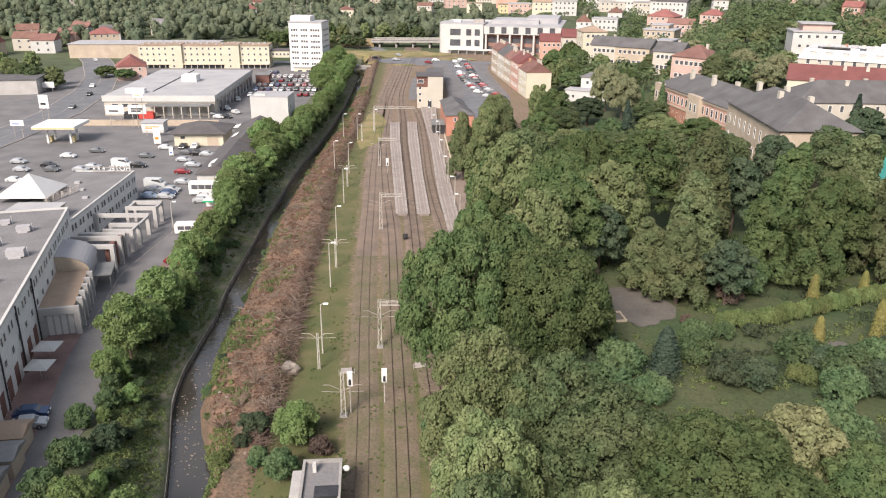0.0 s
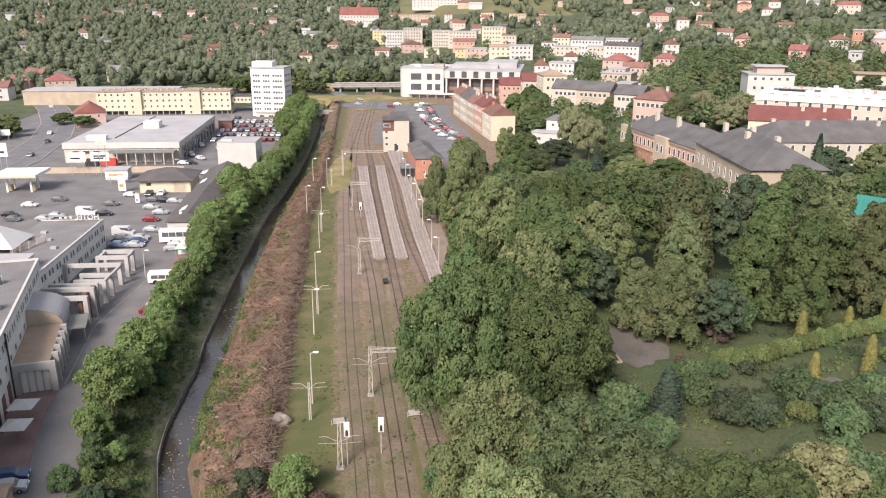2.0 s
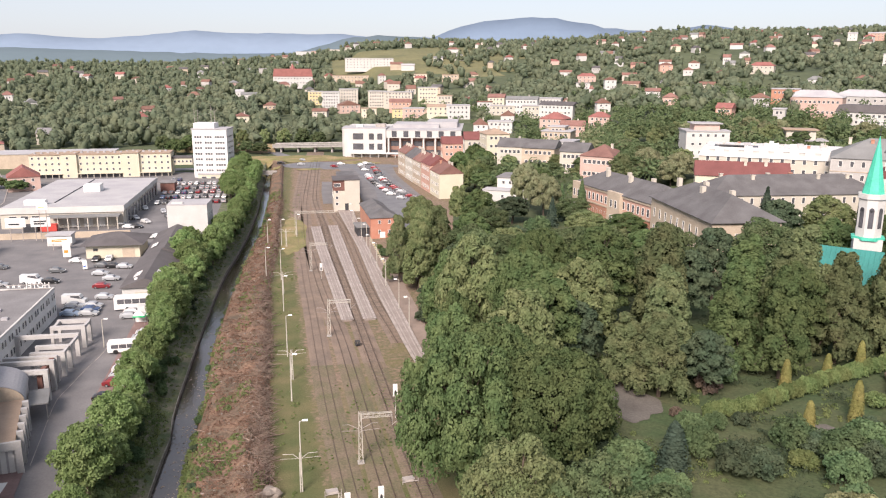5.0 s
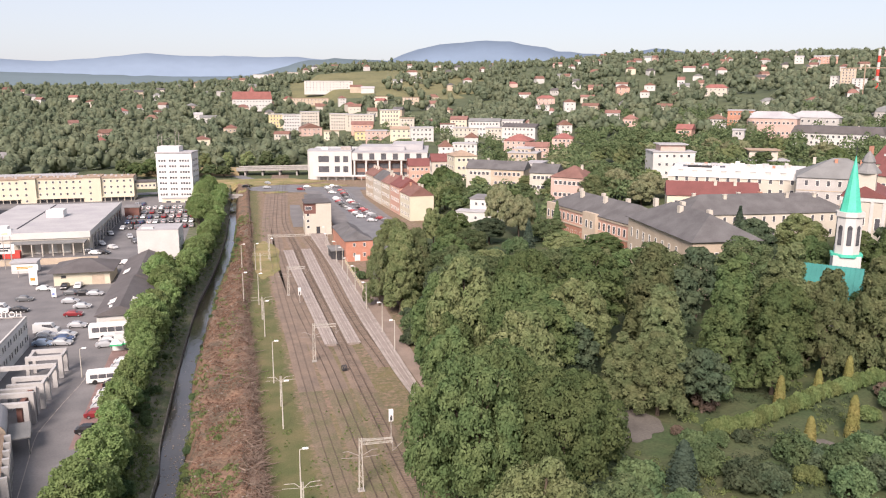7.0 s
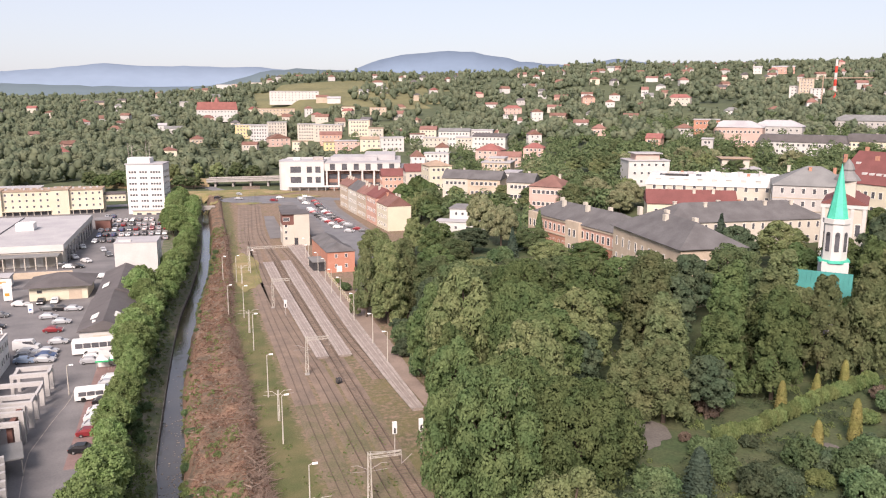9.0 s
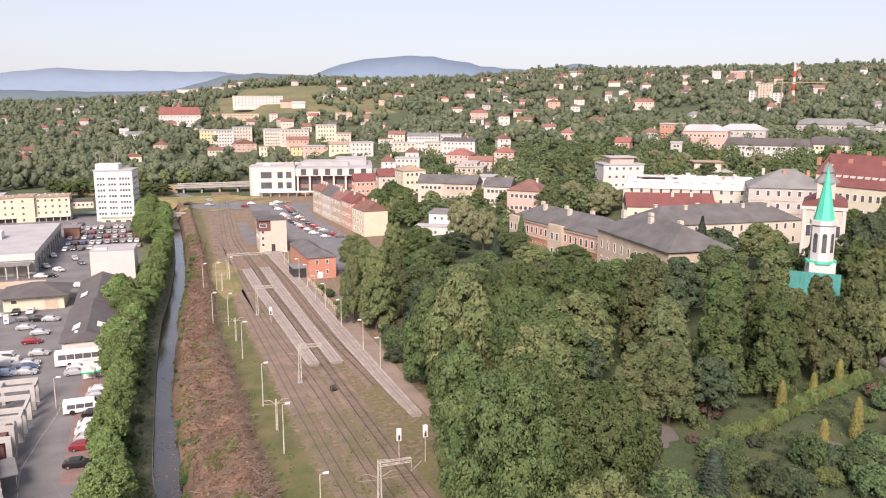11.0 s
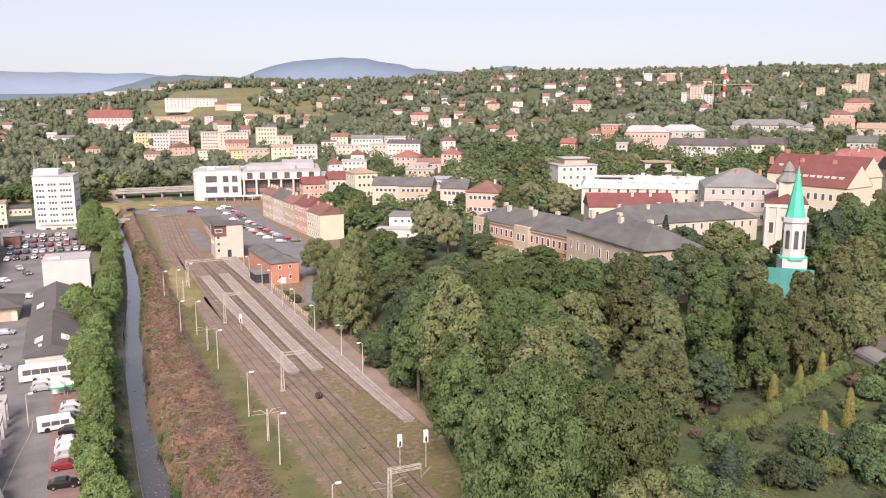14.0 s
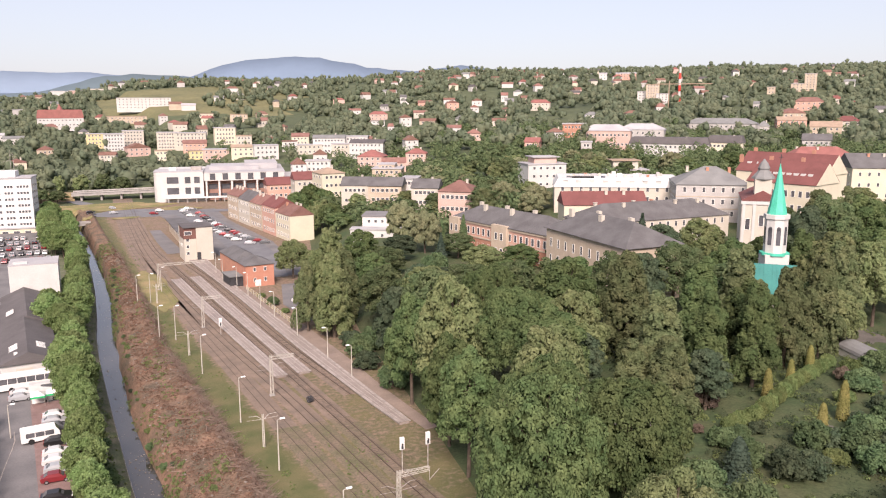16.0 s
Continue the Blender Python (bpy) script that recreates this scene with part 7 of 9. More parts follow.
# trees and shrubs along the river bank
RIVER_TREES = [("river_d", -18.2, 97.5, 1.0), ("river_a", -17.0, 103.5, 0.85), ("river_b", -18.8, 91.0, 0.75), ("river_d", -18.6, 168, 1.05), ("river_d", -18.8, 177, 1.1), ("river_d", -18.2, 186, 1.0)]
y = 62.0
while y < 120:
    RIVER_TREES.append((rnd.choice(("river_b", "river_c", "river_c", "bush_b")), lerp_pts(y, RIVER_WEST) - rnd.uniform(4.2, 8.2), y, rnd.uniform(0.3, 0.62)))
    y += rnd.uniform(1.6, 3.0)
y = 110.0
while y < 420:
    w = lerp_pts(y, RIVER_WEST)
    s = rnd.choice((0.6, 0.72, 0.8, 0.88, 0.95, 1.02))
    near = 5.0 if y < 225 else 3.6
    RIVER_TREES.append((rnd.choice(("river_a", "river_a", "river_b", "river_d")), w - rnd.uniform(near, near + 1.6), y, s))
    if rnd.random() < 0.4:
        RIVER_TREES.append((rnd.choice(("river_b", "river_c")), w - rnd.uniform(near - 1.2, near + 2.0), y + 2.6, s * 0.42))
    if y > 330:
        RIVER_TREES.append((rnd.choice(("river_a", "river_d")), w - rnd.uniform(8, 13), y, 1.1))
    y += rnd.uniform(4.6, 6.6) * max(1.0, s)
y = 80.0
while y < 330:
    RIVER_TREES.append((rnd.choice(("bush_a", "bush_b", "river_c", "bush_c")), lerp_pts(y, RIVER_WEST) - rnd.uniform(2.4, 6.0), y, rnd.uniform(0.22, 0.46)))
    y += rnd.uniform(1.3, 3.2)
y = 84.0
while y < 300:
    RIVER_TREES.append((rnd.choice(("bush_a", "bush_b", "bush_c")), lerp_pts(y, RIVER_EAST) + rnd.uniform(0.6, 2.2), y, rnd.uniform(0.2, 0.45)))
    y += rnd.uniform(3, 11)
for key, px, py, ps in RIVER_TREES:
    tree(key, px, py, ps, rnd.uniform(0, 360), name="tree" if ps > 0.7 else "bush", label="bright green leafy tree on the river bank" if ps > 0.7 else "leafy shrub on the river bank", group="river-bank trees")
for key, px, py, ps in (("river_b", -7.5, 63, 0.9), ("river_a", -12.0, 61, 0.8), ("river_c", -16.5, 64.5, 0.9), ("river_b", -3.0, 60, 0.8), ("bush_a", -17, 72, 1.1), ("bush_b", -14, 76, 1.1), ("river_c", -19, 80, 0.6),
                        ("river_b", 8.8, 76.0, 0.85), ("river_c", 5.0, 71.5, 0.45), ("bush_a", 9.5, 79, 0.8), ("bush_b", 2.5, 74.5, 0.6), ("bush_d", 12.0, 73.5, 1.0), ("river_c", 8.0, 69, 0.7), ("bush_c", 0.5, 72, 0.6), ("bush_b", 3.5, 77, 1.0), ("bush_d", 6.5, 81, 0.8)):
    tree(key, px, py, ps, rnd.uniform(0, 360), name="bush", label="wild shrub beside the railway", group="wild shrubs")
for key, px, py, pt in (("river_d", -22, 222, 11), ("river_a", -21, 232, 10), ("river_d", -19, 214, 10)):
    tree(key, px, py, 1.0, rnd.uniform(0, 360), pt, label="bright green leafy tree on the river bank", group="river-bank trees")
for i in range(20):
    tree("bush_c", -20.1 + 0.1 * (i % 2), 127.5 + 1.9 * i, 0.5, i * 70, name="bush", label="clipped yellow-green hedge beside the parked cars", group="parking hedge", sz=0.62)


def weeds():
    """Low wild growth: thick on the west bank, in patches on the mound, thin along the yard."""
    rng = np.random.default_rng(5)
    rows = []
    for _ in range(13000):
        y = rng.uniform(62, 350) if rng.random() < 0.6 else rng.uniform(62, 130)
        w, e, d = lerp_pts(y, RIVER_WEST), lerp_pts(y, RIVER_EAST), lerp_pts(y, MOUND_EAST)
        k = rng.random()
        if k < 0.4:
            x, s = w - rng.uniform(0.6, 8.0), rng.uniform(0.2, 0.6)
            if y < 300 and w - 1.8 < x and rng.random() < 0.7:
                continue
        elif k < 0.8:
            u = rng.random() ** 1.6
            x, s = e + (d - e) * u, rng.uniform(0.15, 0.5)
            lush = 0.5 if 228 < y < 300 or y > 318 else (0.4 if y < 112 else 0.08)
            if noise.noise((x * 0.22, y * 0.09, 6)) + lush * (1 - u) < 0.16:
                continue
        else:
            x, s = d + rng.uniform(-0.8, 7.0 if y > 135 else 20.0), rng.uniform(0.06, 0.2)
            if noise.noise((x * 0.3, y * 0.15, 11)) < 0.1:
                continue
        rows.append((x, y, surface(x, y) + s * 0.2, s, s, s * 0.8))
    ob = new("weeds", quad_mesh("weeds", leaf_cloud(rng, np.array(rows), 22, 0.13, up=0.4, flat=0.6), LEAF["hedge"]))
    tagged(ob, "wild green weeds on the river bank and mound", "weeds", kind="stuff")


weeds()
for px, py, pt in ((88, 326, 15), (93, 345, 16), (97, 366, 17), (86, 312, 13), (101, 330, 18), (99, 390, 17), (108, 356, 19), (90, 384, 14),
                   (-12, 494, 9), (-20, 497, 10), (-30, 498, 12), (-38, 505, 13), (-46, 500, 12), (-55, 508, 13), (-24, 522, 15), (-34, 528, 16), (-10, 524, 15), (-48, 526, 16), (2, 526, 15), (14, 528, 15), (-62, 496, 12), (-70, 505, 13), (24, 522, 13)):
    tree(rnd.choice(("town_a", "town_b", "town_c")), px, py, rnd.uniform(0.9, 1.2), rnd.uniform(0, 360), pt, label="green tree beside the street", group="street trees")
# groves west of the road and in the town
for px, py, pt in ((-150, 352, 11), (-158, 360, 12), (-143, 348, 10), (-138, 356, 9), (-168, 372, 13), (-178, 388, 13), (-160, 385, 12), (-190, 400, 13), (-133, 345, 8), (-112, 372, 6), (-124, 380, 6), (-92, 424, 7), (-150, 458, 9)):
    tree(rnd.choice(("town_a", "town_b", "town_c")), px, py, 1.0, rnd.uniform(0, 360), pt, label="green roadside tree with a dense crown", group="roadside trees")
for px, py, pt in ((80, 330, 14), (88, 340, 15), (96, 322, 15), (110, 300, 18), (105, 312, 17), (118, 288, 18), (124, 300, 20), (96, 290, 15), (132, 310, 22), (120, 320, 19), (140, 330, 24), (150, 320, 25), (160, 340, 27), (148, 352, 27), (170, 352, 30),
                   (128, 345, 21), (182, 338, 31), (190, 322, 30), (150, 290, 26), (156, 280, 25), (196, 300, 30), (206, 290, 30), (232, 270, 31), (242, 282, 32), (222, 320, 33), (240, 320, 34), (250, 300, 33), (262, 262, 31), (252, 246, 30), (275, 285, 33), (290, 300, 36), (300, 270, 34)):
    tree(rnd.choice(("town_a", "town_b", "town_c", "willow")), px, py, rnd.uniform(0.9, 1.25), rnd.uniform(0, 360), pt, label="green tree between town houses", group="town trees")


for i in range(26):
    deg, r = rnd.uniform(26, 37), rnd.uniform(345, 430)
    px, py = r * math.sin(radians(deg)), r * math.cos(radians(deg))
    tree(rnd.choice(("town_a", "town_b", "town_a", "willow")), px, py, rnd.uniform(0.9, 1.3), rnd.uniform(0, 360), height(px, py) + rnd.uniform(9, 13), label="large green tree in the town park", group="town trees")


# ---- woods and settlement on the hills ----
def open_views(rows, side, depth):
    """Leaves out the trees that would stand on a house or right before it, seen from the valley."""
    keep = np.ones(len(rows), bool)
    for i, (a, b) in enumerate(placed):
        r = math.hypot(a, b)
        ux, uy = a / r, b / r
        along = (rows[:, 0] - a) * ux + (rows[:, 1] - b) * uy
        off = (rows[:, 0] - a) * uy - (rows[:, 1] - b) * ux
        near = depth if i < OPEN and r < 1150 else 16
        keep &= ~((np.abs(off) < (side if i < OPEN else 8)) & (along > -near) & (along < 10))
    return rows[keep]


def crown_lumps(rng, rows, material, n=8, rings=5):
    """Uneven leafy lumps, one for each row of x, y, z, rx, ry, rz, joined into one mesh."""
    unit = [(0.0, 0.0, -1.0)]
    for i in range(1, rings):
        a = -math.pi / 2 + math.pi * i / rings
        unit += [(math.cos(a) * math.cos(2 * math.pi * (j + 0.5 * (i % 2)) / n), math.cos(a) * math.sin(2 * math.pi * (j + 0.5 * (i % 2)) / n), math.sin(a)) for j in range(n)]
    unit = np.array(unit + [(0.0, 0.0, 1.0)])
    tris = [(0, 1 + (j + 1) % n, 1 + j) for j in range(n)]
    for i in range(rings - 2):
        for j in range(n):
            a, b = 1 + i * n + j, 1 + i * n + (j + 1) % n
            tris += [(a, b, b + n), (a, b + n, a + n)]
    o = 1 + (rings - 2) * n
    tris = np.array(tris + [(o + j, o + (j + 1) % n, len(unit) - 1) for j in range(n)])
    wob = rng.uniform(0.72, 1.16, (len(rows), len(unit), 1))
    v = rows[:, None, :3] + unit[None] * rows[:, None, 3:6] * wob * 0.84
    f = tris[None] + (np.arange(len(rows)) * len(unit))[:, None, None]
    me = bpy.data.meshes.new("crowns")
    count = len(rows) * len(tris)
    me.vertices.add(len(rows) * len(unit))
    me.vertices.foreach_set("co", v.reshape(-1).astype(np.float32))
    me.loops.add(3 * count)
    me.loops.foreach_set("vertex_index", f.reshape(-1).astype(np.int32))
    me.polygons.add(count)
    me.polygons.foreach_set("loop_start", np.arange(0, 3 * count, 3, dtype=np.int32))
    me.materials.append(material)
    me.update(calc_edges=True)
    me.polygons.foreach_set("use_smooth", np.ones(count, bool))
    return me


def woods():
    rng = np.random.default_rng(77)
    rows = []
    for _ in range(14000):
        a = radians(rng.uniform(-36, 62))
        r = 520 + 1260 * rng.uniform(0, 1) ** 0.8
        x, y = r * math.sin(a), r * math.cos(a)
        deg = math.degrees(a)
        if y < 440 and x < 110:
            continue
        if r < 480 and deg > 12:
            continue
        if 980 < r < 1350 and 3 < deg < 15 and noise.noise((x * 0.006, y * 0.006, 2)) > -0.32:
            continue
        if x < 30 and y < 520 and x > -60:
            continue
        if 25 < x < 140 and 425 < y < 545:
            continue
        dens = noise.noise((x * 0.007, y * 0.007, 9))
        thick = 1.0 if deg < 3 and r < 950 else (0.35 if deg < 4 and r < 1300 else 0.12)
        if dens < -thick and rng.uniform() < 0.75:
            continue
        s = rng.uniform(3.6, 6.5)
        rows.append((x, y, height(x, y) + s * 0.9, s, s, s * rng.uniform(0.9, 1.4)))
    rows = open_views(np.array(rows), 13, 60)[:8500]
    sub = []
    for x, y, z, rx, ry, rz in rows:
        far = math.hypot(x, y) > 1000
        sub.append((x, y, z, rx * 0.85, ry * 0.85, rz * 0.85))
        for _ in range(1 if far else 3):
            d = rng.normal(size=3) * 0.45
            sub.append((x + d[0] * rx, y + d[1] * ry, z + abs(d[2]) * rz, rx * 0.6, ry * 0.6, rz * 0.6))
    sub = np.array(sub)
    # leaves and crowns share the foliage colour with haze painted in
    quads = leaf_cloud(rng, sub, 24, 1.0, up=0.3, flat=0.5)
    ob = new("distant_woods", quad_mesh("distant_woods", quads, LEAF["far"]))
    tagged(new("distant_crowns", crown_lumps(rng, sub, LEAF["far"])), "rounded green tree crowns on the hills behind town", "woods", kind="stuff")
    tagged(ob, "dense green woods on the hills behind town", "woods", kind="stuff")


WALLS = ("white_wall", "pale_cream", "pale_cream", "beige", "white_wall", "pink", "grey_wall", "white_wall", "cream")
ROOFS = ("red_roof", "red_roof", "bright_red_roof", "brown_roof", "dark_roof", "grey_roof", "slate_roof", "brown_roof")
WORD = {"white_wall": "white", "pale_cream": "pale cream", "cream": "cream", "beige": "beige", "pink": "pink", "grey_wall": "grey", "salmon": "salmon"}
RWORD = {"red_roof": "red tiled", "bright_red_roof": "bright red", "brown_roof": "brown tiled", "dark_roof": "dark", "grey_roof": "grey", "slate_roof": "slate"}
placed = [(8, 985), (112, 1120)]


def town(x, y, w, d, h, yaw, wall, roof, kind, roof_h, rows, cols, label, name, z=None):
    """A house of the town; its middle, size and turn, then its look."""
    placed.append((x, y))
    return far_house(x, y, w, d, h, yaw, wall, roof, kind, label, roof_h, z, "apartment blocks" if name == "apartment_block" else "town houses", rows or None, cols or None, name)


town(30, 816, 14.2, 12, 13, -3, "yellow", "light_roof", "flat", 0.5, 4, 4, "yellow apartment block with a pale roof", "apartment_block")
town(44, 787, 17.3, 13, 15, -5, "white_wall", "light_roof", "flat", 0.5, 5, 6, "white apartment block with a pale roof", "apartment_block")
town(63, 811, 18.6, 13, 15, -6, "pale_cream", "light_roof", "flat", 0.5, 5, 6, "pale cream apartment block with a pale roof", "apartment_block")
town(89, 782, 16.6, 13, 15, -14, "pale_cream", "light_roof", "flat", 0.5, 5, 6, "pale cream apartment block with a pale roof", "apartment_block")
town(108, 767, 26.8, 13, 12, -15, "pale_cream", "light_roof", "flat", 0.5, 4, 8, "pale cream apartment block with a pale roof", "apartment_block")
town(128, 719, 17.6, 14, 14, -7, "cream", "light_roof", "flat", 0.5, 4, 6, "cream apartment block with a stepped top with a pale roof", "apartment_block")
town(80, 1032, 45.8, 14, 8, -6, "beige", "tan_roof", "flat", 0.5, 2, 10, "long low beige hall with a tan roof", "apartment_block")
town(58, 739, 19.1, 11, 7, 9, "pink", "brown_roof", "gable_y", 4, 2, 4, "pink gabled house with a brown tiled roof", "house")
town(31, 693, 12.5, 10, 7, -14, "pale_cream", "brown_roof", "gable_x", 2.5, 2, 4, "cream house with a brown tiled roof", "house")
town(73, 697, 13.0, 10, 8, -8, "cream", "tan_roof", "flat", 0.5, 2, 4, "cream flat-roofed house in town", "house")
town(105, 733, 19.8, 12, 8, -10, "salmon", "red_roof", "gable_x", 3, 2, 5, "salmon house with a red tiled roof", "house")
town(99, 695, 12.2, 10, 7, -5, "yellow", "tan_roof", "flat", 0.5, 2, 3, "yellow flat-roofed house in town", "house")
town(108, 660, 20.2, 13, 8, -11, "pink", "light_roof", "flat", 0.5, 2, 5, "pink flat-roofed building in town", "house")
town(107, 663, 10.0, 8, 7, -11, "white_wall", "light_roof", "flat", 0.5, 2, 3, "white flat-roofed building in town", "house")
town(27, 1010, 12.8, 11, 8, 7, "pink", "red_roof", "hip", 4, 2, 3, "pink house with a red tiled roof", "house")
town(-50, 914, 9.0, 9, 6, 2, "white_wall", "light_roof", "gable_x", 2.5, 1, 2, "white house with a pale roof", "house")
town(-36, 876, 20.7, 10, 6, 1, "white_wall", "grey_roof", "gable_x", 2.5, 1, 4, "long white house with a grey roof", "house")
town(-53, 1230, 11.4, 9, 6, 2, "white_wall", "grey_roof", "gable_x", 2.5, 1, 2, "white house with a grey roof", "house")
town(-34, 1230, 15.3, 9, 7, 1, "grey_wall", "light_roof", "flat", 0.5, 2, 3, "grey flat-roofed house in town", "house")
town(155, 940, 16.6, 10, 8, -11, "cream", "tan_roof", "flat", 0.5, 2, 4, "cream flat-roofed house in town", "house")
town(143, 1068, 15.7, 10, 7, -9, "beige", "brown_roof", "gable_x", 3, 1, 3, "beige house with a brown tiled roof", "house")
town(157, 1057, 17.1, 10, 6, -10, "white_wall", "light_roof", "gable_x", 2.5, 1, 3, "white house with a pale roof", "house")
town(113, 969, 9.0, 8, 7, 2, "white_wall", "red_roof", "gable_y", 3, 2, 2, "white gabled house with a red tiled roof", "house")
town(116, 869, 13.9, 9, 6, -19, "pale_cream", "brown_roof", "gable_x", 3, 1, 3, "cream house with a brown tiled roof", "house")
town(251, 1230, 18.6, 9, 8, -12, "white_wall", "brown_roof", "hip", 3, 1, 3, "white house on the meadow with a brown tiled roof", "house")
town(243, 1158, 16.0, 9, 7, -13, "white_wall", "grey_roof", "gable_y", 4, 1, 2, "white gabled house on the meadow with a grey roof", "house")
town(212, 1140, 13.3, 8, 5, -12, "white_wall", "grey_roof", "gable_x", 2.5, 1, 2, "white house on the meadow with a grey roof", "house")
town(188, 922, 19.1, 11, 8, -13, "beige", "tan_roof", "flat", 0.5, 2, 4, "beige flat-roofed block in town", "apartment_block")
town(141, 703, 13.1, 12, 8, -13, "pale_cream", "tan_roof", "flat", 0.5, 2, 4, "pale cream house with a tan roof", "house")
town(132, 598, 17.5, 13, 10, -9, "white_wall", "light_roof", "flat", 0.5, 3, 5, "white flat-roofed block in town", "apartment_block")
town(121, 622, 17.6, 11, 7, -13, "cream", "tan_roof", "gable_x", 2, 2, 4, "cream house with a tan roof", "house")
town(163, 641, 11.8, 11, 8, -16, "white_wall", "brown_roof", "flat", 0.6, 2, 3, "white house with a brown tiled roof", "house")
town(177, 656, 14.0, 12, 10, -22, "cream", "red_roof", "gable_x", 3, 3, 4, "cream house with dormers with a red tiled roof", "house")
town(172, 617, 19.4, 12, 7, -17, "pale_cream", "light_roof", "flat", 0.5, 2, 5, "pale cream block with a pale roof", "house")
town(187, 613, 24.8, 14, 12, -23, "white_wall", "grey_roof", "gable_x", 2.5, 3, 9, "long white block with a grey roof", "apartment_block")
town(210, 613, 18.0, 14, 12, -25, "white_wall", "light_roof", "flat", 0.6, 3, 6, "white flat-roofed block in town", "apartment_block")
town(203, 571, 25.4, 16, 11, -34, "white_wall", "dark_roof", "gable_x", 2.5, 3, 8, "white block with a sloping dark roof", "apartment_block")
town(191, 590, 19.3, 12, 9, -20, "pale_cream", "light_roof", "flat", 0.5, 2, 6, "pale cream block with a pale roof", "apartment_block")
town(177, 499, 16.7, 14, 9, -37, "pink", "bright_red_roof", "hip", 4, 3, 4, "pink house with a bright red roof", "house")
town(128, 504, 8.9, 9, 6, -9, "white_wall", "brown_roof", "gable_y", 4, 2, 2, "white gabled house with a brown tiled roof", "house")
town(143, 509, 16.1, 10, 7, -23, "white_wall", "light_roof", "flat", 0.6, 2, 5, "white flat-roofed house in town", "house")
town(160, 556, 9.6, 9, 6, -18, "white_wall", "brown_roof", "gable_y", 3.5, 1, 2, "white gabled house with a brown tiled roof", "house")
town(149, 408, 15.6, 14, 11, -31, "beige", "light_roof", "flat", 0.5, 3, 5, "beige stepped block with a pale roof", "apartment_block")
town(150, 411, 8.5, 10, 13, -31, "beige", "light_roof", "flat", 0.5, 4, 3, "beige block with a flat roof in town", "apartment_block")
town(176, 462, 14.5, 10, 7, -23, "pink", "red_roof", "gable_x", 3, 2, 4, "pink house with a red tiled roof", "house")
town(110, 394, 12.0, 14, 12, 2, "cream", "tan_roof", "hip", 2.5, 3, 4, "cream corner house with a tan roof", "house")
town(107, 424, 13.1, 13, 9, -7, "pale_cream", "dark_red_roof", "gable_x", 4, 2, 4, "pale cream house with a dark red roof", "house")
town(108, 349, 12.1, 13, 9, -30, "pale_cream", "slate_roof", "gable_x", 3.5, 2, 5, "pale cream house with a slate roof", "house")
town(117, 335, 14.7, 13, 8, -33, "beige", "slate_roof", "gable_x", 3.5, 2, 6, "beige house with a slate roof", "house")
town(131, 340, 7.1, 11, 8, -34, "white_wall", "light_roof", "flat", 0.6, 2, 3, "white flat-roofed house in town", "house")
town(101, 454, 15.2, 12, 8, -5, "salmon", "dark_red_roof", "gable_x", 4, 2, 5, "salmon house with a dark red roof", "house")
town(124, 309, 11.1, 12, 8, -36, "pale_cream", "slate_roof", "gable_x", 3.5, 2, 5, "pale cream house with a slate roof", "house")
town(125, 282, 13.5, 13, 9, -46, "pink", "red_roof", "hip", 4, 2, 6, "pink house with a red tiled roof", "house")
town(324, 841, 20.1, 10, 7, -22, "pink", "bright_red_roof", "hip", 3, 2, 4, "pink house with a bright red roof", "house")
town(299, 783, 14.0, 9, 6, -22, "white_wall", "grey_roof", "flat", 0.6, 2, 3, "white house with a grey roof", "house")
town(308, 734, 11.0, 9, 9, -14, "white_wall", "brown_roof", "gable_y", 3, 2, 2, "white house with a brown tiled roof", "house")
town(351, 789, 14.5, 8, 5, -25, "pale_cream", "red_roof", "gable_x", 2.5, 1, 3, "cream house with a red tiled roof", "house")
town(309, 685, 14.6, 9, 6, -36, "beige", "brown_roof", "gable_x", 2.5, 2, 3, "beige house with a brown tiled roof", "house")
town(235, 565, 10.2, 10, 7, -12, "white_wall", "brown_roof", "gable_y", 3.5, 2, 2, "white gabled house with a brown tiled roof", "house")
town(202, 484, 13.2, 10, 6, -33, "pink", "bright_red_roof", "hip", 3, 2, 4, "pink house with a bright red roof", "house")
town(395, 869, 16.0, 9, 6, -26, "salmon", "red_roof", "gable_x", 3, 1, 3, "salmon house with a red tiled roof", "house")
town(403, 815, 13.8, 9, 7, -16, "salmon", "red_roof", "gable_y", 3, 2, 2, "salmon house with a red tiled roof", "house")
town(329, 926, 14.3, 8, 5, -21, "white_wall", "red_roof", "gable_x", 2.5, 1, 2, "white house with a red tiled roof", "house")
town(355, 1054, 15.4, 9, 5, -20, "pink", "bright_red_roof", "hip", 2.5, 1, 3, "pink house with a bright red roof", "house")
town(441, 1078, 20.2, 9, 5, -23, "white_wall", "grey_roof", "gable_x", 2.5, 1, 3, "white house with a grey roof", "house")
town(401, 939, 10.7, 8, 5, -24, "white_wall", "grey_roof", "gable_y", 3, 1, 2, "white house with a grey roof", "house")
town(433, 879, 13.7, 8, 4, -27, "white_wall", "brown_roof", "gable_x", 2.5, 1, 2, "white house with a brown tiled roof", "house")
town(442, 827, 11.7, 8, 6, -29, "white_wall", "brown_roof", "gable_y", 3, 1, 2, "white house with a brown tiled roof", "house")
town(406, 769, 9.7, 8, 5, -29, "white_wall", "red_roof", "gable_y", 3, 1, 2, "white house with a red tiled roof", "house")
town(470, 801, 10.3, 8, 6, -32, "white_wall", "grey_roof", "gable_x", 3, 1, 2, "white house with a grey roof", "house")
town(470, 739, 22.9, 10, 8, -42, "pale_cream", "bright_red_roof", "hip", 3.5, 2, 5, "cream house with a bright red roof", "house")
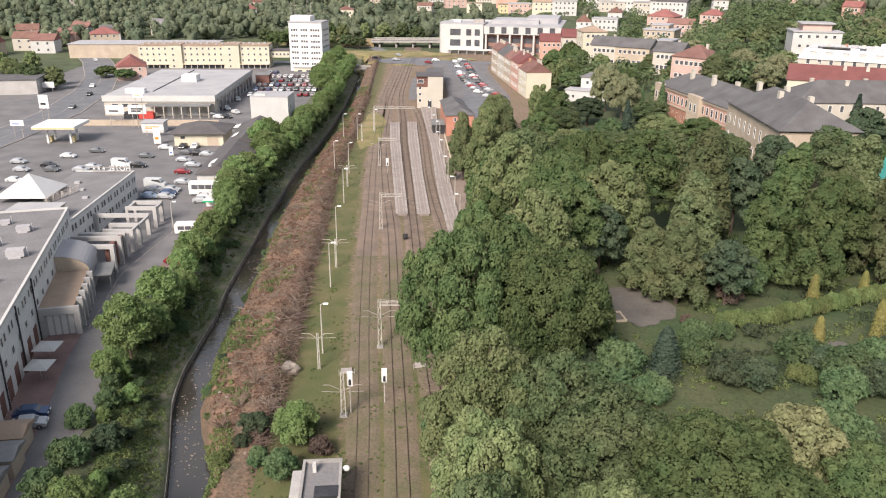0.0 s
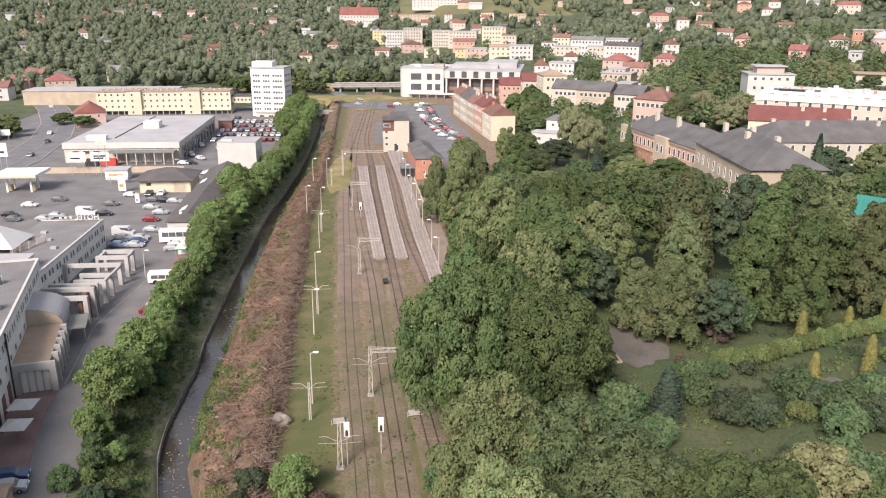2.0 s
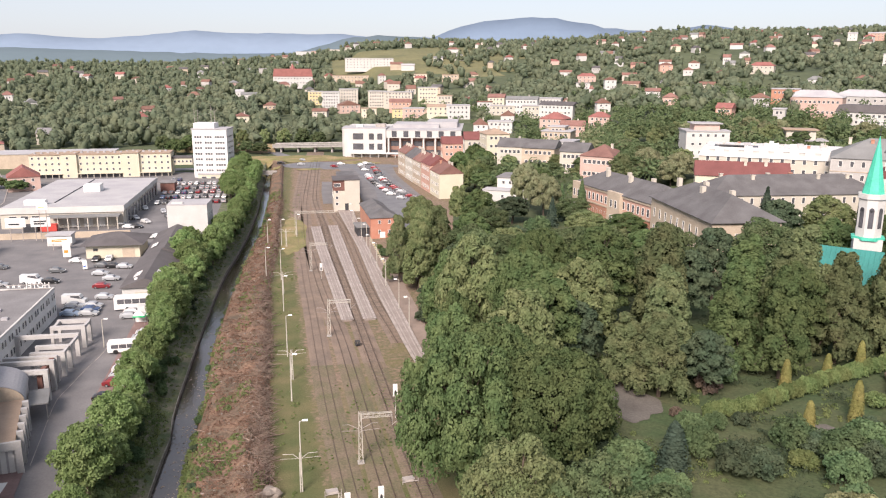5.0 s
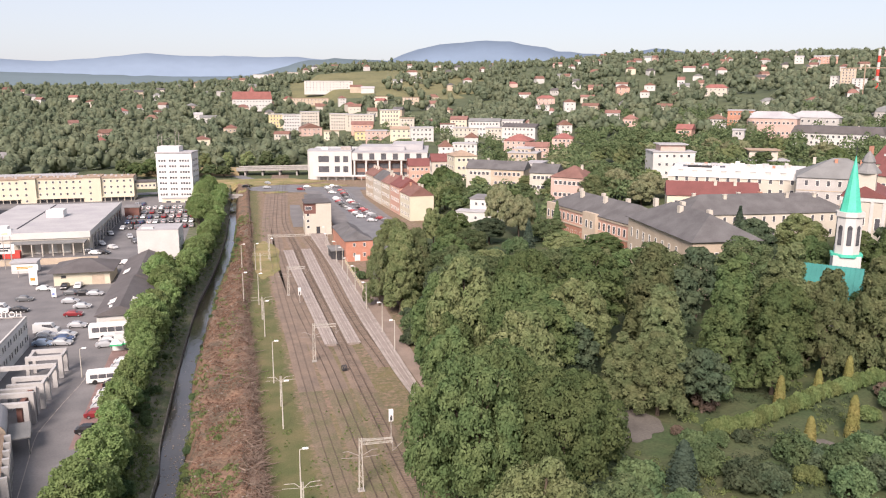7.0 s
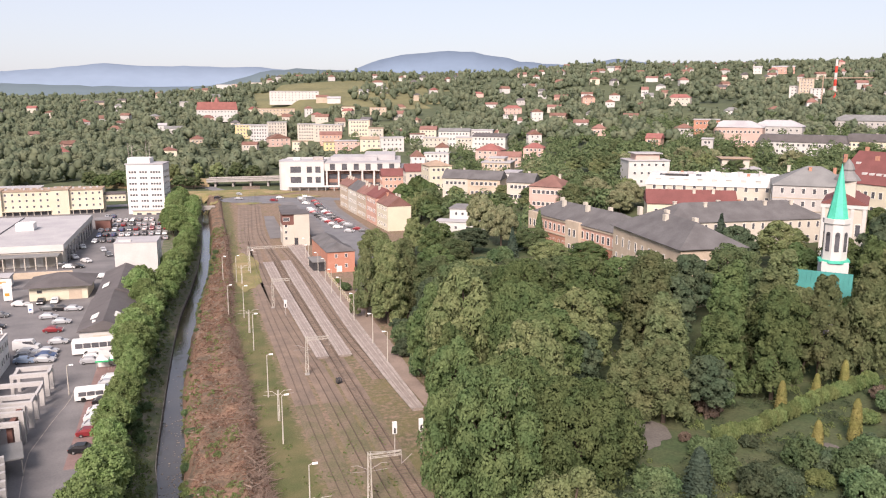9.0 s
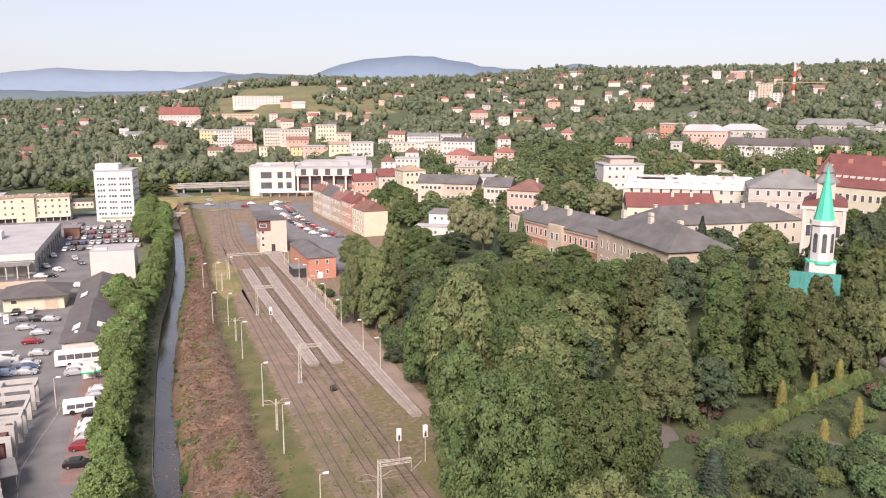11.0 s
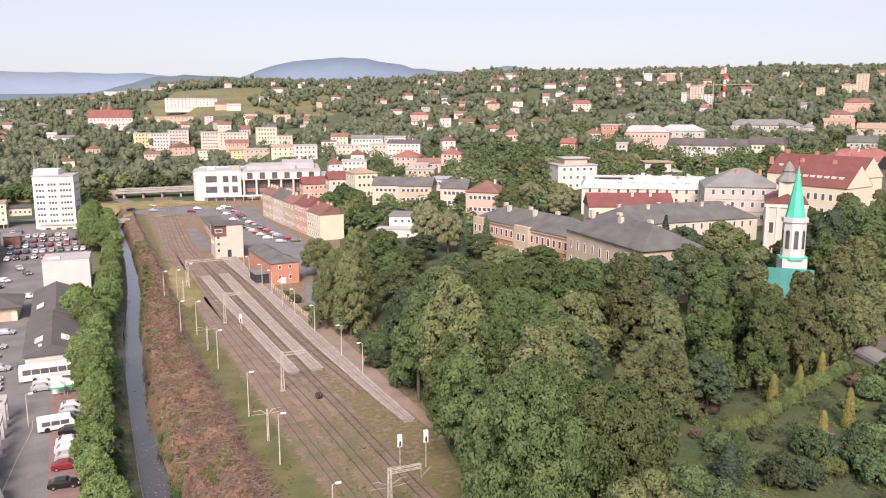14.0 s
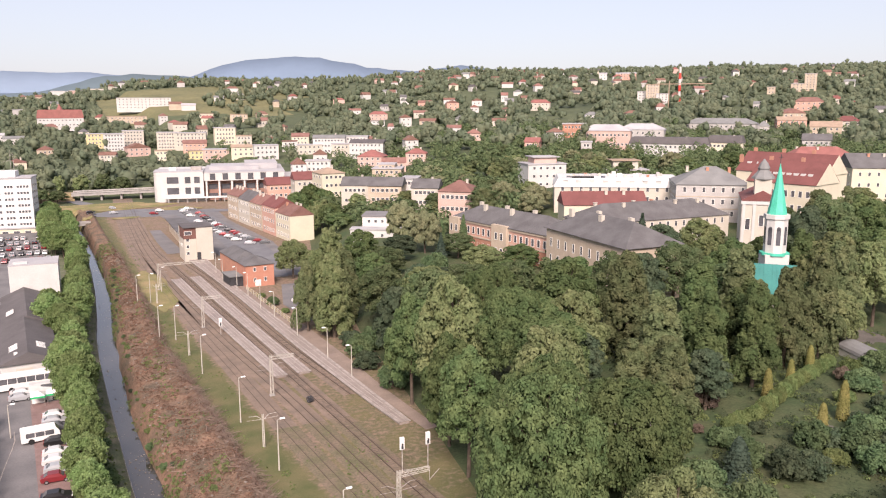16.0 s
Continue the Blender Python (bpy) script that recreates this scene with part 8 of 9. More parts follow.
town(593, 1004, 16.1, 9, 5, -32, "white_wall", "red_roof", "gable_x", 2.5, 1, 2, "white house with a red tiled roof", "house")
town(544, 899, 11.6, 8, 5, -32, "white_wall", "grey_roof", "gable_y", 3, 1, 2, "white house with a grey roof", "house")
town(285, 588, 11.4, 9, 6, -28, "white_wall", "red_roof", "gable_x", 2.5, 1, 3, "white house with a red tiled roof", "house")
town(277, 541, 10.6, 9, 5, -29, "pink", "red_roof", "hip", 3, 1, 3, "pink house with a red tiled roof", "house")
town(351, 626, 12.5, 9, 5, -31, "pale_cream", "brown_roof", "gable_x", 2.5, 1, 3, "cream house with a brown tiled roof", "house")
town(263, 439, 9.2, 10, 7, -43, "salmon", "bright_red_roof", "gable_x", 3, 2, 4, "salmon house with a bright red roof", "house")
town(320, 496, 12.3, 11, 7, -35, "grey_wall", "brown_roof", "hip", 3, 2, 4, "grey house with a brown tiled roof", "house")
town(352, 516, 18.1, 14, 10, -36, "brick_wall", "light_roof", "flat", 0.6, 2, 6, "brick town building with a pale roof", "apartment_block")
town(320, 437, 32.5, 16, 12, -44, "pink", "light_roof", "hip", 4, 2, 12, "long pink town palace with a pale roof", "apartment_block")
town(361, 449, 31.8, 16, 10, -49, "grey_wall", "light_roof", "hip", 4, 2, 8, "grey town palace with a pale roof", "apartment_block")
town(261, 381, 6, 9, 11, -37, "grey_wall", "light_roof", "flat", 0.5, 3, 2, "narrow grey block with a pale roof", "apartment_block")
town(325, 382, 47.1, 14, 7, -51, "white_wall", "dark_roof", "mansard", 4, 2, 16, "long white town building with a dark mansard roof", "apartment_block")
town(350, 361, 20.5, 14, 8, -54, "cream", "dark_roof", "mansard", 4, 2, 8, "cream town building with a dark mansard roof", "apartment_block")
town(443, 455, 51.5, 16, 9, -56, "grey_wall", "grey_roof", "hip", 4, 2, 14, "long grey town building with a grey roof", "apartment_block")
town(604, 728, 12.7, 10, 12, -41, "white_wall", "light_roof", "flat", 0.5, 4, 3, "white apartment block on the hill", "apartment_block")
town(607, 716, 14.5, 12, 20, -41, "beige", "tan_roof", "flat", 0.5, 7, 4, "tall beige apartment block on the hill", "apartment_block")
town(613, 706, 13.8, 12, 10, -42, "white_wall", "light_roof", "flat", 0.5, 4, 3, "white apartment block on the hill", "apartment_block")
town(776, 1019, 12.2, 9, 9, -38, "white_wall", "light_roof", "gable_x", 2, 2, 2, "white block on the skyline", "apartment_block")
town(798, 991, 30.8, 12, 9, -40, "salmon", "light_roof", "gable_x", 2, 3, 6, "salmon block on the skyline", "apartment_block")
town(556, 486, 20.7, 12, 8, -25, "beige", "red_roof", "gable_y", 4, 2, 4, "beige gabled house with a red tiled roof", "house")
town(525, 460, 22.2, 12, 6, -40, "salmon", "tan_roof", "gable_x", 3, 2, 5, "salmon house with a tan roof", "house")
town(647, 541, 25.6, 12, 9, -51, "salmon", "red_roof", "hip", 4, 2, 5, "salmon house with a red tiled roof", "house")
town(816, 675, 13.3, 12, 20, -51, "beige", "light_roof", "flat", 0.5, 7, 3, "tall beige apartment block on the hill", "apartment_block")
town(800, 680, 14.6, 10, 9, -51, "beige", "light_roof", "flat", 0.5, 3, 3, "beige block on the hill", "apartment_block")
town(759, 683, 9.2, 9, 8, -49, "beige", "light_roof", "flat", 0.5, 2, 2, "beige block on the hill", "apartment_block")
town(984, 748, 23.6, 10, 6, -54, "white_wall", "red_roof", "hip", 3, 1, 4, "white house with a red tiled roof", "house")
town(882, 672, 13.7, 9, 6, -54, "white_wall", "grey_roof", "gable_x", 3, 1, 2, "white house with a grey roof", "house")
town(493, 403, 20.9, 13, 7, -52, "beige", "tan_roof", "gable_x", 4, 2, 5, "beige town house with a tan roof", "house")
town(538, 419, 19.5, 13, 7, -54, "pale_cream", "dark_red_roof", "hip", 4, 2, 5, "cream town house with a dark red roof", "house")
town(411, 346, 16.4, 12, 7, -52, "grey_wall", "slate_roof", "gable_x", 4, 2, 5, "grey town house with a slate roof", "house")
town(475, 443, 8.4, 10, 6, -49, "grey_wall", "grey_roof", "hip", 4, 1, 2, "grey pavilion with a grey roof", "house")
town(28, 1575, 27.9, 14, 15, -2, "white_wall", "light_roof", "flat", 0.5, 0, 0, "pale apartment block on the wooded skyline", "apartment_block", 61.7)
town(61, 1573, 35.2, 14, 12, -3, "pink", "light_roof", "flat", 0.5, 0, 0, "pale apartment block on the wooded skyline", "apartment_block", 65.8)
town(92, 1571, 31.4, 14, 10, -4, "pale_cream", "light_roof", "flat", 0.5, 0, 0, "pale apartment block on the wooded skyline", "apartment_block", 70.9)
town(120, 1569, 26.5, 14, 13, -5, "white_wall", "light_roof", "flat", 0.5, 0, 0, "pale apartment block on the wooded skyline", "apartment_block", 71.0)
town(147, 1567, 18.5, 14, 8, -6, "white_wall", "light_roof", "flat", 0.5, 0, 0, "pale apartment block on the wooded skyline", "apartment_block", 75.1)
town(174, 1564, 15.5, 14, 11, -7, "pink", "light_roof", "flat", 0.5, 0, 0, "pale apartment block on the wooded skyline", "apartment_block", 77.2)
town(198, 1560, 26.9, 14, 7, -8, "pale_cream", "light_roof", "flat", 0.5, 0, 0, "pale apartment block on the wooded skyline", "apartment_block", 83.4)
town(320, 1538, 60.3, 14, 7, -12, "pink", "light_roof", "flat", 0.5, 0, 0, "pale apartment block on the wooded skyline", "apartment_block", 86.0)
town(369, 1526, 12.8, 12, 14, -14, "pale_cream", "light_roof", "flat", 0.5, 0, 0, "pale apartment block on the wooded skyline", "apartment_block", 81.2)
town(422, 1512, 48.3, 14, 16, -16, "pale_cream", "light_roof", "flat", 0.5, 0, 0, "pale apartment block on the wooded skyline", "apartment_block", 78.3)
town(472, 1496, 32.3, 14, 8, -18, "white_wall", "light_roof", "flat", 0.5, 0, 0, "pale apartment block on the wooded skyline", "apartment_block", 86.4)
town(549, 1469, 60.7, 14, 8, -21, "white_wall", "light_roof", "flat", 0.5, 0, 0, "pale apartment block on the wooded skyline", "apartment_block", 84.3)
town(586, 1454, 15.2, 14, 9, -23, "pink", "light_roof", "flat", 0.5, 0, 0, "pale apartment block on the wooded skyline", "apartment_block", 85.4)
town(631, 1434, 34.8, 14, 6, -24, "white_wall", "light_roof", "flat", 0.5, 0, 0, "pale apartment block on the wooded skyline", "apartment_block", 89.4)
OPEN = len(placed)
tries = 0
while len(placed) < 310 and tries < 6000:
    tries += 1
    deg = rnd.uniform(-30, 60)
    r = 600 + 1050 * rnd.random() ** 1.1
    if deg < 5 and rnd.random() < 0.45:
        continue
    if 960 < r < 1330 and 3 < deg < 14:
        continue
    hx, hy = r * math.sin(radians(deg)), r * math.cos(radians(deg))
    if (hx < 140 and hy < 620) or (hx > 30 and r < 680) or any((hx - a) ** 2 + (hy - b) ** 2 < 26 ** 2 for a, b in placed):
        continue
    placed.append((hx, hy))
    wl, rf = rnd.choice(WALLS), rnd.choice(ROOFS)
    far_house(hx, hy, rnd.uniform(8, 13), rnd.uniform(7, 10), rnd.uniform(4.0, 6.5), -deg + rnd.uniform(-30, 30), wl, rf, rnd.choice(("gable_x", "gable_x", "hip", "gable_y")), f"{WORD[wl]} house with a {RWORD[rf]} roof on the hillside", rnd.uniform(2.5, 3.8), z=height(hx, hy) + (3.0 if deg < 5 else 1.0))


def town_greenery():
    """Trees and gardens between the houses of the near town."""
    rng = np.random.default_rng(78)
    rows, spots = [], []
    for _ in range(3400):
        deg, r = rng.uniform(9, 58), rng.uniform(255, 700)
        x, y = r * math.sin(radians(deg)), r * math.cos(radians(deg))
        if (x < 135 and 405 < y < 560) or (x < 82 and y < 410) or noise.noise((x * 0.02, y * 0.02, 4)) < -0.12:
            continue
        if any((x - a) ** 2 + (y - b) ** 2 < c * c for a, b, c in KEEP_CLEAR):
            continue
        s = rng.uniform(2.4, 5.0)
        spots.append((x, y, s))
    for x, y, s in open_views(np.array(spots), 11, 34):
        z = height(x, y) + s * 0.8
        for _k in range(4):
            d = rng.normal(size=3) * 0.5
            rows.append((x + d[0] * s, y + d[1] * s, z + abs(d[2]) * s, s * 0.6, s * 0.6, s * 0.7))
    quads = leaf_cloud(rng, np.array(rows), 36, 0.68, up=0.2, flat=0.2)
    ob = new("town_gardens", quad_mesh("town_gardens", quads, LEAF["maple"]))
    tagged(ob, "green garden trees between the town houses", "garden trees", kind="stuff")


KEEP_CLEAR = [(80, 250, 14), (74, 240, 12), (78, 258, 12), (86, 268, 14), (104, 232, 16), (118, 214, 18), (125, 196, 16), (150, 212, 30), (180, 212, 20), (150, 232, 22), (166, 258, 28), (185, 250, 20), (172, 302, 12), (222, 298, 13), (196, 226, 18), (232, 215, 26), (250, 205, 16), (205, 214, 14), (276, 212, 22), (291, 254, 18)]
# landmarks on the hill
town(112, 1120, 66, 14, 14, -6, "white_wall", "light_roof", "flat", 0.5, 4, 14, "long white school block on the meadow hill", "school_block")
manor = far_house(8, 985, 46, 16, 10, 0, "white_wall", "bright_red_roof", "mansard", "white manor with a steep red roof", 9, z=height(8, 985) + 5, name="manor_house", rows=2, cols=12)
part("turret_roof", Geo().tube((0, 0, 18), (0, 0, 25), 4, 0.2, 6), ["bright_red_roof"], manor)
chim = thing("chimney_stack", pose(575, 640, height(575, 640)), "tall red and white banded chimney", "chimney")
for i in range(7):
    part("band", Geo().tube((0, 0, i * 6.2 - (3 if i == 0 else 0)), (0, 0, (i + 1) * 6.2), 1.7 - i * 0.08, 1.62 - i * 0.08, 10), ["white_wall" if i % 2 == 0 else "signal_red"], chim)
crane = thing("tower_crane", pose(561, 640, height(561, 640), 0, 0, -42), "slim rust-brown tower crane above the hill houses", "crane")
part("tower", Geo().box(-0.5, 0.5, -0.5, 0.5, -2, 30), ["tan_roof"], crane)
part("jib", Geo().box(-14, 42, -0.35, 0.35, 26.5, 27.3), ["tan_roof"], crane)


woods()
town_greenery()


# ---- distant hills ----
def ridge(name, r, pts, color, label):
    """A wooded ridge on the horizon, as a solid of revolution round the valley: (angle, height); color includes painted
    haze.
    """
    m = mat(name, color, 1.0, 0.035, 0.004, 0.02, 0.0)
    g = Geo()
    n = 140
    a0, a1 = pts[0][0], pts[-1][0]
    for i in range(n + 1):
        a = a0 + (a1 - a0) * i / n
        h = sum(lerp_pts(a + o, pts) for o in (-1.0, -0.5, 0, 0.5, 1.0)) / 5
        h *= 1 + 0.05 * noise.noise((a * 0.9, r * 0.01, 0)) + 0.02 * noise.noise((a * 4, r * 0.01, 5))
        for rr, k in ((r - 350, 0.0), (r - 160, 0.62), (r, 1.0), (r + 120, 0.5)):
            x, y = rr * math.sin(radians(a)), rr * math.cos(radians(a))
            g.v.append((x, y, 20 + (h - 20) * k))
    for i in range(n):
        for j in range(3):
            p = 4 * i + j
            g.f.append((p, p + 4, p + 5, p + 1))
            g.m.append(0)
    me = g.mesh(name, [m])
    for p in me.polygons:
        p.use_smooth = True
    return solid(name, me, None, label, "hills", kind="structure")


# aerial haze is put into the ridge colours, paler the farther off
ridge("backdrop_far", 4650, [(-45, 150), (-22, 180), (-15, 188), (-12.5, 174), (-10.5, 191), (-9, 187), (-8, 212), (-6.2, 229), (-4.6, 216), (-1.3, 213), (2.4, 217), (5, 204), (12, 190), (30, 185), (50, 185), (70, 160)], (0.19, 0.245, 0.32), "mountains on the horizon with pale blue painted haze")
ridge("backdrop_mid", 4300, [(-45, 60), (6, 110), (7.8, 144), (9.8, 186), (11.8, 252), (14.2, 281), (16.5, 284), (18.1, 296), (19.3, 268), (20.5, 253), (22, 233), (24, 218), (25.5, 215), (26.6, 233), (27.7, 252), (29, 242), (31, 218), (33.5, 228), (36, 214), (40, 214), (50, 200), (70, 160)], (0.15, 0.20, 0.27), "wooded mountain on the horizon with blue-grey painted haze")
ridge("backdrop_near", 3600, [(-45, 90), (-24, 120), (-14, 105), (-4, 92), (0.1, 94), (1.2, 113), (4, 167), (7.1, 175), (9.8, 160), (11.8, 141), (18, 120), (24, 110), (70, 100)], (0.115, 0.155, 0.175), "dark wooded hill on the horizon with blue-green painted haze")


# ---- vehicles ----
def car_parts(colour, kind="hatch"):
    """The meshes of one car, nose to -y; returns (body, glass, wheel, lamp)."""
    if kind == "van":
        L, W, H = 5.4, 2.0, 2.4
        side = [(-2.7, 0.35), (2.7, 0.35), (2.7, 2.35), (-1.4, 2.4), (-1.9, 1.4), (-2.65, 1.15)]
        cab = [(-1.87, 1.42), (-1.3, 2.2), (0.6, 2.2), (0.6, 1.42)]
    else:
        L, W, H = 4.3, 1.75, 1.45
        side = [(-2.1, 0.3), (2.05, 0.3), (2.15, 0.6), (2.1, 0.95), (1.75, 1.02), (1.1, 1.45), (-0.4, 1.47), (-1.05, 0.98), (-2.0, 0.82), (-2.15, 0.55)]
        cab = [(-1.0, 1.0), (-0.42, 1.38), (1.05, 1.36), (1.62, 1.02)]
    b = Geo()
    w2 = W / 2
    n = len(side)
    inner = [(y, z) for y, z in side]
    v = [(-w2 + (0.14 if z > 1.1 else 0.0), y, z) for y, z in inner] + [(w2 - (0.14 if z > 1.1 else 0.0), y, z) for y, z in inner]
    b.add(v, [(i, (i + 1) % n, n + (i + 1) % n, n + i) for i in range(n)] + [tuple(range(n - 1, -1, -1)), tuple(range(n, 2 * n))])
    g = Geo()
    top = max(z for _, z in cab)
    k = len(cab)
    for s in (-1, 1):
        xa = [s * (w2 + 0.012 - (0.14 if z > 1.2 else 0.02)) for y, z in cab]
        g.add([(xa[i], *cab[i]) for i in range(k)], [tuple(range(k))])
    yf, zf = cab[0]
    yt, zt = cab[1]
    g.add([(-w2 + 0.16, yf - 0.06, zf + 0.03), (w2 - 0.16, yf - 0.06, zf + 0.03), (w2 - 0.24, yt - 0.06, zt), (-w2 + 0.24, yt - 0.06, zt)], [(0, 1, 2, 3)])
    if kind != "van":
        g.add([(-w2 + 0.2, 1.72, 1.06), (w2 - 0.2, 1.72, 1.06), (w2 - 0.26, 1.17, 1.43), (-w2 + 0.26, 1.17, 1.43)], [(0, 1, 2, 3)])
    wheel = Geo().tube((-0.11, 0, 0), (0.11, 0, 0), 0.32, n=12)
    rim = Geo().tube((-0.12, 0, 0), (0.12, 0, 0), 0.19, n=8)
    lamp = Geo().box(-0.2, 0.2, -0.05, 0.05, -0.09, 0.09)
    return (b.mesh("body", ["car_" + colour]), g.mesh("glass", ["pane_dark"]), wheel.mesh("tyre", ["tyre"]), rim.mesh("rim", ["alloy"]), lamp.mesh("headlight", ["lamp_glass"]), lamp.mesh("tail_light", ["red_light"]), W, L)


CARS = {}


def vehicle(colour, x, y, yaw, kind="hatch", z=None):
    key = (colour, kind)
    label = f"{colour.replace('_', ' ')} {'van' if kind == 'van' else 'car'} parked on the asphalt"
    z = surface(x, y) + 0.06 if z is None else z
    m = pose(x, y, z, 0, 0, yaw)
    if key in CARS:
        return copy_thing(CARS[key], m)
    body, glass, tyre, rim, head, tail, W, L = car_parts(colour, kind)
    t = thing("van" if kind == "van" else "car", m, label, "van" if kind == "van" else "car", "parked vehicles")
    part("body", body, None, t)
    part("glass", glass, None, t)
    for sx in (-1, 1):
        for sy in (-1, 1):
            w = part("wheel", tyre, None, t, m=pose(sx * (W / 2 - 0.09), sy * L * 0.31, 0.32))
            part("rim", rim, None, w)
        part("headlight", head, None, t, m=pose(sx * (W / 2 - 0.3), -L / 2 + 0.03, 0.66))
        part("tail_light", tail, None, t, m=pose(sx * (W / 2 - 0.28), L / 2 - 0.03, 0.78))
    CARS[key] = t
    return t


def coach(x, y, yaw, label, length=11.0, height_=3.2):
    t = thing("coach", pose(x, y, surface(x, y) + 0.06, 0, 0, yaw), label, "coach")
    h2, w2 = length / 2, 1.25
    side = [(-h2, 0.4), (h2, 0.4), (h2, height_ - 0.1), (h2 - 0.2, height_), (-h2 + 0.7, height_), (-h2 + 0.15, 1.6)]
    part("body", Geo().profile(side, -w2, w2), ["white_paint"], t)
    for s in (-1, 1):
        n = int(length / 1.7)
        for i in range(n):
            a = -h2 + 1.0 + i * (length - 1.6) / n
            part("side_glass", Geo().box(min(s * w2, s * (w2 + 0.02)), max(s * w2, s * (w2 + 0.02)), a, a + (length - 1.6) / n - 0.12, height_ * 0.5, height_ * 0.84), ["pane_dark"], t)
        for yy in (-h2 * 0.55, h2 * 0.5):
            part("wheel", Geo().tube((s * (w2 - 0.25), yy, 0.48), (s * (w2 + 0.02), yy, 0.48), 0.48, n=12), ["tyre"], t)
    part("windscreen", Geo().add([(-w2 + 0.15, -h2 + 0.12, 1.6), (w2 - 0.15, -h2 + 0.12, 1.6), (w2 - 0.15, -h2 + 0.66, height_ - 0.05), (-w2 + 0.15, -h2 + 0.66, height_ - 0.05)], [(0, 1, 2, 3)]), ["pane_dark"], t)
    return t


# row beside the river trees, then the car parks
vehicle("black", -23.1, 130, 84, "hatch")
vehicle("red", -22.9, 136.6, 86, "hatch")
vehicle("silver", -22.5, 139.8, 86, "hatch")
vehicle("white", -22.7, 143.2, 88, "hatch")
vehicle("white", -22.6, 146.4, 88, "hatch")
vehicle("black", -22.3, 151.0, 88, "hatch")
vehicle("grey", -22.3, 157.6, 88, "hatch")
vehicle("silver", -22.5, 160.8, 88, "hatch")
vehicle("white", -22.3, 163.8, 88, "hatch")
vehicle("silver", -28.0, 176.5, 92, "hatch")
vehicle("white", -27.8, 179.4, 92, "hatch")
vehicle("white", -23.6, 174.6, 90, "hatch")
vehicle("white", -23.8, 178.4, 90, "van")
vehicle("black", -32.4, 190.5, 10, "hatch")
vehicle("silver", -42.2, 186.5, 80, "hatch")
vehicle("silver", -38, 186.2, 82, "hatch")
vehicle("grey", -42, 183.4, 80, "hatch")
vehicle("blue", -37.8, 183.0, 80, "hatch")
vehicle("pale_blue", -41.6, 180.4, 82, "hatch")
vehicle("silver", -37.6, 180, 82, "hatch")
vehicle("white", -43.0, 190.0, 84, "van")
vehicle("silver", -88.9, 214.9, 80, "hatch")
vehicle("black", -78.5, 210.4, 85, "hatch")
vehicle("grey", -76.0, 206.1, 81, "hatch")
vehicle("white", -77.8, 221.6, 86, "hatch")
vehicle("silver", -68.1, 206.0, 82, "hatch")
vehicle("silver", -66.1, 209.1, 87, "hatch")
vehicle("white", -58.7, 211.0, 83, "van")
vehicle("black", -53.9, 210.3, 88, "hatch")
vehicle("grey", -55.4, 221.5, 84, "hatch")
vehicle("white", -52.9, 232.4, 80, "hatch")
vehicle("silver", -43.2, 216.8, 85, "hatch")
vehicle("grey", -44.6, 225.7, 81, "hatch")
vehicle("black", -41.3, 224.3, 86, "hatch")
vehicle("silver", -38.3, 223.6, 82, "hatch")
vehicle("silver", -39.2, 210.9, 87, "hatch")
vehicle("silver", -37, 193.2, 83, "hatch")
vehicle("red", -39.9, 203.5, 88, "hatch")
vehicle("white", -80.8, 195.1, 84, "hatch")
vehicle("silver", -57.9, 299.8, 80, "hatch")
vehicle("grey", -50.7, 285.0, 85, "hatch")
vehicle("white", -49.2, 255.3, 81, "hatch")
vehicle("grey", -72, 228, 86, "hatch")
vehicle("silver", -84, 206, 82, "hatch")
vehicle("white", -44.5, 234, 0, "hatch")
vehicle("black", -48, 233.6, 0, "hatch")
vehicle("blue", -26.0, 82.4, 100, "hatch")
vehicle("silver", -25.2, 79.9, 100, "hatch")
vehicle("white", -38, 263, 80, "hatch")
vehicle("white", -35.6, 263, 80, "hatch")
vehicle("white", -48, 281, 75, "hatch")
vehicle("black", -45.5, 281, 75, "hatch")
vehicle("red", -54, 300, 20, "hatch")
vehicle("black", -52, 306, 20, "hatch")
vehicle("white", -49, 298, 30, "hatch")
vehicle("white", -44, 290, 40, "hatch")
vehicle("silver", -41, 310, 15, "hatch")
vehicle("grey", -38, 300, 20, "hatch")
vehicle("silver", -52, 320, 18, "hatch")
vehicle("white", -49, 318, 18, "hatch")
for i in range(52):
    r_, c_ = divmod(i, 10)
    if rnd.random() < 0.12:
        continue
    vehicle(rnd.choice(("white", "silver", "grey", "black", "red", "silver", "blue", "white")), -46 + c_ * 2.9 + rnd.uniform(-0.4, 0.4) - r_ * 0.6, 330 + r_ * 13 + rnd.uniform(-0.8, 0.8), rnd.choice((0, 180)) + rnd.uniform(-5, 5) - 8)
coach(-26.8, 183.6, 92, "white touring coach with dark windows beside the shed", 11.5, 3.3)
coach(-24.8, 154.2, 94, "white minibus with dark windows in the parking row", 6.0, 2.35)
STREET = [(326, 59), (338, 55.6), (355, 54), (368, 52.4), (388, 51), (420, 51), (444, 50)]
for i in range(44):
    yy = 327 + (i // 2) * 5.3 + rnd.uniform(-1, 1)
    if rnd.random() > 0.3:
        vehicle(rnd.choice(("white", "silver", "grey", "red", "black", "grey", "silver")), lerp_pts(yy, STREET) - (i % 2) * 5.6, yy, 75 + rnd.uniform(-10, 10))
vehicle("white", 42.5, 226, 60)
vehicle("silver", 44.5, 229.5, 60)
for ax, ay, yaw, col in ((-104, 262, 160, "silver"), (-113, 330, 8, "black"), (-120, 352, 8, "white"), (-108, 300, 5, "grey"), (-150, 436, 25, "white")):
    vehicle(col, ax, ay, yaw)


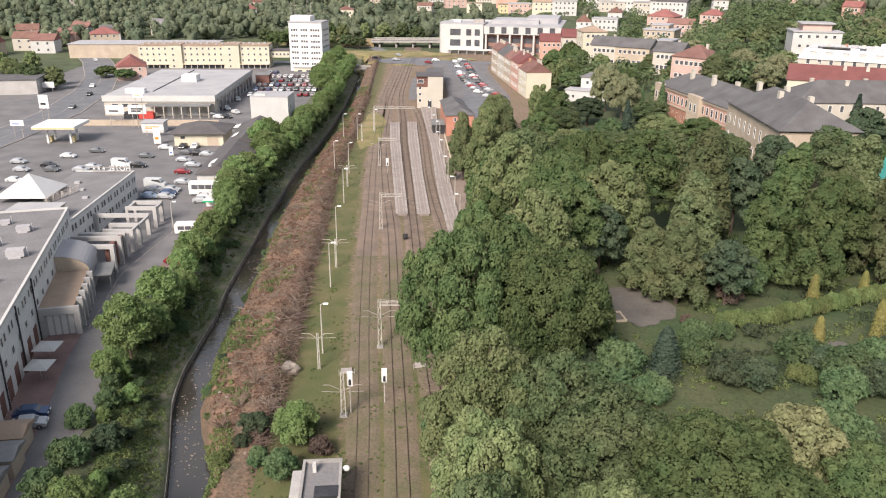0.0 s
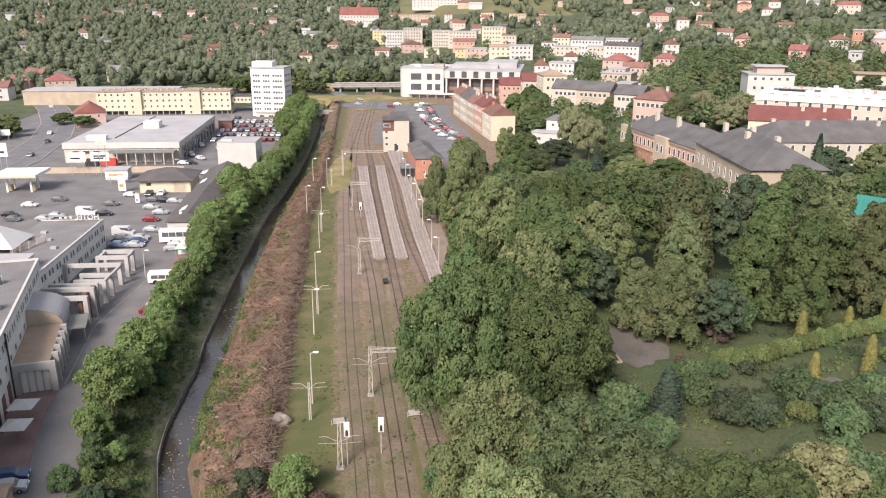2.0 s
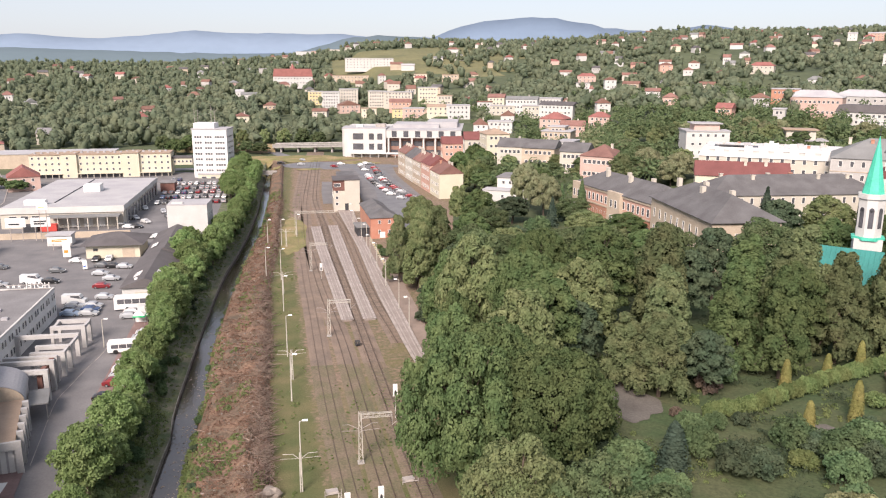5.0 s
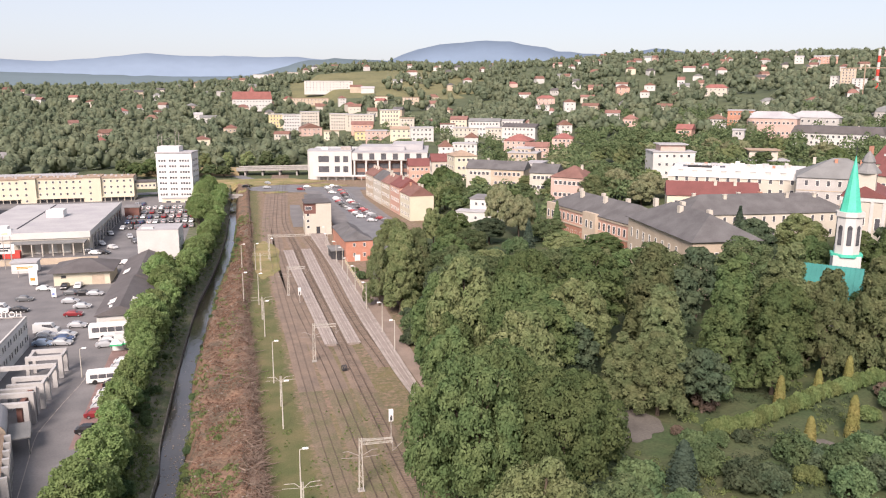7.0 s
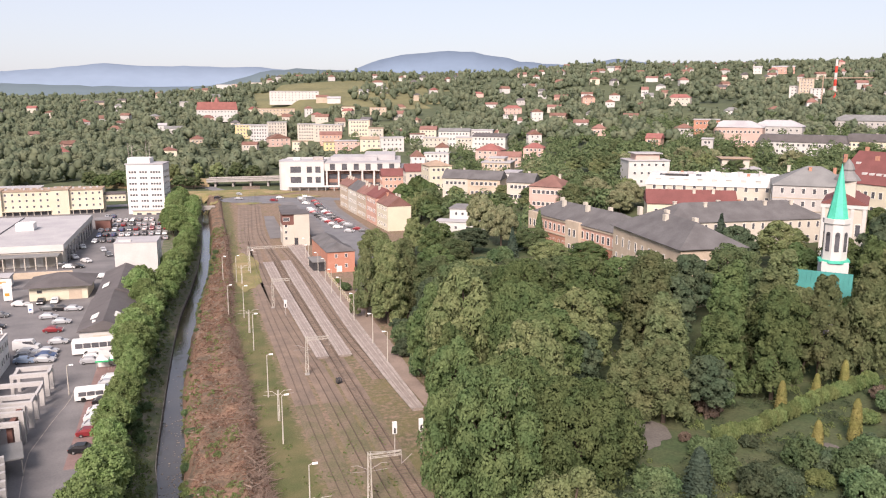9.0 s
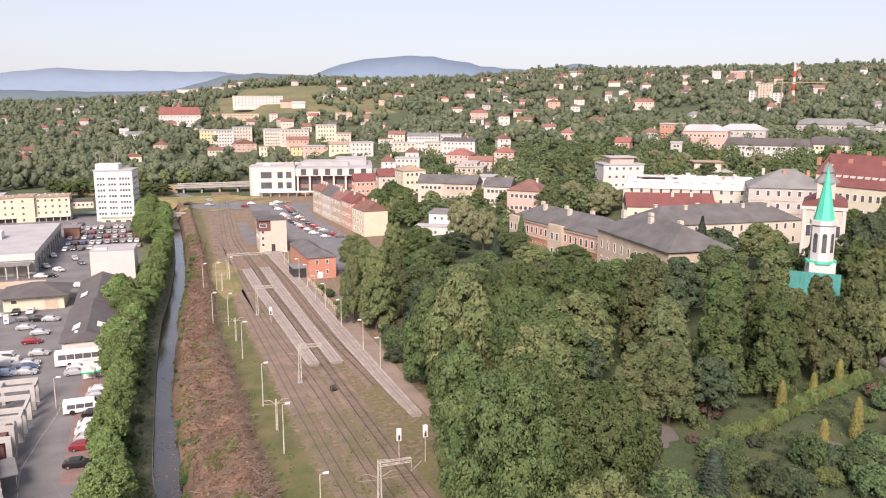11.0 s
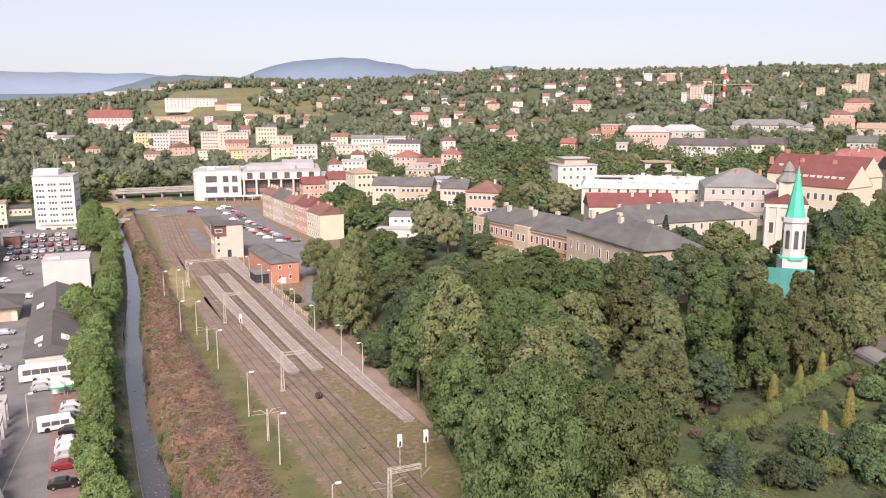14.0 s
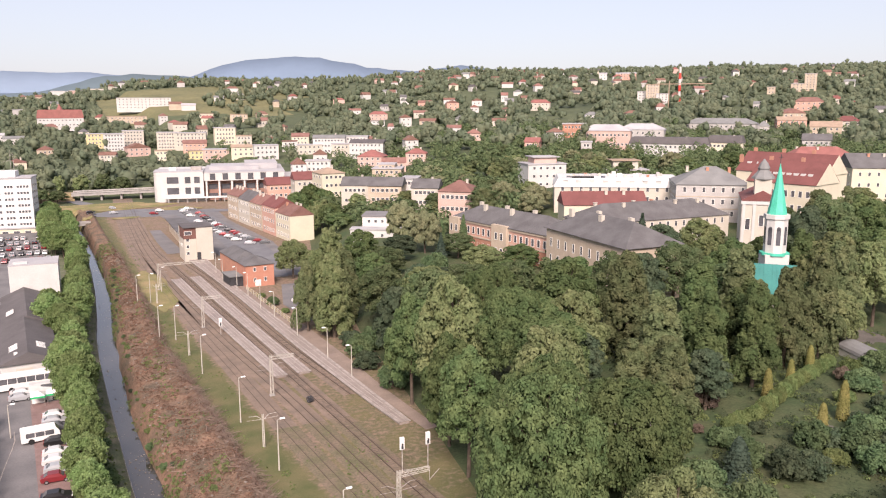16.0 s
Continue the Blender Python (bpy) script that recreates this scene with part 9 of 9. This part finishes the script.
# ---- road, petrol station, signs ----
def road(name, pts, half, mats, label, lift):
    g = Geo()
    fine = []
    for i in range(len(pts) - 1):
        for k in range(6):
            fine.append(Vector(pts[i]).lerp(Vector(pts[i + 1]), k / 6))
    fine.append(Vector(pts[-1]))
    for i, p in enumerate(fine):
        d = (fine[min(i + 1, len(fine) - 1)] - fine[max(i - 1, 0)]).normalized()
        n_ = Vector((-d.y, d.x))
        for s in (-1, 1):
            q = p + n_ * half * s
            g.v.append((q.x, q.y, surface(q.x, q.y) + lift))
    for i in range(len(fine) - 1):
        g.f.append((2 * i + 1, 2 * i, 2 * i + 2, 2 * i + 3))
        g.m.append(0)
    return solid(name, g, mats, label, "road", kind="structure")


MAIN = [(-116, 180), (-110, 243), (-109, 290), (-116, 342), (-128, 385), (-147, 431), (-182, 498), (-230, 570)]
road("road", MAIN, 7.5, ["road_asphalt"], "wide grey main road curving past the shops", 0.14)
for o in (-7.8, 7.8, 0.4):
    g_pts = [(x + o * 0.98, y + o * 0.15) for x, y in MAIN]
    road("kerb" if abs(o) > 1 else "lane_line", g_pts, 0.22 if abs(o) > 1 else 0.1, ["edge_white"], "pale stone kerb along the main road" if abs(o) > 1 else "white line along the main road", 0.24 if abs(o) > 1 else 0.16)
road("ring_road", [(20, 448), (45, 436), (70, 430), (92, 420)], 4.5, ["road_asphalt"], "grey road at the roundabout", 0.12)
road("station_road", [(42, 262), (49, 300), (52, 350), (49, 400), (46, 440)], 7.5, ["road_asphalt"], "grey station street with parked cars", 0.1)
patch("road_crossing", 26, 440, 24, 15, ["road_asphalt"], "grey asphalt crossing before the shopping centre", "road", lift=0.10, seed=12)
road("bridge_road", [(-75, 432), (-40, 437), (-10, 441), (20, 442)], 4.2, ["road_asphalt"], "grey street over the river bridge", 0.11)
road("mall_road", [(20, 448), (8, 470), (-6, 505)], 3.6, ["road_asphalt"], "grey street passing under the overpass", 0.11)
for gx, gy, ga, gb, gs in ((21, 466, 9, 6, 21), (43, 451, 8, 4.5, 22), (16, 426, 7, 3.6, 23), (-4, 428, 6, 5, 24)):
    patch("traffic_island", gx, gy, ga, gb, ["grass"], "grassy island between the streets", "grass", lift=0.2, seed=gs)
for cx_, cy_, cyaw, ccol in ((34, 441, 80, "white"), (12, 443, 92, "silver"), (1, 440, 95, "black"), (30, 432, 60, "red"), (48, 441, 70, "white"), (13, 461, 25, "silver")):
    vehicle(ccol, cx_, cy_, cyaw, z=surface(cx_, cy_) + 0.12)
patch("roundabout", 46, 447, 10, 6, ["grass"], "dry grass roundabout", "grass", 0.2, 9)
patch("verge", 5, 470, 40, 14, ["grass"], "dry grass verge below the road bridge", "grass", 0.15, 10)


def petrol_station():
    t = thing("petrol_station", pose(-88, 243, 0), "petrol station canopy with a white and yellow roof", "petrol station")
    part("canopy", Geo().box(-6.5, 6.5, -6, 6, 5.0, 5.9), ["white_paint"], t)
    part("canopy_band", Geo().box(-6.56, 6.56, -6.06, -6.004, 5.1, 5.6), ["yellow"], t)
    for x in (-3.5, 3.5):
        for y_ in (-2.5, 2.5):
            part("column", Geo().box(-0.3, 0.3, -0.3, 0.3, 0, 5.0), ["white_paint"], t, m=pose(x, y_, 0))
    for x in (-3.5, 3.5):
        part("pump", Geo().box(-0.4, 0.4, -0.9, 0.9, 0, 1.9), ["yellow"], t, m=pose(x, 0, 0))
    building("petrol_kiosk", "small white petrol station kiosk", -64, 256, 0, 7, 5, 3.2, "white_wall", "light_roof", z=0)


petrol_station()


def sign_board(x, y, z, w, h, mats, label, yaw=0):
    t = thing("billboard", pose(x, y, surface(x, y), 0, 0, yaw), label, "billboard", "billboards")
    for s in (-0.3, 0.3):
        part("post", Geo().tube((w * s, 0.15, 0), (w * s, 0.15, z), 0.12), ["steel"], t)
    part("board", Geo().box(-w / 2, w / 2, -0.1, 0.1, z, z + h), [mats[0]], t)
    for i in range(1, len(mats)):
        part("print", Geo().box(-w * 0.34, w * (0.1 + 0.1 * i), -0.13, -0.104, z + h * (0.25 + 0.25 * (i - 1)), z + h * (0.42 + 0.25 * (i - 1))), [mats[i]], t)


sign_board(-79, 265, 4.6, 6, 3, ["white_paint", "dark_steel"], "white billboard with a dark emblem beside the retaining wall")
sign_board(-71.5, 265, 4.6, 6, 3, ["white_paint", "dark_steel", "dark_steel"], "white billboard with dark print beside the retaining wall")
sign_board(-70, 263, 10.5, 3.4, 2.2, ["white_paint", "yellow"], "tall round-emblem sign on posts beside the shops")
sign_board(-101, 262, 7, 3.2, 4.5, ["white_paint", "dark_steel"], "white sign tower beside the road")
sign_board(-104, 248, 4, 4.2, 1.8, ["white_paint", "blue_sign"], "white and blue price sign beside the petrol station")
sign_board(-57, 238, 0.5, 2.2, 5.0, ["white_paint", "orange_sign"], "white and orange price column in the car park")
sign_board(-62, 250, 2.2, 7, 1.8, ["white_paint", "orange_sign", "orange_sign"], "white sign with orange print over the kiosk")
sign_board(-114, 372, 3.0, 4, 2.2, ["green_sign", "white_paint"], "green shop sign beside the pink house")
sign_board(-48.5, 223, 0.4, 1.2, 2.4, ["white_paint", "blue_sign"], "white info column in the car park")
house = building("pink_house", "pink villa with a red roof beside the road", -109, 372, 18, 13, 12, 6.5, "pink", "bright_red_roof", "gable_y", 4.5, z=0, floors=2, south=3, east=3, size=(1.2, 1.4))
building("shop_hall", "grey shop hall with a dark roof beside the road", -150, 330, 10, 30, 16, 6, "grey_wall", "slate_roof", z=0)
for i, (sx, cl) in enumerate(((-146, "blue_sign"), (-139, "container_red"), (-133, "white_paint"))):
    sign_board(sx, 336 + i, 2.0, 5, 2.4, [cl, "white_paint"], "colourful advertising board beside the road")
building("corner_house", "beige corner house with an orange-red roof", -160, 480, 20, 16, 14, 9, "beige", "bright_red_roof", "hip", 3.5, z=2, floors=3, south=4, east=3)
for hx, hy, wl, rf in ((-190, 470, "white_wall", "red_roof"), (-205, 480, "pale_cream", "brown_roof"), (-188, 500, "pink", "red_roof"), (-215, 455, "beige", "bright_red_roof"), (-170, 520, "white_wall", "slate_roof"), (-195, 540, "white_wall", "red_roof"), (-222, 520, "pink", "brown_roof"), (-150, 560, "pale_cream", "tar_roof")):
    far_house(hx, hy, 13, 11, 7, rnd.uniform(-20, 20), wl, rf, "gable_x", "small town house beside the main road", 3.5)


def tent(x, y, w, label):
    t = thing("market_tent", pose(x, y, 6.5), label, "tent")
    h = w / 2
    part("canopy", Geo().add([(-h, -h, 1.2), (h, -h, 1.2), (h, h, 1.2), (-h, h, 1.2), (0, 0, 5.2)], [(0, 1, 4), (1, 2, 4), (2, 3, 4), (3, 0, 4), (3, 2, 1, 0)]), ["white_roof"], t)
    for sx in (-1, 1):
        for sy in (-1, 1):
            part("post", Geo().tube((sx * h * 0.95, sy * h * 0.95, -0.05), (sx * h * 0.95, sy * h * 0.95, 1.2), 0.08), ["steel"], t)


tent(-59.5, 160, 11, "white pointed tent canopy on the hotel roof")
for ux, uy in ((-30.2, 97.5), (-28.9, 91.8)):
    u = thing("parasol", pose(ux, uy, 0.2), "grey-white square parasol on the terrace", "parasol", "parasols")
    part("pole", Geo().tube((0, 0, 0), (0, 0, 2.6), 0.05), ["steel"], u)
    part("canopy", Geo().add([(-1.7, -1.7, 2.2), (1.7, -1.7, 2.2), (1.7, 1.7, 2.2), (-1.7, 1.7, 2.2), (0, 0, 2.9)], [(0, 1, 4), (1, 2, 4), (2, 3, 4), (3, 0, 4), (3, 2, 1, 0)]), ["white_wall"], u)
for k, (ux, uy) in enumerate(((-28.6, 73.5), (-27.6, 69), (-27, 64))):
    building("terrace_shed", "small terrace shed with a sloping grey roof", ux + 3.0, uy, 7, 5, 3.6, 2.5, "beige", "grey_roof" if k else "tan_roof", "gable_x", 0.8, z=0)


# ---- loose wood and rubble on the mound ----
def debris():
    rng = random.Random(3)
    g = Geo()
    for k in range(10500):
        y_ = rng.uniform(74, 330) if rng.random() < 0.6 else rng.uniform(74, 190)
        e, d = lerp_pts(y_, RIVER_EAST), lerp_pts(y_, MOUND_EAST)
        heap = noise.noise((y_ * 0.11, 1.0, 2.0)) > -0.35 and rng.random() < 0.74
        u_ = 1 - abs(rng.gauss(0.06, 0.10)) if heap else 1 - rng.random() ** 1.2 * 0.85
        x_ = e + (d - e) * u_ + (rng.uniform(-0.4, 0.6) if heap else 0)
        z_ = surface(x_, y_) + (rng.random() ** 2 * 0.9 if heap else 0.0)
        L = rng.uniform(0.4, 1.9) if heap else rng.uniform(0.2, 0.8)
        a = rng.uniform(0, 6.28)
        r_ = rng.uniform(0.012, 0.035) if not heap else rng.uniform(0.015, 0.05)
        if rng.random() < 0.02:
            L, r_ = rng.uniform(1.2, 3.0), rng.uniform(0.07, 0.13)
        g.tube((x_, y_, z_ + 0.02), (x_ + L * math.cos(a), y_ + L * math.sin(a), z_ + 0.04 + rng.uniform(-0.1, 0.6) * min(L, 1.5)), r_, r_ * 0.45, 3)
    tagged(solid("brushwood", g, ["stick"], "heaps of cut brushwood lying on the mound", "brushwood"), kind="stuff")
    lr = np.random.default_rng(31)
    rows = []
    for k in range(10500):
        y_ = lr.uniform(74, 335)
        e, d = lerp_pts(y_, RIVER_EAST), lerp_pts(y_, MOUND_EAST)
        u_ = lr.uniform(0.16, 1.03)
        x_ = e + (d - e) * u_
        if noise.noise((x_ * 0.35, y_ * 0.2, 14)) < -0.28:
            continue
        q = lr.uniform(0.12, 0.42)
        rows.append((x_, y_, surface(x_, y_) + q * 0.1, q, q, q * (0.4 + 0.5 * (u_ > 0.7))))
    tagged(new("dry_litter", quad_mesh("dry_litter", leaf_cloud(lr, np.array(rows), 9, 0.12, up=0.5, flat=0.7), LEAF["litter"])), "rust-brown dry twigs and bark on the mound", "litter", kind="stuff")
    s = Geo()
    for k in range(420):
        y_ = rng.uniform(72, 330)
        e, d = lerp_pts(y_, RIVER_EAST), lerp_pts(y_, MOUND_EAST)
        x_ = e + (d - e) * rng.uniform(0.1, 0.98)
        q = rng.uniform(0.06, 0.26)
        s.blob((x_, y_, surface(x_, y_) + q * 0.4), (q, q * 0.8, q * 0.6), 6, 4, 0.3, k)
    tagged(solid("rubble", s, ["rock"], "pale stones and stumps strewn over the mound", "rubble"), kind="stuff")
    w = Geo()
    for k in range(420):
        y_ = rng.uniform(64, 150) if rng.random() < 0.6 else rng.uniform(64, 330)
        a, b = lerp_pts(y_, RIVER_WEST), lerp_pts(y_, RIVER_EAST)
        q = rng.uniform(0.05, 0.17)
        w.blob((a + (b - a) * rng.random() ** 0.7, y_, WATER + 0.02), (q, q, q * 0.5), 6, 4, 0.3, k)
    tagged(solid("river_stones", w, ["rock"], "stones breaking the surface of the river", "stones"), kind="stuff")


debris()


def dead_bush(x, y, s, label):
    rng = random.Random(int(x * 31 + y))
    g = Geo()
    for _ in range(34):
        a, el = rng.uniform(0, 6.28), rng.uniform(0.2, 1.2)
        p = Vector((0, 0, 0))
        d = Vector((math.cos(a) * math.cos(el), math.sin(a) * math.cos(el), math.sin(el)))
        r_ = 0.06
        for _k in range(3):
            q = p + d * s * rng.uniform(0.5, 1.0)
            g.tube(p, q, r_, r_ * 0.6, 4)
            p, r_ = q, r_ * 0.6
            d = (d + Vector((rng.uniform(-0.5, 0.5), rng.uniform(-0.5, 0.5), rng.uniform(-0.2, 0.4)))).normalized()
    solid("dead_shrub", g, ["stick"], label, "dead shrub", pose(x, y, surface(x, y)), "dead shrubs")


for bx, by, bs in ((1.5, 88, 1.6), (2.8, 96, 1.3), (0.5, 83, 1.3), (3.8, 104, 1.0), (3.0, 110, 1.0), (4.2, 126, 0.8), (-1, 79, 1.3)):
    dead_bush(bx, by, bs, "bare grey-brown dead shrub on the mound")


def kiosk_tent(x, y, label):
    t = thing("kiosk_tent", pose(x, y, 0.1), label, "tent", "kiosk tents")
    for sx in (-1, 1):
        for sy in (-1, 1):
            part("post", Geo().tube((sx * 1.1, sy * 1.1, -0.1), (sx * 1.1, sy * 1.1, 2.1), 0.04), ["steel"], t)
    part("canopy", Geo().add([(-1.25, -1.25, 2.1), (1.25, -1.25, 2.1), (1.25, 1.25, 2.1), (-1.25, 1.25, 2.1), (0, 0, 2.9)], [(0, 1, 4), (1, 2, 4), (2, 3, 4), (3, 0, 4), (3, 2, 1, 0)]), ["white_paint"], t)
    part("valance", Geo().box(-1.27, 1.27, -1.29, -1.26, 1.75, 2.1).box(1.26, 1.29, -1.25, 1.25, 1.75, 2.1), ["green_sign"], t)
    part("side_sheet", Geo().box(-1.2, 1.2, 1.14, 1.17, 0, 2.09), ["white_paint"], t)


kiosk_tent(-25.0, 172.0, "white and green striped kiosk tent at the parked row")
kiosk_tent(-22.3, 172.6, "white and green striped kiosk tent at the parked row")

street_lamp(-29.4, 157.5, 6.0, 0.7, "slim pale lamp post in the car park", "car park lamps")
